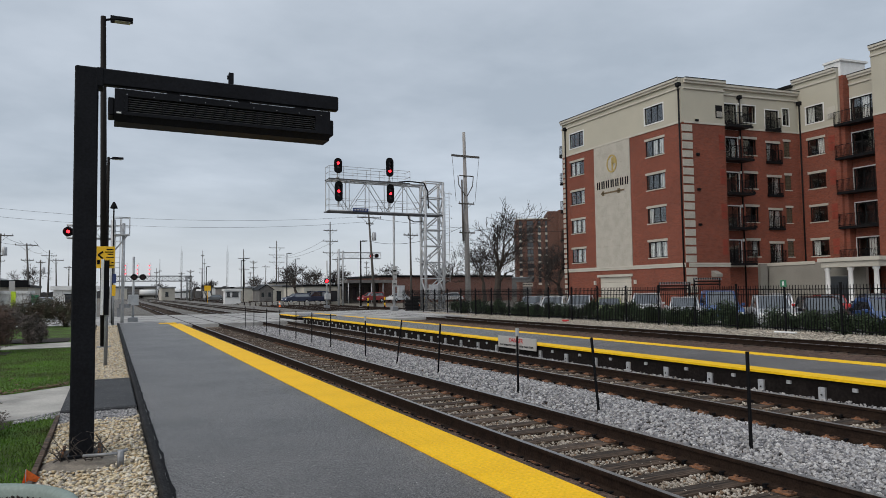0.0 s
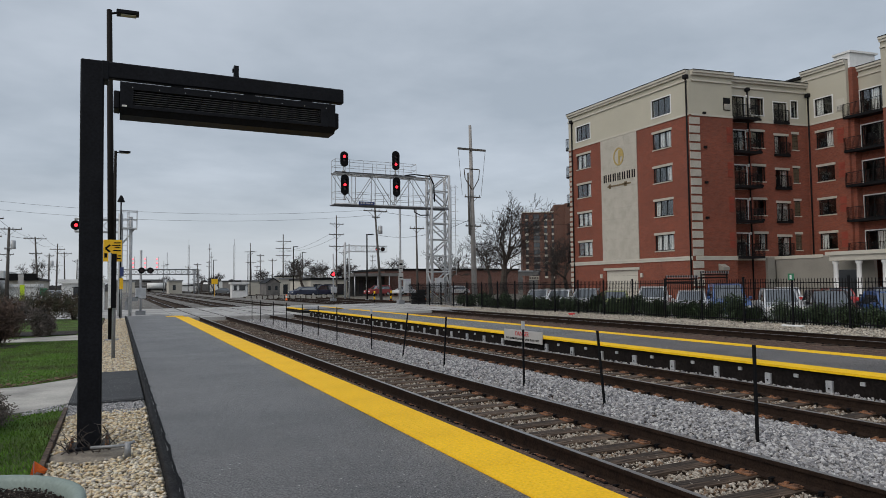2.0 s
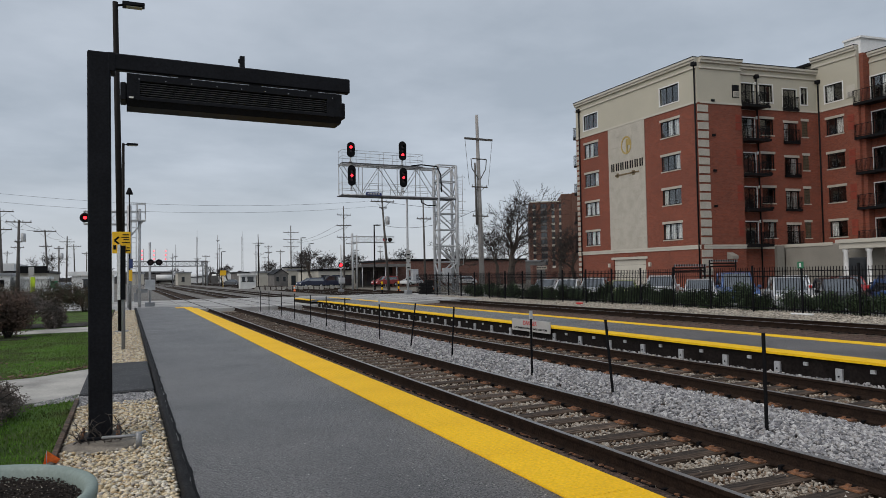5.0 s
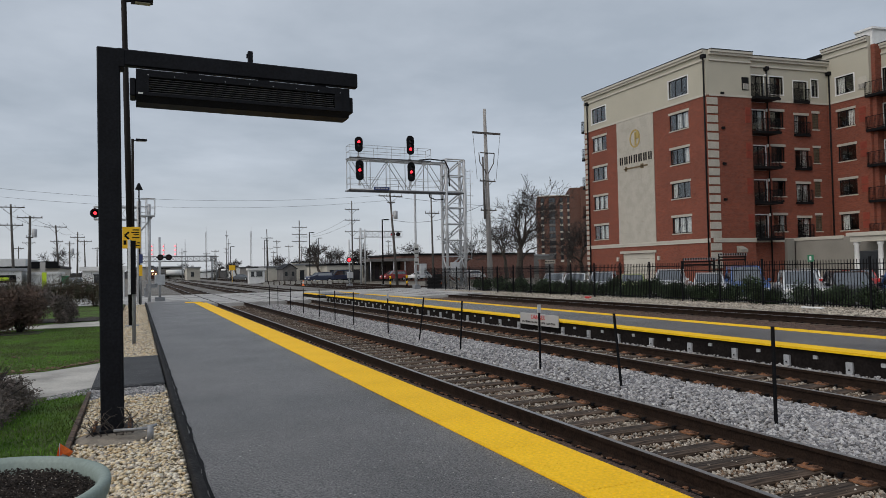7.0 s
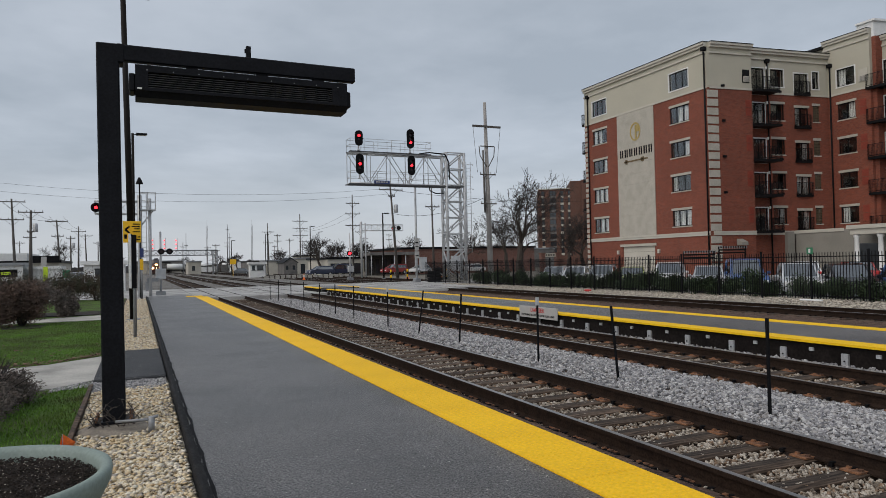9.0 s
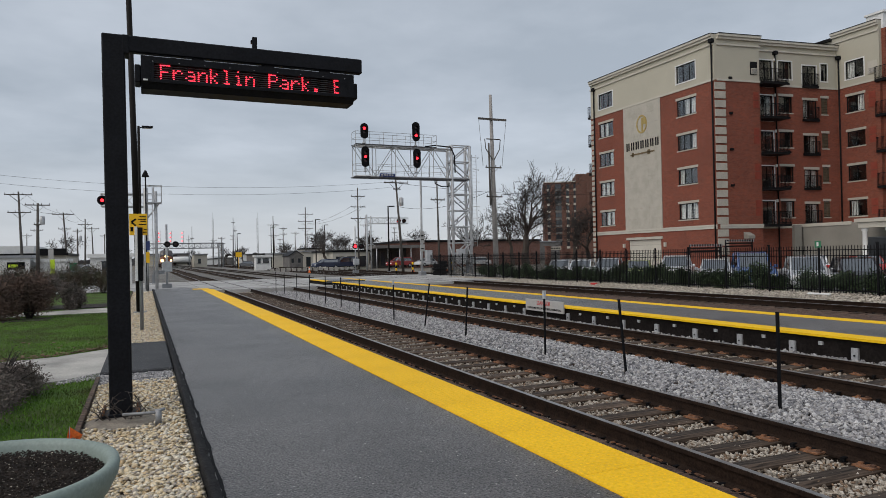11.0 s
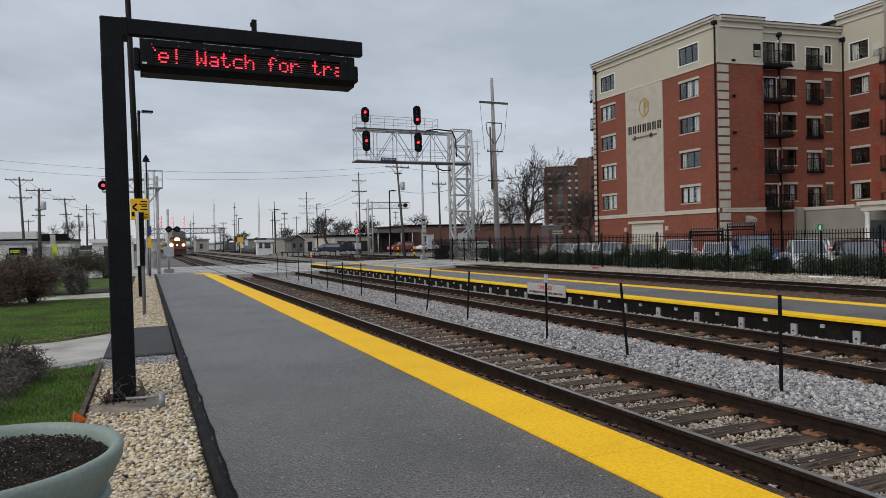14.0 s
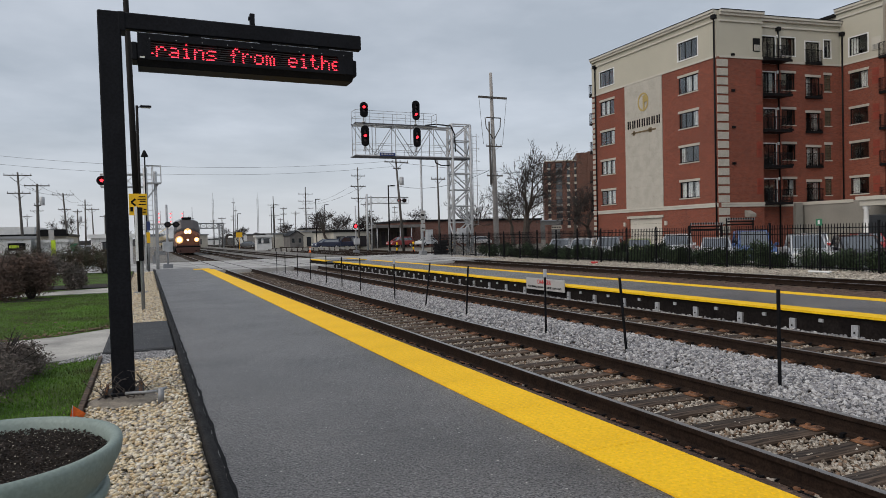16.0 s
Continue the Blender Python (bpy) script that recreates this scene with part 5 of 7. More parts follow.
for x0, x1, z in ((11.6, 22.8, 8.74), (11.7, 19.4, 11.58)):
    for k in range(6):
        y = GY - 0.1 + k * 0.23
        box(bm, x0, x1, y, y + (0.06 if k in (0, 5) else 0.025), z, z + (0.1 if k in (0, 5) else 0.04))
    for k in range(int((x1 - x0) / 0.45)):
        box(bm, x0 + k * 0.45, x0 + k * 0.45 + 0.03, GY - 0.04, GY + 1.05, z + 0.002, z + 0.035)
part("walkway", bm, M["walk_grey"], gan, "dark steel walkway grating")
bm = B(); rails_round(bm, 11.75, 19.4, GY - 0.08, GY + 1.08, 11.66, 6); rails_round(bm, 11.75, 20.3, GY - 0.08, GY + 1.08, 8.82, 7); part("handrail", bm, M["galv"], gan)
bm = B()
for x in (23.2, 23.65):
    tube(bm, (x, GY + 0.4, 2.6), (x, GY + 0.4, 11.2), 0.03, sides=5)
for k in range(26):
    tube(bm, (23.2, GY + 0.4, 2.7 + k * 0.33), (23.65, GY + 0.4, 2.7 + k * 0.33), 0.015, sides=4)
for k in range(7):
    for a in range(8):
        t, u = math.pi * a / 8, math.pi * (a + 1) / 8
        tube(bm, (23.42 + 0.4 * math.cos(t), GY + 0.4 - 0.7 * math.sin(t), 4 + k * 1.15), (23.42 + 0.4 * math.cos(u), GY + 0.4 - 0.7 * math.sin(u), 4 + k * 1.15), 0.018, sides=4, caps=False)
for z in (3.2, 7.0, 10.8):
    tube(bm, (22.7, GY + 0.4, z), (23.2, GY + 0.4, z), 0.03, sides=4)
part("ladder", bm, M["galv"], gan, "caged ladder")
for x, z, h, lit in ((12.48, 12.75, 1.35, 0.22), (17.31, 12.95, 1.75, -0.35), (12.53, 10.5, 1.8, 0.0), (17.36, 10.55, 1.75, 0.0)):
    signal_head(gan, x, GY - 0.3, z, h, lit)
bm = B(); box(bm, 13.85, 15.3, GY - 0.2, GY - 0.15, 8.84, 9.12); nb = part("name_board", bm, M["blue_sign"], gan, "small blue board")
for k in range(5):
    bm = B(); box(bm, 14.0 + k * 0.24, 14.16 + k * 0.24, GY - 0.215, GY - 0.2, 8.92, 9.04); part("pale_bar", bm, M["sign_white"], nb)
bm = B(); box(bm, 21.15, 21.95, GY - 0.45, GY - 0.1, 1.0, 2.35); part("relay_box", bm, M["galv"], gan, "grey relay box", 0.02)
bm = B(); box(bm, 20.7, 23.0, GY - 0.25, GY + 1.25, -0.3, 0.05); part("foundation", bm, M["concrete"], gan)
bm = B()
pts = [(19.2, GY, 8.7), (19.2, GY - 0.1, 8.35), (19.8, GY - 0.1, 8.1), (20.6, GY - 0.1, 8.15)]
for a, b in zip(pts, pts[1:]):
    tube(bm, a, b, 0.05, sides=6)
part("cable", bm, M["black_flat"], gan)
bm = B()
pts = [(18.3, GY, 11.7), (19.3, GY, 11.85), (20.8, GY - 0.1, 11.75), (21.15, GY - 0.15, 11.0), (21.2, GY - 0.15, 9.4)]
for a, b in zip(pts, pts[1:]):
    tube(bm, a, b, 0.06, sides=6)
part("cable", bm, M["black_flat"], gan)


def flasher(parent, x, y, z, lit=(1, 0), r=0.2, k=1.0):
    """A pair of crossing lights on a cross arm."""
    f = new("flasher"); f.parent = parent
    bm = B(); tube(bm, (x - 0.5, y + 0.1, z), (x + 0.5, y + 0.1, z), 0.035, sides=6); part("cross_arm", bm, M["black_flat"], f)
    for s, on in zip((-0.38 * k, 0.38 * k), lit):
        bm = B(); tube(bm, (x + s, y, z), (x + s, y + 0.03, z), 0.3 * k, sides=22); part("target_disc", bm, M["black_flat"], f)
        bm = B(); tube(bm, (x + s, y - 0.04, z), (x + s, y, z), r * 0.9 * k, sides=18); part("lens", bm, M["red_glow"] if on else M["lens_off"], f, "lit red lens" if on else "")
        bm = B()
        for j in range(9):
            a, b = math.pi * j / 9, math.pi * (j + 1) / 9
            vs = [bm.verts.new((x + s + 0.22 * k * math.cos(t), yy, z + 0.22 * k * math.sin(t))) for t, yy in ((a, y), (b, y), (b, y - 0.3), (a, y - 0.3))]
            bm.faces.new(vs)
        bmesh.ops.remove_doubles(bm, verts=bm.verts[:], dist=0.001)
        bmesh.ops.solidify(bm, geom=bm.faces[:], thickness=0.012)
        part("visor", bm, M["black_flat"], f)


def crossing_mast(x, y, h, lit, box_up=0.95, gate=True, fz=2.9, size=1.0):
    g = thing("crossing_signal", "grey crossing signal mast with flashing lights and gate machine", "crossing signal", (0, 0, 0), group="crossing signals")
    bm = B(); tube(bm, (x, y, -0.05), (x, y, h), 0.075, sides=10); part("mast", bm, M["galv"], g)
    bm = B(); box(bm, x - 0.3, x + 0.3, y - 0.3, y + 0.3, -0.1, 0.25); part("base", bm, M["grey"], g, "", 0.02)
    flasher(g, x + 0.3, y - 0.2, fz, lit, k=size)
    if gate:
        bm = B(); box(bm, x - 0.32, x + 0.32, y - 0.5, y - 0.05, box_up, box_up + 0.7); part("gate_machine", bm, M["galv"], g, "grey gate machine box", 0.03)
    return g


g = crossing_mast(-3.75, 48.2, 4.25, (0, 0), 1.05, size=0.68)
bm = B(); box(bm, -4.6, -3.9, 47.7, 48.1, 0.9, 1.15); box(bm, -4.7, -4.3, 47.75, 48.05, 0.3, 0.9); part("counterweight", bm, M["grey"], g)
crossing_mast(17.4, 75.0, 5.4, (1, 0), 0.9, fz=3.05)
post = thing("crossing_post", "tall grey post with white signs and relay box", "signal post")
bm = B(); tube(bm, (18.65, 57.5, -0.1), (18.65, 57.5, 9.2), 0.1, sides=10); part("post", bm, M["galv"], post)
bm = B(); box(bm, 18.45, 18.85, 57.35, 57.38, 2.95, 4.1); box(bm, 18.42, 18.88, 57.35, 57.38, 2.2, 2.85); part("plate", bm, M["sign_white"], post, "white sign plates")
bm = B(); box(bm, 18.5, 18.8, 57.33, 57.345, 3.25, 3.33); box(bm, 18.5, 18.8, 57.33, 57.345, 3.6, 3.75); box(bm, 18.5, 18.8, 57.33, 57.345, 2.4, 2.5); part("dark_bar", bm, M["black_flat"], post)
bm = B(); box(bm, 18.95, 19.55, 57.1, 57.6, 1.2, 2.3); part("relay_box", bm, M["galv"], post, "", 0.02)
bm = B(); box(bm, 18.35, 18.95, 57.2, 57.8, -0.2, 0.35); part("base", bm, M["grey"], post, "", 0.04)


def cantilever(x, y, z, reach, lit, label, n=7, r=0.2):
    """A small cantilever truss over the road with flashing lights."""
    c = thing("crossing_cantilever", label, "crossing signal", group="crossing signals")
    bm = B(); tube(bm, (x, y, -0.1), (x, y, z + 1.2), 0.14, sides=10); tube(bm, (x + 0.6, y, -0.1), (x + 0.6, y, z + 1.0), 0.1, sides=8); part("mast", bm, M["galv"], c)
    bm = B(); lattice(bm, (x, y, z), (x + reach, y, z), 0.7, 0.8, n, 0.03); part("boom", bm, M["galv"], c)
    flasher(c, x + reach * 0.82, y - 0.3, z + 0.35, lit, r)
    return c


cantilever(22.3, 86.0, 6.3, 6.0, (1, 0), "grey cantilever truss over the road with red flashing light")
lc = cantilever(-5.0, 47.0, 5.35, -2.6, (1, 0), "grey cantilever over the road with cage ladder and red light", 4, 0.11)
bm = B(); rails_round(bm, -5.0, -4.05, 46.6, 47.4, 5.6, 2, 0.03); box(bm, -5.0, -4.05, 46.6, 47.4, 5.55, 5.62)
tube(bm, (-4.9, 47, 4.6), (-4.2, 47, 5.55), 0.04)
for k in range(14):
    tube(bm, (-4.95, 46.7, 1.5 + k * 0.33), (-4.6, 46.7, 1.5 + k * 0.33), 0.018, sides=4)
tube(bm, (-4.95, 46.7, 1.3), (-4.95, 46.7, 6.6), 0.025); tube(bm, (-4.6, 46.7, 1.3), (-4.6, 46.7, 6.6), 0.025)
part("cage", bm, M["galv"], lc, "railed service platform and ladder")
bm = B(); lathe(bm, [(0.22, 0), (0.2, 0.06), (0.1, 0.3), (0.05, 0.4)], 14, (-5.0, 44.5, 7.0)); tube(bm, (-5.0, 44.5, -0.1), (-5.0, 44.5, 7.0), 0.04); plain("bell_post", bm, M["black_flat"], "dark crossing bell on a thin pole", "bell")
# far signal bridge
fb = thing("signal_bridge", "dark lattice signal bridge across the tracks far away", "signal gantry")
bm = B(); lattice(bm, (-6, 200, 5.3), (15.5, 200, 5.3), 1.2, 1.4, 14, 0.09); lattice(bm, (14.3, 200, -0.2), (14.3, 200, 6.7), 1.2, 1.2, 6, 0.09); lattice(bm, (-7, 200, -0.2), (-7, 200, 6.7), 1.2, 1.2, 6, 0.09)
part("truss", bm, M["grey"], fb)
for x in (-1.45, 1.52, 4.52):
    bm = B(); tube(bm, (x + 0.35, 199.9, 6.7), (x + 0.35, 199.9, 10.2), 0.06, sides=5); part("signal_mast", bm, M["grey"], fb)
    for z in (7.3, 8.4, 9.5):
        bm = B(); tube(bm, (x, 199.6, z), (x, 199.5, z), 0.17, sides=12); part("red_light", bm, M["red_glow"], fb, "lit red signal")

# ---- poles, lamps, wires ----


def pole(x, y, h, arms, lean=(0, 0), r=0.16, material="timber", label="weathered timber utility pole with cross arms", cans=False):
    p = thing("utility_pole", label, "utility pole", (x, y, -0.2), group="utility poles")
    top = Vector((lean[0], lean[1], h))
    bm = B(); tube(bm, (0, 0, 0), top, r, r * 0.5, sides=10); part("shaft", bm, M[material], p)
    for z, w in arms:
        c = top * (z / h)
        bm = B(); box(bm, c.x - w, c.x + w, c.y - 0.22, c.y - 0.1, z - 0.06, z + 0.06)
        part("cross_arm", bm, M["timber"], p)
        for k in range(4):
            u = -w + 0.08 + (2 * w - 0.16) * k / 3
            bm = B(); lathe(bm, [(0.03, 0), (0.06, 0.04), (0.03, 0.09), (0.06, 0.13), (0.02, 0.2)], 6, (c.x + u, c.y - 0.16, z + 0.06)); part("insulator", bm, M["grey"], p)
        bm = B(); tube(bm, (c.x - w * 0.6, c.y - 0.16, z - 0.05), (c.x, c.y - 0.16, z - w * 0.6), 0.025, sides=4); tube(bm, (c.x + w * 0.6, c.y - 0.16, z - 0.05), (c.x, c.y - 0.16, z - w * 0.6), 0.025, sides=4); part("brace", bm, M["timber"], p)
    if cans:
        c = top * 0.72
        bm = B(); lathe(bm, [(0.25, 0), (0.28, 0.05), (0.28, 0.95), (0.22, 1.02), (0.05, 1.08)], 12, (c.x + 0.5, c.y, c.z)); box(bm, c.x, c.x + 0.3, c.y - 0.05, c.y + 0.05, c.z + 0.4, c.z + 0.5); part("transformer", bm, M["galv"], p, "grey transformer can")
    return p


pole(27.9, 60.0, 18.4, ((10.9, 0.9), (7.9, 0.9)), (-0.3, 0), 0.3, "pole_grey")
bm = B(); box(bm, 26.05, 29.3, 59.75, 59.9, 15.55, 15.75); tube(bm, (26.1, 59.8, 15.5), (26.5, 59.8, 10.9), 0.02, sides=4); tube(bm, (29.25, 59.8, 15.5), (28.7, 59.8, 10.9), 0.02, sides=4)
for s in (-1, 1):
    pts = [(27.65 + s * 0.9, 59.8, 13.6), (27.65 + s * 0.8, 59.8, 12.6), (27.7 + s * 0.1, 59.8, 11.5)]
    for a, b in zip(pts, pts[1:]):
        tube(bm, a, b, 0.05, sides=5)
tube(bm, (26.9, 59.8, 13.6), (28.5, 59.8, 13.6), 0.06, sides=5)
tube(bm, (27.35, 59.9, 6.8), (27.25, 59.9, 13.2), 0.12, 0.09, sides=7)
plain("pole_crossarm", bm, M["timber"], "timber cross arm and dangling cables on tall pole", "cross arm")
pole(25.2, 80.0, 11.8, ((11.4, 1.6), (10.6, 0.5)), (-0.8, 0), 0.2, cans=True)
pole(28.1, 75.0, 11.6, ((8.85, 0.95),), (-0.15, 0), 0.15)
pole(-19.4, 100, 11.3, ((10.9, 1.55), (8.6, 1.3)), (-0.4, 0), 0.2)
pole(-17.15, 95, 9.45, ((9.2, 1.35), (6.8, 0.4)), (0.1, 0), 0.24, cans=True)
pole(-16.6, 125, 10.3, ((10.0, 1.6), (7.6, 0.9)), (-0.6, 0), 0.2)
pole(-15.9, 150, 10.7, ((9.6, 1.3),), (0.1, 0), 0.2)
pole(-17.2, 150, 8.8, ((8.3, 0.8),), (0, 0), 0.2, cans=True)
pole(-15.0, 160, 9.6, ((9.2, 1.4),), (-0.3, 0), 0.18)
pole(-13.6, 175, 8.6, ((8.2, 1.0),), (0, 0), 0.18)
pole(28.4, 110, 13.9, ((12.4, 1.2), (10.6, 1.3), (8.6, 1.3)), (0, 0), 0.17)
pole(30.4, 160, 14.3, ((12.6, 1.8), (10.9, 1.8), (9.2, 1.8)), (0, 0), 0.2)
pole(28.3, 190, 14.0, ((11.5, 1.6), (8.5, 1.4)), (-0.4, 0), 0.2)
pole(19.5, 210, 14.8, ((13.2, 0.5),), (0, 0), 0.16, "grey")
pole(20.6, 215, 12.5, ((11.0, 0.6),), (0, 0), 0.14, "grey")
pole(8.6, 240, 10.5, ((9.0, 0.8),), (0, 0), 0.2, "grey")
pole(9.6, 240, 13.5, ((9.5, 0.6),), (0, 0), 0.16, "grey")
for k, (x, y, h) in enumerate(((27, 170, 10), (33, 185, 9.5), (37, 230, 9), (16, 235, 9), (24, 250, 11), (42, 210, 10), (55, 230, 10), (48, 165, 9), (13, 180, 8), (-24, 150, 9), (-28, 120, 10), (-30, 180, 9), (64, 190, 11), (36, 130, 9))):
    pole(x, y, h, ((h - 0.5, 1.1),) if k % 2 else ((h - 0.4, 0.9), (h - 1.8, 0.9)), (0.1 * (k % 3 - 1), 0), 0.15)


def lamp(x, y, h, z=-0.12, reach=0.75, label="dark metal street lamp with a flat head"):
    l = thing("street_lamp", label, "street lamp", (x, y, z), group="street lamps")
    bm = B(); tube(bm, (0, 0, 0), (0, 0, h), 0.105, 0.08, sides=10); part("pole", bm, M["bronze"], l)
    bm = B(); tube(bm, (0, 0, h - 0.12), (0.25, 0, h - 0.05), 0.035, sides=6); part("arm", bm, M["black"], l)
    bm = B(); vs = box(bm, 0.2, reach + 0.1, -0.17, 0.17, h - 0.12, h + 0.02); vs[1].co.z += 0.05; vs[2].co.z += 0.05; part("head", bm, M["black"], l, "flat dark lamp head", 0.015)
    bm = B(); box(bm, 0.32, reach + 0.02, -0.12, 0.12, h - 0.125, h - 0.11); part("lens", bm, M["trim"], l)
    bm = B(); box(bm, -0.2, 0.2, -0.2, 0.2, 0, 0.1); part("base", bm, M["grey"], l, "", 0.01)
    return l


lamp(-5.27, 22.5, 10.42, 0.1).matrix_basis = pose(-5.27, 22.5, 0.1, 0, -1.1, 0)
lamp(-5.35, 46.0, 10.5, -0.1)
for x, y, h in ((22.6, 78, 8.2), (23.4, 120, 9), (17.5, 130, 8.5), (20.5, 150, 9), (14.5, 160, 8), (30, 140, 9)):
    lamp(x, y, h)
# far lattice masts
for x, y, h in ((14.8, 225, 15), (29.5, 230, 15.5)):
    bm = B(); lattice(bm, (x, y, 0), (x, y, h), 0.4, 0.4, 12, 0.022); tube(bm, (x + 0.2, y, h), (x + 0.2, y, h + 2), 0.03)
    plain("radio_mast", bm, M["grey"], "thin grey lattice mast beyond the tracks", "mast")


def wire(name, a, b, sag, n=14, r=0.02):
    bm = B(); a, b = Vector(a), Vector(b)
    pts = [a.lerp(b, k / n) - Vector((0, 0, sag * 4 * (k / n) * (1 - k / n))) for k in range(n + 1)]
    side = (b - a).cross(Vector((0, 0, 1))).normalized() * r
    rings = [[bm.verts.new(p + o) for o in (side, Vector((0, 0, r)), -side, Vector((0, 0, -r)))] for p in pts]
    for f, g in zip(rings, rings[1:]):
        for k in range(4):
            bm.faces.new((f[k], f[(k + 1) % 4], g[(k + 1) % 4], g[k]))
    plain("overhead_wire", bm, M["black_flat"], "thin dark overhead wire between poles", "wire", group="wires")


for dz, sag in ((0, 2.4), (-0.7, 2.6)):
    wire("w", (-58, 88, 18.5 + dz), (24.4, 80, 11.4 + dz), sag + 1.4, 24, 0.012)
wire("w", (24.4, 80, 11.2), (70, 80, 11.5), 1.2)
wire("w", (24.5, 80, 8.2), (27.7, 60, 8.5), 1.0)
for y0, y1, x0, x1 in ((100, 125, -19.8, -17.2), (125, 150, -17.2, -15.9), (110, 160, 28.4, 30.4)):
    wire("w", (x0 - 1, y0, 10.6), (x1 - 1, y1, 10.0), 0.8); wire("w", (x0 + 1, y0, 10.6), (x1 + 1, y1, 10.0), 0.8)

# yellow notice on a thin pole, with a tall white panel
ys = thing("warning_sign", "yellow warning notice on a thin grey steel pole", "sign", (-5.2, 16.5, 0.12))
bm = B(); tube(bm, (0, 0, 0), (0, 0, 2.6), 0.04, sides=8); part("pole", bm, M["grey"], ys)
bm = B(); box(bm, -0.235, 0.15, -0.06, -0.045, 2.26, 2.76); plate_o = part("plate", bm, M["sign_yellow"], ys, "yellow notice plate", 0.004)
for z, a, b in ((2.68, -0.02, 0.12), (2.62, -0.05, 0.12), (2.57, 0.0, 0.12), (2.5, -0.03, 0.13), (2.32, 0.05, 0.13), (2.38, 0.08, 0.13)):
    bm = B(); box(bm, a, b, -0.066, -0.061, z, z + 0.022); part("print_bar", bm, M["black_flat"], plate_o)
for z, turn in ((2.52, 0.7), (2.6, -0.7)):
    bm = B(); box(bm, -0.2, -0.08, -0.066, -0.061, z - 0.02, z + 0.02, Matrix.Translation((-0.14, 0, z)) @ Matrix.Rotation(turn, 4, "Y") @ Matrix.Translation((0.14, 0, -z))); part("arrow_stroke", bm, M["black_flat"], plate_o)
for a, b, z0, z1 in ((-0.21, -0.15, 2.35, 2.45), (-0.1, -0.05, 2.4, 2.46)):
    bm = B(); box(bm, a, b, -0.066, -0.061, z0, z1); part("print_block", bm, M["black_flat"], plate_o)
bm = B(); box(bm, -0.125, -0.065, -0.12, 0.3, 1.2, 2.46); part("side_panel", bm, M["white"], ys, "white panel seen edge-on", 0.004)
bm = B(); box(bm, -0.06, 0.045, -0.1, 0.28, 1.2, 2.44); part("panel_back", bm, M["black_flat"], ys)
for x, z0, z1, m in ((-5.02, 1.7, 2.3, "sign_yellow"), (-5.0, 2.4, 2.9, "blue_sign")):
    sm = thing("small_sign", "small coloured notice on a pole at the platform end", "sign")
    bm = B(); box(bm, x - 0.02, x + 0.16, 39.9, 39.93, z0, z1); part("plate", bm, M[m], sm)
    bm = B(); tube(bm, (x + 0.05, 39.97, 0.1), (x + 0.05, 39.97, z1), 0.04); part("pole", bm, M["grey"], sm)
# danger board on the island's face
dg = thing("danger_board", "white board with red heading on the island platform", "sign", (5.54, 15.98, 0.0))
bm = B(); box(bm, -0.02, 0.02, -0.93, 1.09, 0.06, 0.4); part("board", bm, M["sign_white"], dg, "weathered white board", 0.005)


def text(body, size, m, material, parent, name="lettering"):
    c = bpy.data.curves.new("t", "FONT"); c.body, c.size, c.extrude, c.align_x = body, size, 0.003, "CENTER"
    o = bpy.data.objects.new("t", c)
    me = bpy.data.meshes.new_from_object(o); bpy.data.objects.remove(o)
    me.materials.append(material)
    ob = new(name, me); ob.parent = parent; ob.matrix_basis = m
    return ob


# faces the near platform (-x)
text("DANGER", 0.18, Matrix.Translation((-0.026, 0.08, 0.24)) @ Matrix(((0, 0, -1, 0), (-1, 0, 0, 0), (0, 1, 0, 0), (0, 0, 0, 1))), M["red_ink"], dg)
text("STAY BEHIND YELLOW LINE UNTIL TRAIN STOPS", 0.08, Matrix.Translation((-0.026, 0.08, 0.12)) @ Matrix(((0, 0, -1, 0), (-1, 0, 0, 0), (0, 1, 0, 0), (0, 0, 0, 1))), M["black_flat"], dg)

# posts between the two tracks
for k, (y, lx, ly) in enumerate(((2.2, 0, 0), (4.95, -0.03, -0.02), (7.7, -0.02, 0.12), (10.0, 0, 0), (13.4, 0, -0.15), (15.9, 0.16, 0.0), (18.3, 0, 0), (21.8, 0, 0), (24.2, 0, 0), (26.6, 0, 0), (29.5, 0, 0), (32.3, 0, 0), (35.5, 0, 0), (38, 0, 0))):
    f = thing("fence_post", "thin black steel post standing in the ballast", "post", (1.68, y, -0.2), group="track posts")
    bm = B(); h = 1.22
    vs = box(bm, -0.015, 0.015, -0.015, 0.015, 0, h)
    for v in vs[4:]:
        v.co.x += lx; v.co.y += ly
    part("post", bm, M["black_flat"], f)
    if k in (3, 6):
        bm = B(); box(bm, -0.024, 0.024, -0.024, 0.024, h - 0.1, h + 0.05); part("cap", bm, M["galv"], f, "pale worn post top")

# ---- iron fence, shrubs and parked cars ----
fence = thing("iron_fence", "black iron picket fence with square posts", "fence")
bm = B(); box(bm, -0.032, 0.032, -0.032, 0.032, -0.15, 1.9); box(bm, -0.04, 0.04, -0.04, 0.04, 1.9, 1.93); fp = mesh("post", bm, M["black_flat"])
bm = B(); box(bm, -0.016, 0.016, 0, 2.3, 0, 0.035); fr = mesh("rail", bm, M["black_flat"])
bm = B(); box(bm, -0.01, 0.01, -0.01, 0.01, 0.04, 1.84); pk = mesh("picket", bm, M["black_flat"])
FY0 = 15.0 - 2.3 * 5
for k in range(23):
    y = FY0 + k * 2.3
    shared("post", fp, fence, pose(19.0, y, 0))
    for z in (0.12, 1.44, 1.66):
        shared("rail", fr, fence, pose(19.0, y, z))
bm = B(); count = 0
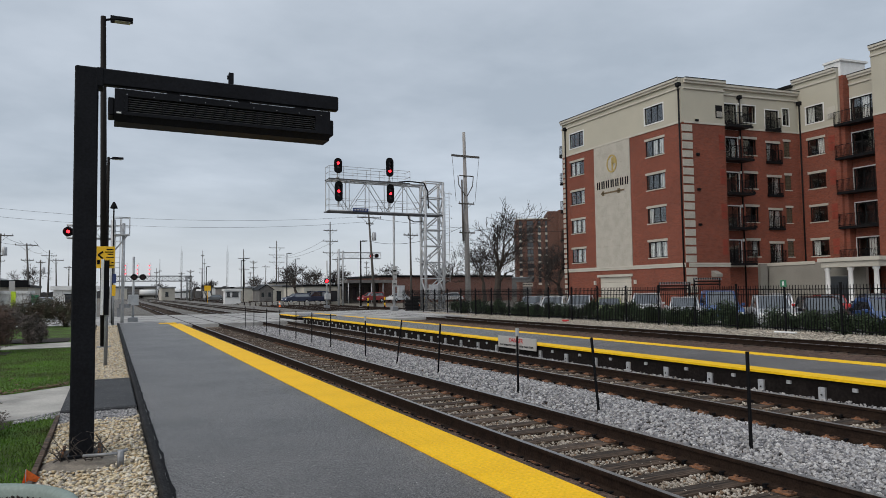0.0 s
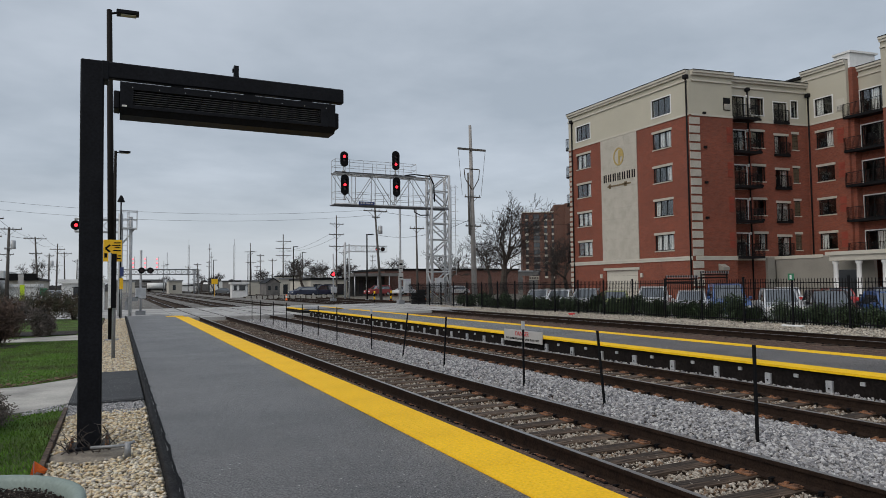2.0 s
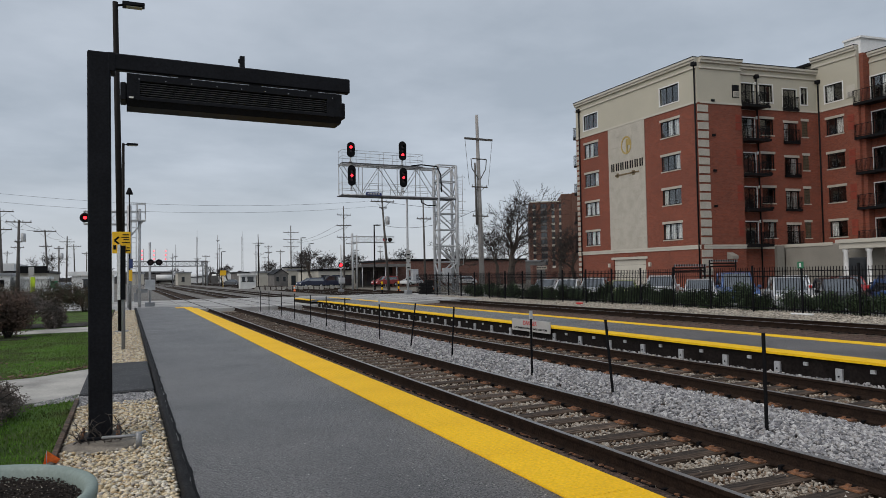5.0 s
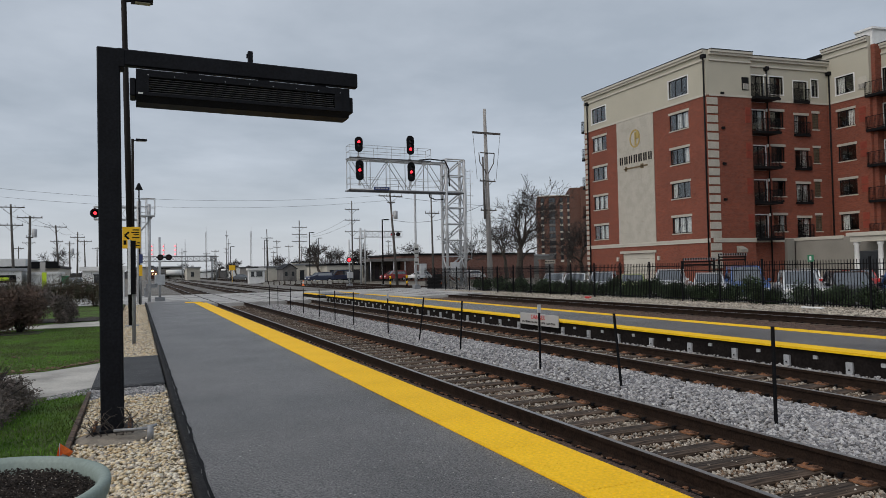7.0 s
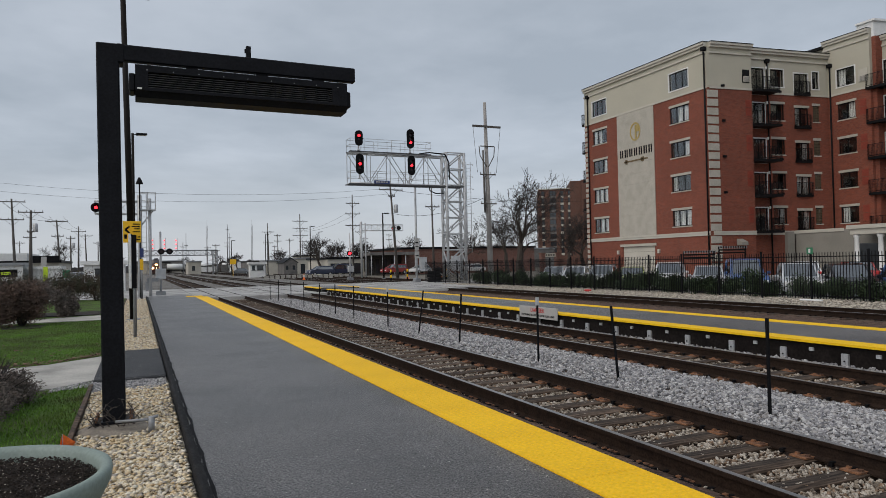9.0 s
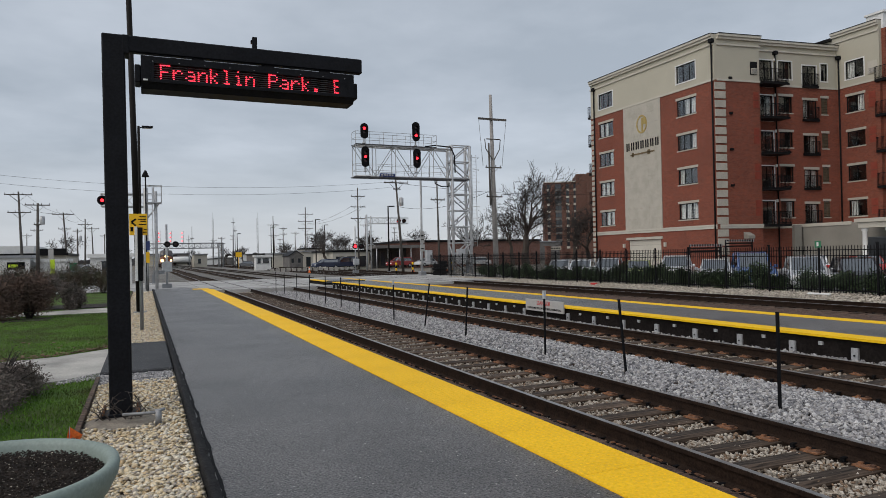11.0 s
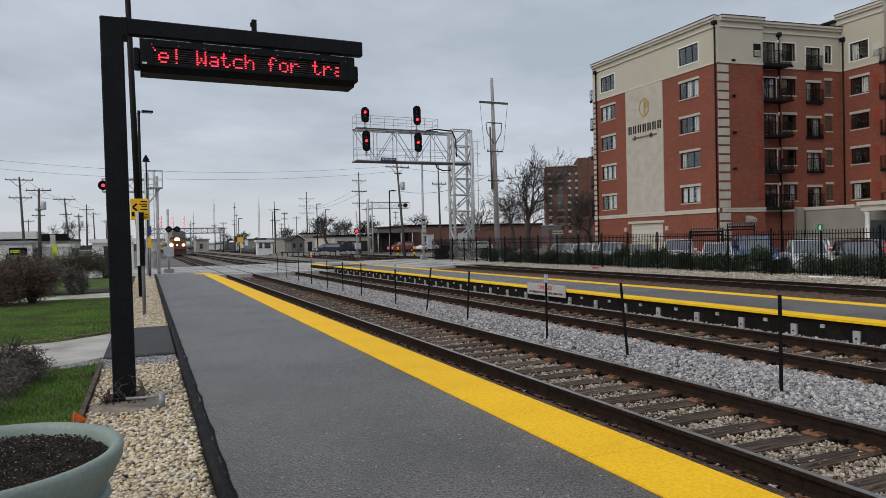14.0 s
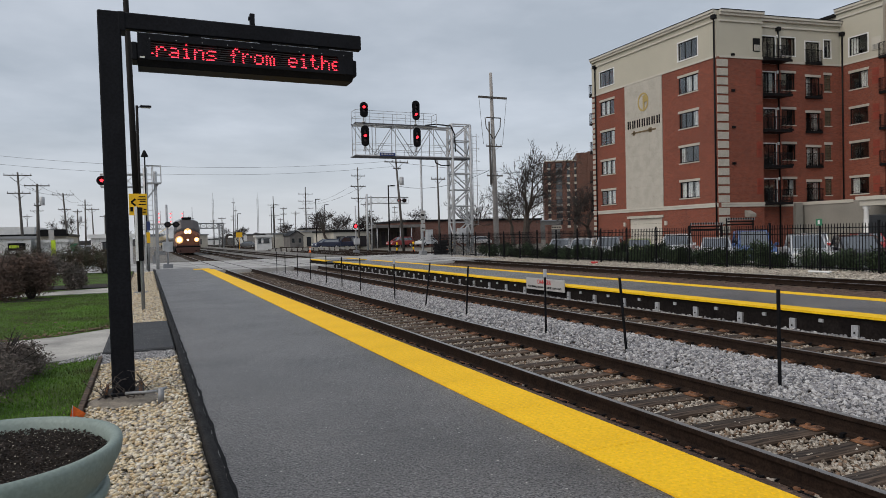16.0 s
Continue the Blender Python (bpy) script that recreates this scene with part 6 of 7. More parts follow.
for k in range(23):
    for j in range(1, 19):
        y = FY0 + k * 2.3 + j * 2.3 / 19
        if count < 300 and k >= 3:
            shared("picket", pk, fence, pose(19.0, y, 0)); count += 1
        else:
            box(bm, 18.99, 19.01, y - 0.01, y + 0.01, 0.04, 1.84)
o = part("picket_rest", bm, M["black_flat"], fence); o["kind"] = "stuff"
bm = B(); box(bm, 18.93, 18.95, 17.16, 17.42, 1.78, 2.04); plain("number_plate_sign", bm, M["green_roof"], "small green sign on the fence", "sign")
bm = B(); box(bm, 18.915, 18.925, 17.25, 17.33, 1.83, 1.99); plain("sign_bar", bm, M["white"], "white bar on the small green sign", "sign mark")


def leaves(bm_list, centre, size, n, leaf, rg, shell=0.55, droop=0.0):
    """Leaf slivers through an uneven clump; appends (verts, faces)."""
    vs, fs = bm_list
    for k in range(n):
        d = Vector((rg.gauss(0, 1), rg.gauss(0, 1), rg.gauss(0, 1))).normalized()
        r = (shell + (1 - shell) * rg.random()) * (0.8 + 0.45 * noise.noise(Vector(centre) * 3 + d * 2.2))
        p = Vector(centre) + Vector((d.x * size[0], d.y * size[1], d.z * size[2])) * r
        u = Vector((rg.gauss(0, 1), rg.gauss(0, 1), rg.gauss(0, 1) - droop)).normalized()
        w = u.orthogonal().normalized()
        s = leaf * rg.uniform(0.6, 1.3)
        i = len(vs)
        vs += [tuple(p), tuple(p + u * s * 0.5 + w * s * 0.28), tuple(p + u * s), tuple(p + u * s * 0.5 - w * s * 0.28)]
        fs.append((i, i + 1, i + 2, i + 3))


def shrub(name, label, at, size, n, leaf, material, seed, stems=8):
    rg = random.Random(seed)
    s = thing(name, label, "shrub", at, group=name)
    bm = B()
    for k in range(stems):
        a = rg.uniform(0, math.tau); r = rg.uniform(0.3, 0.85)
        tip = Vector((math.cos(a) * size[0] * r, math.sin(a) * size[1] * r, size[2] * rg.uniform(1.2, 1.9)))
        tube(bm, (tip.x * 0.1, tip.y * 0.1, 0), tip * 0.55 + Vector((0, 0, 0.05)), 0.014, 0.009, 5, False); tube(bm, tip * 0.55 + Vector((0, 0, 0.05)), tip, 0.009, 0.003, 4, False)
        for q in range(3):
            p = tip * rg.uniform(0.4, 0.9); t = p + Vector((rg.uniform(-0.25, 0.25) * size[0], rg.uniform(-0.25, 0.25) * size[1], rg.uniform(0.1, 0.35) * size[2]))
            tube(bm, p, t, 0.006, 0.002, 4, False)
    part("branchwork", bm, M["twig"], s)
    data = ([], [])
    for k in range(5):
        a = rg.uniform(0, math.tau)
        c = (math.cos(a) * size[0] * 0.45, math.sin(a) * size[1] * 0.45, size[2] * rg.uniform(0.45, 1.1)) if k else (0, 0, size[2] * 0.75)
        leaves(data, c, (size[0] * 0.7, size[1] * 0.7, size[2] * 0.8), n // 5, leaf, rg, 0.35)
    vs = [(x, y, max(z, 0.02)) for x, y, z in data[0]]
    me = bpy.data.meshes.new("foliage"); me.from_pydata(vs, [], data[1]); me.materials.append(M[material])
    o = new("foliage", me); o.parent = s
    return s


base_sh = [shrub("fence_shrub", "dark green evergreen shrub against the fence", (19.7, 6 + k * 1.3, -0.05), (0.55, 0.8, 0.58), 1500, 0.1, "leaf_dark", 60 + k) for k in range(4)]
rs = random.Random(9)
for k in range(46):
    y = 10.6 + k * 0.8 + rs.uniform(-0.3, 0.3)
    o = copy_thing(base_sh[k % 4], pose(19.75 + rs.uniform(-0.1, 0.2), y, -0.05, 0, 0, rs.uniform(0, 360)))
    o.scale = (rs.uniform(0.85, 1.2),) * 2 + (rs.uniform(0.85, 1.3),)
# shrubs by the lawn
shrub("lawn_shrub", "low grey-brown leafless shrub beside the path", (-6.72, 8.35, 0.16), (0.68, 0.9, 0.33), 40000, 0.026, "leaf_grey", 31, 24)
shrub("lawn_shrub", "low grey-brown leafless shrub beside the path", (-7.0, 6.7, 0.16), (0.75, 0.8, 0.33), 26000, 0.026, "leaf_grey", 32, 20)
for k, (x, y, sx, sz, m) in enumerate(((-8.2, 22.0, 0.66, 0.8, "leaf_brown"), (-9.1, 21.7, 0.8, 0.78, "leaf_brown"), (-8.5, 26.2, 0.8, 0.72, "leaf_grey"), (-7.42, 25.6, 0.42, 0.55, "leaf_grey"), (-10.2, 26.5, 1.3, 0.8, "leaf_brown"), (-12.2, 25.5, 1.4, 0.8, "leaf_brown"), (-8.8, 38.4, 1.2, 1.0, "leaf_hedge"), (-10.6, 38.6, 1.4, 1.0, "leaf_hedge"), (-7.1, 38.6, 1.1, 0.95, "leaf_hedge"), (-11.6, 33, 1.5, 0.85, "leaf_brown"), (-13.5, 31, 1.6, 0.9, "leaf_brown"))):
    shrub("hedge_shrub", "brown-leaved rounded shrub at the lawn's end" if m != "leaf_hedge" else "dark green rounded shrub at the lawn's end", (x, y, 0.16), (sx * 1.1, sx, sz * 1.05), 9000, 0.065, m, 40 + k, 26)
bm = B(); box(bm, -16, -6.4, 25.9, 28.2, 0.16, 0.19); box(bm, -11, -7.6, 20.9, 22.1, 0.16, 0.185); plain("mulch_bed", bm, M["soil"], "dark mulch bed under the shrubs", "mulch bed", kind="structure")


def car(x, y, turn, paint, long=4.5, high=1.48, label="parked car behind the fence", z=-0.04):
    c = thing("car", label, "car", (x, y, z), turn, group="parked cars")
    h, L = high, long / 2
    suv = high > 1.6
    side = [(-L, 0.32), (-L + 0.05, 0.75), (-L + 0.25, 0.9), (L * 0.38, 0.98), (L - 0.1, 0.82), (L, 0.6), (L, 0.3)] if not suv else [(-L, 0.35), (-L + 0.02, 0.95), (-L + 0.1, 1.05), (L * 0.42, 1.1), (L - 0.1, 0.95), (L, 0.65), (L, 0.35)]
    bm = B(); prism(bm, side, -0.88, 0.88, "y"); part("body", bm, paint, c, "", 0.05)
    belt = 0.9 if not suv else 1.05
    roof = [(-L + (0.55 if not suv else 0.12), belt), (-L + (1.1 if not suv else 0.4), h - 0.04), (-L * 0.3, h), (L * 0.12, h - 0.05), (L * 0.5, belt)]
    bm = B(); prism(bm, roof, -0.74, 0.74, "y")
    for v in bm.verts:
        if v.co.z > belt + 0.1: v.co.y *= 0.86
    part("glasshouse", bm, M["car_glass"], c, "dark car windows", 0.03)
    bm = B(); r = [(a * 0.96, b + 0.012) for a, b in roof[1:4]]; prism(bm, r + [(r[2][0], r[2][1] - 0.13), (r[0][0], r[0][1] - 0.13)], -0.68, 0.68, "y"); part("roof", bm, paint, c, "", 0.015)
    for px in (roof[0], roof[-1]):
        for s in (-1, 1):
            bm = B(); q = roof[1] if px is roof[0] else roof[3]
            tube(bm, (px[0], s * 0.74, px[1]), (q[0], s * 0.64, q[1]), 0.06, sides=5); part("pillar", bm, paint, c)
    for wx in (-L + 0.85, L - 0.85):
        for s in (-1, 1):
            w = new("wheel"); w.parent = c
            bm = B(); tube(bm, (wx, s * 0.7, 0.32), (wx, s * 0.9, 0.32), 0.32, sides=18); part("tyre", bm, M["tyre"], w)
            bm = B(); tube(bm, (wx, s * 0.895, 0.32), (wx, s * 0.91, 0.32), 0.19, sides=12); part("rim", bm, M["galv"], w)
    for s in (-1, 1):
        bm = B(); box(bm, L - 0.16, L + 0.01, s * 0.62 - 0.18, s * 0.62 + 0.18, 0.6, 0.76); part("headlight", bm, M["white"], c, "", 0.02)
        bm = B(); box(bm, -L - 0.01, -L + 0.12, s * 0.68 - 0.12, s * 0.68 + 0.12, 0.68, 0.85); part("tail_light", bm, M["red_ink"], c, "", 0.02)
        bm = B(); box(bm, L * 0.36, L * 0.5, s * 0.98 - 0.08, s * 0.98 + 0.08, belt, belt + 0.14); part("mirror", bm, paint, c, "", 0.02)
    return c


PAINT = {k: car_paint(k, v) for k, v in dict(white_car=(0.76, 0.77, 0.78), silver_car=(0.5, 0.52, 0.54), blue_car=(0.05, 0.11, 0.28), red_car=(0.3, 0.03, 0.03), black_car=(0.015, 0.015, 0.018), grey_car=(0.16, 0.17, 0.18), green_car=(0.25, 0.3, 0.08), navy_car=(0.03, 0.04, 0.08)).items()}
rows_c = (("silver_car", 41.8, 1.5), ("white_car", 39.0, 1.5), ("silver_car", 36.2, 1.6), ("green_car", 33.2, 1.45), ("white_car", 29.6, 1.72), ("silver_car", 27.1, 1.5), ("blue_car", 24.4, 1.85), ("silver_car", 21.5, 1.62), ("black_car", 18.8, 1.55), ("blue_car", 16.1, 1.5), ("white_car", 13.4, 1.7), ("grey_car", 10.7, 1.5))
for nme, y, h in rows_c:
    car(23.6 + rs.uniform(-0.3, 0.3), y, 226 + rs.uniform(-3, 3), PAINT[nme], 4.5, h - 0.03, nme.split("_")[0] + " car parked facing the iron fence", -0.195)
for nme, y, h in (("red_car", 27.5, 1.45), ("navy_car", 24.5, 1.5), ("red_car", 21.5, 1.45), ("black_car", 18.2, 1.45), ("silver_car", 15.3, 1.5), ("white_car", 30.8, 1.5), ("black_car", 36, 1.6), ("white_car", 12.0, 1.5)):
    car(36.5 + rs.uniform(-0.4, 0.4), y, 45 + rs.uniform(-3, 3), PAINT[nme], 4.5, h, nme.split("_")[0] + " car in the second parking row", -0.195)
car(22.6, 110, 195, PAINT["navy_car"], 4.6, 1.65, "dark blue car waiting beyond the level crossing")
car(26.3, 112, 190, PAINT["navy_car"], 5.2, 1.95, "dark blue van waiting beyond the level crossing")
car(46, 100, 180, PAINT["white_car"], 4.6, 1.5, "white car by the low brick building")
# litter on the verge
bm = B(); box(bm, 18.25, 18.45, 16.4, 17.3, -0.03, 0.05); plain("white_sack", bm, M["white"], "crumpled white plastic sheet beside the fence", "litter", bevel=0.03)
bm = B(); box(bm, 17.9, 18.1, 30.2, 30.6, -0.05, 0.06); plain("red_litter", bm, M["red_ink"], "faded red litter on the gravel", "litter", bevel=0.02)
# orange marker flag by the planter
fl = thing("marker_flag", "small orange survey flag on a wire", "flag", (-5.74, 6.0, 0.14))
bm = B(); tube(bm, (0, 0, 0), (0.0, 0, 0.2), 0.003, sides=5); part("wire_stem", bm, M["grey"], fl)
bm = B(); vs = [bm.verts.new(p) for p in ((0, 0, 0.2), (0.1, 0.03, 0.11), (0.07, 0.05, 0.07), (0.02, 0.02, 0.1), (-0.03, 0, 0.07))]; bm.faces.new(vs); bmesh.ops.solidify(bm, geom=bm.faces[:], thickness=0.002); part("flag", bm, M["orange"], fl)

# ---- bare trees and background ----


def bare_tree(x, y, h, seed, spread=0.42, label="bare winter tree with fine twigs", deep=6):
    rg = random.Random(seed)
    t = thing("tree", label, "tree", (x, y, -0.1), group="trees")
    vs, fs = [], []
    limbs, twigs = ([], []), ([], [])

    def seg(store, a, b, r0, r1, sides):
        d = (b - a).normalized(); u = d.orthogonal().normalized(); w = d.cross(u); i = len(store[0])
        for p, r in ((a, max(r0, 0.021)), (b, max(r1, 0.019))):
            for k in range(sides):
                store[0].append(tuple(p + (u * math.cos(k * math.tau / sides) + w * math.sin(k * math.tau / sides)) * r))
        for k in range(sides):
            store[1].append((i + k, i + (k + 1) % sides, i + sides + (k + 1) % sides, i + sides + k))

    def grow(p, d, length, r, depth):
        n = 3
        for k in range(n):
            d2 = (d + Vector((rg.gauss(0, 0.13), rg.gauss(0, 0.13), rg.gauss(0.03, 0.08)))).normalized()
            q = p + d2 * length / n
            r2 = r * 0.86
            seg(limbs if depth < 3 else twigs, p, q, r, r2, 7 if depth < 2 else (5 if depth < 3 else 3))
            p, d, r = q, d2, r2
            if depth >= 1 and depth < deep and rg.random() < 0.6:
                s = d.orthogonal().normalized(); s.rotate(Matrix.Rotation(rg.uniform(0, math.tau), 3, d))
                grow(p, (d * 0.75 + s * rg.uniform(0.5, 0.9) + Vector((0, 0, 0.15))).normalized(), length * rg.uniform(0.5, 0.7), r * 0.55, depth + 1 if depth < 4 else deep)
        if depth < deep:
            for k in range(3 if depth == 0 else 2):
                s = d.orthogonal().normalized(); s.rotate(Matrix.Rotation(rg.uniform(0, math.tau), 3, d))
                grow(p, (d + s * rg.uniform(spread, spread * 2.2)).normalized(), length * rg.uniform(0.68, 0.85), r * 0.68, depth + 1)

    grow(Vector((0, 0, 0)), Vector((0, 0, 1)), h * 0.24, h * 0.032, 0)
    for name, (v, f), m in (("trunk", limbs, "bark"), ("crown", twigs, "twig")):
        me = bpy.data.meshes.new(name); me.from_pydata(v, [], f); me.materials.append(M[m]); o = new(name, me); o.parent = t
    return t


t1 = bare_tree(40.4, 75, 17.5, 14, 0.46, "large spreading bare tree beyond the car park")
t1.matrix_basis = pose(40.4, 75, -0.1, 0, 0, 180)
bare_tree(48.5, 72, 11.0, 5, 0.5)
bare_tree(35.5, 82, 10.0, 8, 0.45, deep=5)
t2 = bare_tree(27.6, 130, 10.8, 12, 0.5, deep=5)
for k, (x, y) in enumerate(((24, 150), (36, 150), (41, 145), (46, 165), (52, 150), (30, 178), (58, 170), (-20, 165), (-24, 190), (-12, 200), (44, 120))):
    o = copy_thing(t2, pose(x, y, -0.1, 0, 0, k * 67)); o.scale = (0.75 + 0.12 * (k % 4),) * 3
for k, (x, y) in enumerate(((50, 95), (56, 100), (62, 95))):
    o = copy_thing(t1, pose(x, y, -0.1, 0, 0, k * 97 + 30)); o.scale = (0.75,) * 3


def low_building(name, label, x0, x1, y0, y1, h, material, wins=(), roof="lot", wz=(1.0, 2.2), category="building"):
    b = thing(name, label, category)
    bm = B(); box(bm, x0, x1, y0, y1, -0.3, h); part("wall", bm, M[material], b)
    bm = B(); box(bm, x0 - 0.25, x1 + 0.25, y0 - 0.25, y1 + 0.25, h, h + 0.35); part("roof_edge", bm, M[roof], b)
    for u0, u1 in wins:
        w = new("window"); w.parent = b
        bm = B(); box(bm, u0, u1, y0 - 0.06, y0 - 0.01, *wz); part("pane", bm, M["pane"], w)
        bm = B(); box(bm, u0 - 0.08, u1 + 0.08, y0 - 0.09, y0 - 0.0, wz[0] - 0.08, wz[0]); part("sill", bm, M["frame"], w)
        bm = B(); box(bm, u0 - 0.08, u1 + 0.08, y0 - 0.09, y0, wz[1], wz[1] + 0.08); part("head", bm, M["frame"], w)
    return b


low_building("brick_store", "long low dark brick building beyond the crossing", 38, 66, 112, 130, 4.3, "brickp", [(42, 43), (47, 48.2)], "frame")
low_building("shop", "low tan shop with dark windows beyond the crossing", 24.7, 31.2, 113, 128, 2.75, "trim", [(25.2, 26.6), (27.2, 28.6), (29.2, 30.6)], "frame", (0.2, 1.9))
cp = thing("shop_canopy", "pale flat canopy on posts before a dark shop front", "canopy")
bm = B(); box(bm, 31.0, 39.5, 108.5, 112.4, 3.25, 3.75); part("fascia", bm, M["far_wall"], cp, "grey fascia")
bm = B(); box(bm, 31.4, 38.2, 112.4, 112.7, -0.2, 3.25); part("shop_front", bm, M["room"], cp, "dark shop front")
for x in (31.2, 33.3, 35.4, 37.5, 39.3):
    bm = B(); tube(bm, (x, 108.7, -0.3), (x, 108.7, 3.25), 0.09, sides=8); part("post", bm, M["galv"], cp)
for x in (32, 33.2, 34.6, 36.2):
    bm = B(); box(bm, x, x + 0.7, 112.3, 112.4, 0.2, 2.6); part("pane", bm, M["pane"], cp)
low_building("shed", "tan metal shed behind the white trailer", 20.7, 24.2, 150, 158, 2.8, "trim", [], "grey")
low_building("shed", "tan shed with a dark door beyond the yard", 27.5, 30.4, 150, 158, 3.2, "trim", [(28.2, 29.2)], "grey", (0.0, 2.0))
wh = thing("house", "small grey gabled house beyond the yard", "house")
bm = B(); prism(bm, [(22.5, -0.3), (25.3, -0.3), (25.3, 2.4), (23.9, 3.3), (22.5, 2.4)], 140, 147); part("wall", bm, M["far_wall"], wh)
bm = B(); prism(bm, [(22.3, 2.3), (23.9, 3.35), (25.5, 2.3), (25.5, 2.42), (23.9, 3.5), (22.3, 2.42)], 139.8, 147.2); part("roof", bm, M["frame"], wh, "dark roof")
for x in (22.9, 24.3):
    bm = B(); box(bm, x, x + 0.5, 139.93, 140, 0.9, 1.8); part("window", bm, M["pane"], wh)
copy_thing(t2, pose(24.6, 116, -0.2, 0, 0, 20)).scale = (1.0,) * 3
copy_thing(t2, pose(27.9, 122, -0.2, 0, 0, 140)).scale = (0.85,) * 3
copy_thing(t2, pose(32.5, 135, -0.2, 0, 0, 250)).scale = (0.95,) * 3
low_building("shop", "long low tan shop with dark flat roof", -40, -15.6, 112, 130, 2.95, "trim", [(-38, -33), (-30, -27)], "frame")
bm = B(); box(bm, -19.2, -15.6, 111.4, 111.75, 2.95, 3.95); plain("dark_fascia", bm, M["frame"], "dark fascia along the shop roof", "fascia")
low_building("white_shed", "white sided shed behind the shrubs", -34, -17.95, 95, 101, 2.5, "white", [], "grey")
low_building("white_shed", "white sided shed behind the shrubs", -17.3, -14.1, 95.5, 101, 2.0, "white", [], "white")
bm = B(); box(bm, -40, -19.85, 113, 128, 2.95, 4.4); plain("upper_storey", bm, M["white"], "pale upper block over the tan shop", "building")
bm = B(); box(bm, -13.25, -12.5, 90, 90.1, 0.9, 1.8); box(bm, -13.0, -12.9, 90.1, 90.2, -0.3, 1.8); plain("green_board", bm, M["green_roof"], "green board on a post behind the hedge", "sign")
low_building("cabinet", "grey railway equipment house with louvre", -9.5, -6.2, 66, 69, 2.2, "white", [(-8.6, -7.4)], "white", (1.1, 1.8))
low_building("site_trailer", "white site trailer with dark window", 12.4, 15.0, 118, 119.8, 2.15, "white", [(12.7, 13.2), (13.6, 14.6)], "white", (1.15, 1.85))
low_building("shed", "tan shed beside the yard", 8.0, 11.5, 205, 215, 3.4, "trim", [(9, 9.8)], "grey")
low_building("shed", "low brown warehouse far along the tracks", 30, 62, 225, 260, 3.4, "far_wall", [(34, 36), (40, 43)], "frame")
low_building("warehouse", "long dull warehouse far along the tracks", -6, 14, 330, 360, 5, "far_wall", [], "grey")
low_building("warehouse", "long dull warehouse behind the poles", 64, 110, 170, 200, 5.2, "far_wall", [], "grey")
low_building("warehouse", "long dull warehouse behind the shops", -110, -42, 150, 180, 5.0, "far_wall", [], "grey")
low_building("house", "small dull tan house beyond the waiting cars", 31, 36, 166, 172, 4.0, "trim", [(27, 28.5), (30, 31.5)], "frame", (1.2, 2.6))
# brown apartment block far behind the trees
ab = thing("apartment_block", "brown brick apartment block far behind the trees", "apartment block", (135, 217.8, -0.5), -31)
ab.scale = (1.45, 1.45, 1.45)
M["spandrel"] = mat("grey_spandrel", (0.16, 0.15, 0.14), 0.8, vary=0.15, bump=0)
for x0, x1, y, h in ((0, 8.4, 0, 20.2), (8.4, 11.2, -0.8, 22.2), (11.2, 40, -1.6, 22.4)):
    bm = B(); box(bm, x0, x1, y, y + 16, -0.2, h); part("wall", bm, M["brick2"], ab)
for x0, x1 in ((0.0, 0.8), (1.75, 2.9), (4.7, 5.75), (6.7, 7.7)):
    bm = B(); box(bm, x0, x1, -0.3, -0.0, -0.2, 20.3); part("pilaster", bm, M["brick2"], ab, "brown brick pilaster")
for x0, x1, pale in ((0.85, 1.7, True), (2.97, 4.66, False), (5.8, 6.66, True), (7.76, 8.36, True)):
    for k in range(9):
        z = 18.6 - k * 1.9
        w = new("window"); w.parent = ab
        bm = B(); box(bm, x0 + 0.08, x1 - 0.08, -0.1, -0.04, z, z + 1.15); part("pane", bm, M["pane"], w)
        bm = B(); box(bm, x0, x1, -0.16, -0.01, z - 0.62, z - 0.06); part("spandrel", bm, M["trim"] if pale else M["spandrel"], w, "pale spandrel" if pale else "grey balcony front")
        bm = B(); box(bm, (x0 + x1) / 2 - 0.03, (x0 + x1) / 2 + 0.03, -0.13, -0.1, z, z + 1.15); part("mullion", bm, M["frame"], w)
bm = B(); box(bm, -0.1, 8.4, -0.4, 0.1, 20.2, 20.45); part("parapet", bm, M["trim"], ab, "pale roof edge")
gs = thing("entrance_sign", "white sign board between two brick pillars under the trees", "sign")
for x in (36.75, 38.75):
    bm = B(); box(bm, x - 0.25, x + 0.25, 63.75, 64.25, -0.3, 2.5); box(bm, x - 0.3, x + 0.3, 63.7, 64.3, 2.5, 2.62); part("pillar", bm, M["brickp"], gs, "brick pillar")
bm = B(); box(bm, 37.0, 38.5, 63.9, 64.0, 2.15, 2.55); part("board", bm, M["trim"], gs, "pale board")
for k in range(4):
    bm = B(); box(bm, 37.15 + k * 0.33, 37.36 + k * 0.33, 63.88, 63.9, 2.28, 2.42); part("dark_bar", bm, M["frame"], gs)
# far woods and hills along the horizon
rg = np.random.RandomState(21)
vs, fs = [], []
for x in np.arange(-700, 900, 1.6):
    h = 3.5 + 2.5 * noise.noise((x * 0.02, 3, 0)) + rg.uniform(-1, 1.2) + (2.5 if 40 < x < 700 else 0); i = len(vs); w = rg.uniform(1.6, 3.4); y = 430 + rg.uniform(-25, 25)
    pts = [(-w, 0), (w, 0), (w * 1.1, h * 0.5), (w * 0.5, h * 0.92), (0, h), (-w * 0.6, h * 0.85), (-w, h * 0.5)]
    vs += [(x + a, y, b - 0.3) for a, b in pts] + [(x + a, y + 2, b - 0.3) for a, b in pts]
    fs += [tuple(range(i, i + 7)), tuple(range(i + 13, i + 6, -1))] + [(i + q, i + 7 + q, i + 7 + (q + 1) % 7, i + (q + 1) % 7) for q in range(7)]
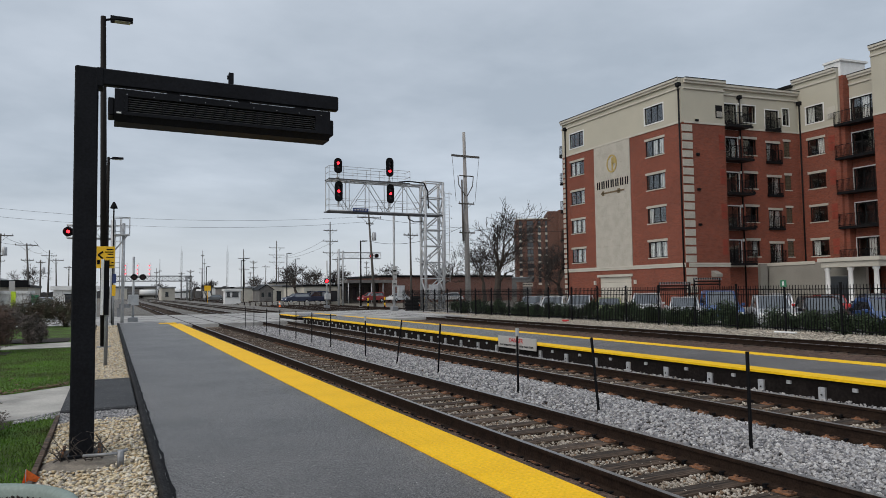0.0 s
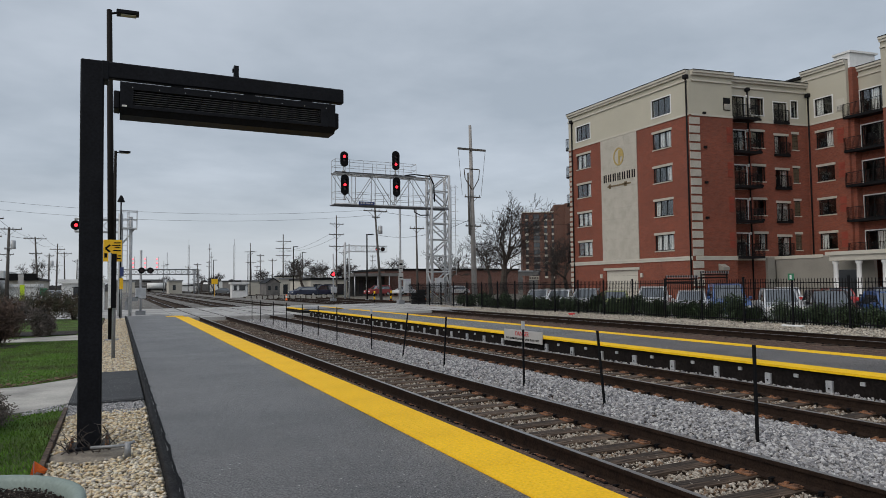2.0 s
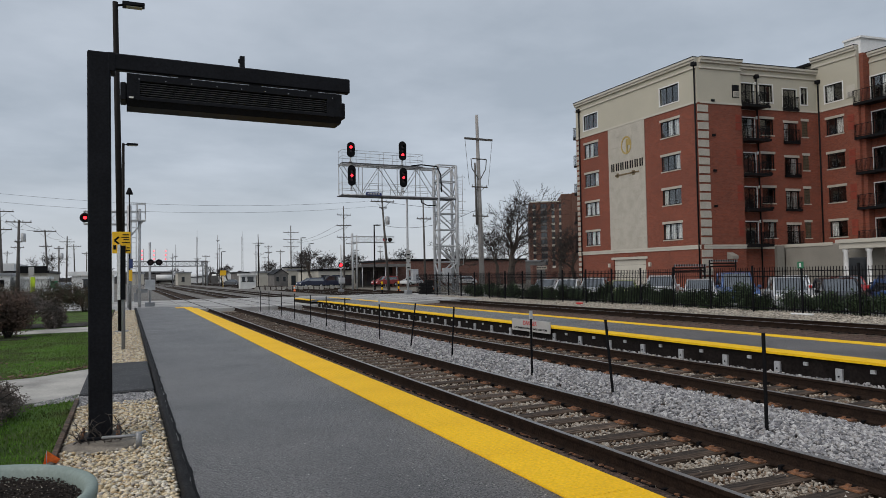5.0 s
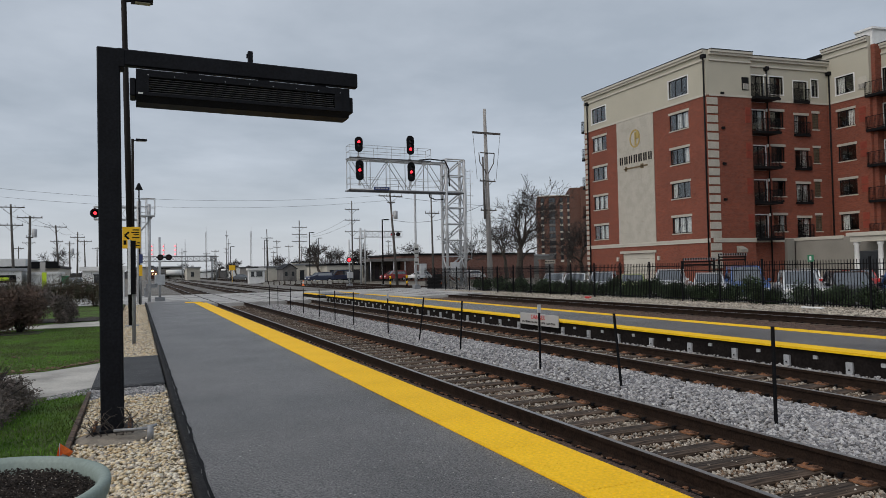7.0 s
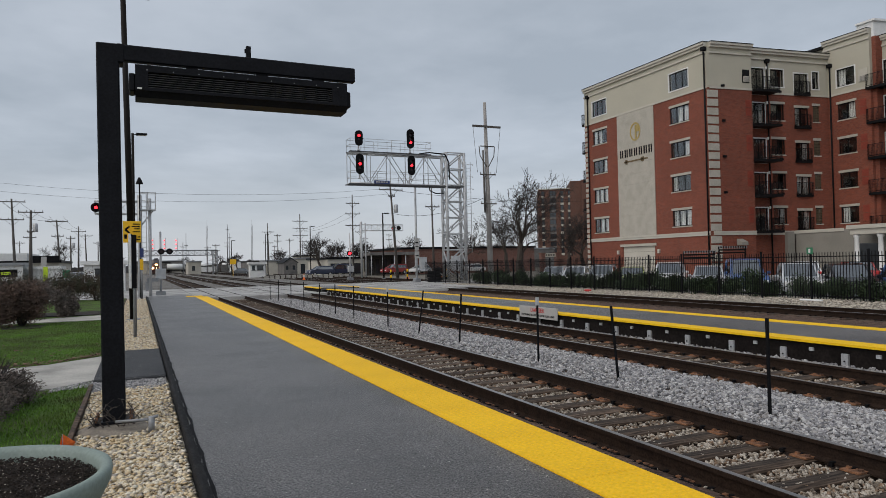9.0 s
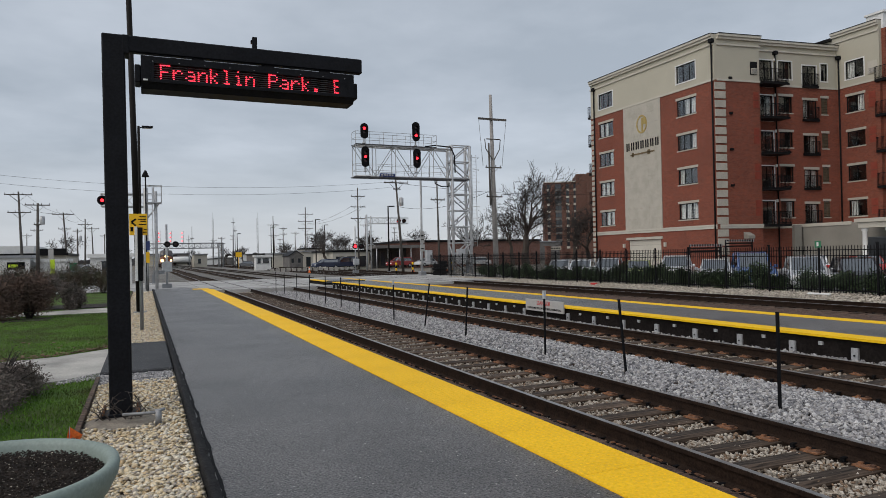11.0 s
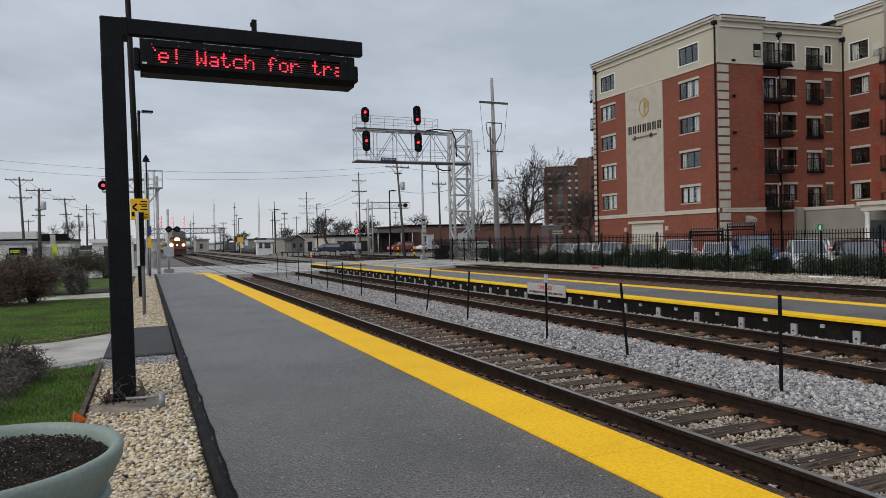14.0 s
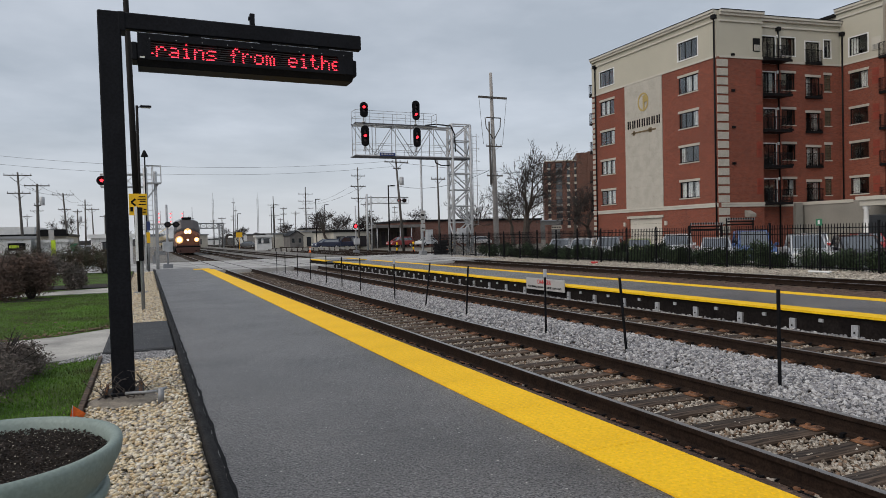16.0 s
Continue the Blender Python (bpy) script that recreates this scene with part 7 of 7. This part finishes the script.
me = bpy.data.meshes.new("far_woods"); me.from_pydata(vs, [], fs); me.materials.append(M["far"])
tagged(new("far_woods", me), "dark leafless woods along the horizon", "woods", kind="stuff")
# parked tank wagons and a row of blocks by the siding
for k in range(3):
    w = thing("tank_wagon", "white tank wagon standing in the yard", "wagon", (10 + k * 11.5, 318, 0), group="wagons")
    bm = B(); tube(bm, (-3.6, 0, 2.4), (3.6, 0, 2.4), 1.3, sides=18); part("tank", bm, M["white"], w)
    bm = B(); box(bm, -3.8, 3.8, -1, 1, 0.7, 1.05); part("chassis", bm, M["black_flat"], w)
    for q in (-2.8, 2.8):
        bm = B(); tube(bm, (q, -0.8, 0.45), (q, 0.8, 0.45), 0.45, sides=14); part("wheelset", bm, M["rail_side"], w)
base_b = None
for k in range(16):
    bm = B()
    if base_b is None:
        box(bm, -0.28, 0.28, -0.28, 0.28, 0, 0.62); base_b = plain("concrete_block", bm, M["concrete"], "grey concrete block in a row by the road", "block", "concrete blocks", bevel=0.05); base_b.matrix_basis = pose(11.9, 99, -0.25)
    else:
        bm.free(); copy_thing(base_b, pose(11.9 + k * 0.78, 99 - k * 0.08, -0.25, 0, 0, rs.uniform(-8, 8)))
for x, y in ((14.0, 84), (23.4, 72), (26.8, 70)):
    c = thing("traffic_cone", "orange and white traffic cone by the road", "cone", (x, y, -0.05), group="cones")
    bm = B(); lathe(bm, [(0.2, 0), (0.2, 0.04), (0.13, 0.05), (0.04, 0.75), (0.0001, 0.76)], 12); part("cone", bm, M["orange"], c)
    bm = B(); lathe(bm, [(0.108, 0.3), (0.075, 0.55)], 12); part("band", bm, M["white"], c)
bm = B(); box(bm, -14.12, -13.7, 79.9, 79.98, -0.3, 2.2); plain("yellow_banner", bm, M["hivis"], "bright yellow-green banner by the road", "banner")
bm = B(); box(bm, -14.3, -13.8, 79.85, 79.89, 2.25, 3.25); tube(bm, (-14.2, 79.95, -0.3), (-14.2, 79.95, 3.2), 0.04); plain("white_sign", bm, M["sign_white"], "white sign on a thin pole by the road", "sign")
bm = B(); box(bm, -20.35, -18.5, 94.9, 94.96, 1.12, 2.02); plain("shop_sign", bm, M["black_flat"], "dark sign panel with green mark", "sign")
bm = B(); box(bm, -20.2, -19.2, 94.85, 94.89, 1.4, 1.75); plain("sign_mark", bm, M["hivis"], "plain green bar on the dark sign", "sign mark")
bm = B(); box(bm, 11.7, 12.9, 139.9, 139.95, 2.3, 3.3); tube(bm, (12.3, 140, -0.2), (12.3, 140, 3.2), 0.06); plain("yellow_sign", bm, M["sign_yellow"], "yellow sign standing in the yard", "sign")

rb = random.Random(77)
for k in range(22):
    x = -2 + k * 4.1 + rb.uniform(-1, 1); y = rb.uniform(255, 330); w = rb.uniform(1.5, 4); hh = rb.uniform(2.0, 4.2)
    low_building("outbuilding", "small far building beyond the yard", x - w, x + w, y, y + 6, hh, rb.choice(["trim", "far_wall", "brickp", "white", "grey", "far_wall"]), [], rb.choice(["frame", "grey", "lot"]))
for k, (nm, x, y) in enumerate((("grey_car", 17, 165), ("black_car", 29, 135), ("red_car", 34, 105), ("white_car", 40, 108), ("silver_car", -12, 92))):
    car(x, y, 170 + k * 13, PAINT[nm], 4.6, 1.5 + 0.1 * (k % 3), nm.split("_")[0] + " car standing beyond the level crossing")
for k, (x, y) in enumerate(((18.5, 190), (22, 205), (40, 205), (48, 215), (56, 200), (66, 180), (72, 165), (12, 280), (26, 290), (35, 300), (-10, 240), (-30, 230), (-40, 170), (78, 150), (86, 175))):
    o = copy_thing(t2, pose(x, y, -0.3, 0, 0, k * 41)); o.scale = (0.7 + 0.1 * (k % 5),) * 3
for sx, n_r in ((19.75, 4), (20.35, 5)):
    for k in range(n_r):
        bm = B(); lathe(bm, [(0.2, 0.0), (0.38, 0.02), (0.43, 0.1), (0.43, 0.2), (0.38, 0.28), (0.2, 0.3)], 18)
        plain("tyre", bm, M["tyre"], "black tyre in a stack beside the gantry mast", "tyre", "stacked tyres").matrix_basis = pose(sx + 0.05 * math.sin(k * 2.3), 56.5, -0.2 + 0.3 * k)
for k, (x, y) in enumerate(((22.6, 70.0), (19.9, 68.0), (25.6, 66.0))):
    p = thing("striped_bollard", "yellow and black striped bollard by the crossing", "bollard", (x, y, -0.1), group="bollards")
    for q in range(4):
        bm = B(); tube(bm, (0, 0, q * 0.3), (0, 0, q * 0.3 + 0.3), 0.1, sides=8); part("band", bm, M["yellow_paint"] if q % 2 else M["black_flat"], p)

# ---- the train ----
M["loco_dark"] = car_paint("loco_dark", (0.06, 0.05, 0.05))
# brown nose paint, its orange part standing for the headlights' glow
M["loco_glow_brown"] = mat("loco_glow_brown", (0.21, 0.07, 0.028), 0.5, vary=0.3, scale=2, fine=12, bump=0)
M["coach_yellow"] = car_paint("coach_yellow", (0.55, 0.36, 0.04))
M["coach_green"] = car_paint("coach_green", (0.04, 0.07, 0.05))


M["loco_red"] = mat("loco_red", (0.07, 0.025, 0.016), 0.5, vary=0.25, scale=2, fine=20, bump=0)


def locomotive():
    l = thing("locomotive", "dark-topped diesel locomotive with three lit headlights and glow-tinted brown nose", "locomotive", (0, 90, 0))
    # the cab: cross sections from the nose back
    def ring(y, w, z0, z1, top):
        return [(-w, y, z0), (w, y, z0), (w, y, z1), (w * 0.86, y, top - 0.28), (w * 0.5, y, top), (-w * 0.5, y, top), (-w * 0.86, y, top - 0.28), (-w, y, z1)]
    def loft(rings):
        bm = B(); rs_ = [[bm.verts.new(p) for p in r] for r in rings]
        for a, b in zip(rs_, rs_[1:]):
            for k in range(8):
                bm.faces.new((a[k], a[(k + 1) % 8], b[(k + 1) % 8], b[k]))
        bm.faces.new(rs_[0][::-1]); bm.faces.new(rs_[-1]); return bm
    part("nose", loft([ring(0.0, 1.25, 1.1, 1.9, 2.75), ring(0.25, 1.5, 1.1, 2.3, 3.05), ring(1.2, 1.62, 1.1, 2.6, 3.3)]), M["loco_glow_brown"], l, "sloping brown nose with headlight glow in its orange colour", 0.03)
    part("cab", loft([ring(0.7, 1.45, 2.9, 3.2, 3.5), ring(1.3, 1.62, 1.1, 3.5, 4.55), ring(3.2, 1.65, 1.1, 3.7, 4.75)]), M["loco_dark"], l, "dark cab")
    part("body", loft([ring(3.2, 1.62, 1.1, 3.8, 4.7), ring(20, 1.62, 1.1, 3.8, 4.7)]), M["loco_dark"], l, "long dark body")
    for s in (-1, 1):
        bm = B(); vs = [bm.verts.new(p) for p in ((s * 0.1, 0.72, 3.35), (s * 1.25, 0.86, 3.3), (s * 1.2, 1.2, 4.15), (s * 0.1, 1.12, 4.25))]; bm.faces.new(vs if s > 0 else vs[::-1]); bmesh.ops.solidify(bm, geom=bm.faces[:], thickness=0.02); part("windscreen", bm, M["pane"], l, "dark slanted windscreen")
        bm = B(); tube(bm, (s * 1.05, -0.05, 1.95), (s * 1.05, 0.25, 1.95), 0.34, sides=18); lamp_o = part("ditch_light", bm, M["black_flat"], l)
        bm = B(); tube(bm, (s * 1.05, -0.09, 1.95), (s * 1.05, -0.05, 1.95), 0.29 if s < 0 else 0.19, sides=18); part("lens", bm, M["head_glow"], lamp_o, "lit warm headlight")
        # added glowing disc for the glare round the lamp
        bm = B(); tube(bm, (s * 1.05, -0.07, 1.95), (s * 1.05, -0.05, 1.95), 0.48 if s < 0 else 0.32, sides=18); part("reflector", bm, M["halo_glow"], lamp_o, "warm glowing ring added for the headlight's glare")
        bm = B(); tube(bm, (s * 0.95, 0.0, 0.5), (s * 0.95, -0.45, 0.5), 0.09, sides=8); part("buffer", bm, M["black_flat"], l)
    bm = B(); box(bm, -0.5, 0.5, 0.05, 0.5, 2.72, 3.2); top_o = part("headlight_box", bm, M["black_flat"], l, "", 0.04)
    # the upper lamps' glare, likewise an added glowing disc
    bm = B(); tube(bm, (0, 0.02, 2.97), (0, 0.05, 2.97), 0.47, sides=20); part("reflector", bm, M["halo_glow"], top_o, "warm glowing ring added for the headlight's glare")
    for s in (-0.22, 0.22):
        bm = B(); tube(bm, (s, 0.0, 2.97), (s, 0.05, 2.97), 0.2, sides=16); part("lens", bm, M["head_glow"], top_o, "lit warm headlight")
    bm = B(); tube(bm, (0, -0.03, 1.95), (0, 0.05, 1.95), 0.12, sides=14); part("marker_light", bm, M["head_glow"], l)
    bm = B(); prism(bm, [(-1.5, 0.95), (1.5, 0.95), (1.35, 0.28), (0.3, 0.2), (-0.3, 0.2), (-1.35, 0.28)], -0.3, 0.1); part("pilot", bm, M["loco_red"], l, "red-brown plough-shaped pilot", 0.02)
    bm = B(); box(bm, -1.52, 1.52, -0.05, 20, 0.85, 1.12); part("frame", bm, M["black_flat"], l)
    bm = B(); box(bm, -0.6, 0.6, 2.0, 2.8, 4.7, 4.95); tube(bm, (0.3, 1.7, 4.95), (0.3, 2.3, 4.95), 0.07); part("roof_fan", bm, M["black_flat"], l, "", 0.05)
    for s in (-1, 1):
        bm = B(); tube(bm, (s * 1.45, 0.0, 1.1), (s * 1.45, 0.0, 2.1), 0.03, sides=6); tube(bm, (s * 1.45, 0.0, 2.1), (s * 1.5, 1.2, 2.5), 0.03, sides=6); part("handrail", bm, M["galv"], l)
    bm = B(); box(bm, -1.35, 1.35, -0.06, 0.0, 1.12, 1.3); part("nose_stripe", bm, M["loco_red"], l)
    bm = B(); box(bm, -1.3, 1.3, 0.55, 0.75, 3.18, 3.28); part("window_ledge", bm, M["loco_dark"], l)
    for y in (3, 4.6, 6.2, 14, 15.6, 17.2):
        bm = B()
        for s in (-0.7525, 0.7525):
            tube(bm, (s - 0.06, y, 0.51), (s + 0.06, y, 0.51), 0.51, sides=20)
        tube(bm, (-0.75, y, 0.51), (0.75, y, 0.51), 0.08); part("wheelset", bm, M["rail_side"], l)
    bm = B(); box(bm, -1.3, 1.3, 7.5, 12.5, 0.3, 0.85); part("fuel_tank", bm, M["black_flat"], l, "", 0.05)
    return l


def coach(k):
    c = thing("passenger_coach", "tall yellow and dark green double-deck railway coach", "coach", (0, 112 + k * 26.5, 0), group="coaches")
    bm = B(); prism(bm, [(-1.53, 0.9), (1.53, 0.9), (1.55, 3.9), (1.3, 4.55), (0.7, 4.8), (-0.7, 4.8), (-1.3, 4.55), (-1.55, 3.9)], 0, 25.8); part("body", bm, M["coach_yellow"], c, "yellow coach body")
    bm = B()
    for s in (-1.56, 1.56):
        box(bm, s - 0.01, s + 0.01, 0.1, 25.7, 3.0, 3.95)
    part("stripe", bm, M["coach_green"], c, "dark green band")
    for y in range(10):
        for z in (1.5, 3.15):
            for s in (-1.575, 1.575):
                bm = B(); box(bm, s - 0.01, s + 0.01, 1.6 + y * 2.3, 3.1 + y * 2.3, z, z + 0.65); part("window", bm, M["pane"], c)
    for y in (2.5, 5, 20.8, 23.3):
        bm = B()
        for s in (-0.7525, 0.7525):
            tube(bm, (s - 0.06, y, 0.45), (s + 0.06, y, 0.45), 0.45, sides=16)
        tube(bm, (-0.75, y, 0.45), (0.75, y, 0.45), 0.08); part("wheelset", bm, M["rail_side"], c)
    bm = B(); box(bm, -0.9, 0.9, 1.5, 24.3, 0.5, 0.9); part("underframe", bm, M["black_flat"], c)
    return c


loco = locomotive()
coaches = [coach(k) for k in range(4)]
# front of the train along the near track: seconds, metres
TRAIN = ((0, 394), (2, 357), (4, 320), (6, 283), (8, 246), (9, 225), (10, 204), (11, 184), (12, 166), (13, 148), (14, 129.5), (14.5, 120.3), (15, 111), (15.5, 102), (16, 93))


def motions():
    walk(loco, [(t, pose(0, y, 0)) for t, y in TRAIN])
    for k, c in enumerate(coaches):
        walk(c, [(t, pose(0, y + 21.5 + k * 26.5, 0)) for t, y in TRAIN])
    for i, o in letters:
        walk(o, letter_rows(i, slot))


motions()
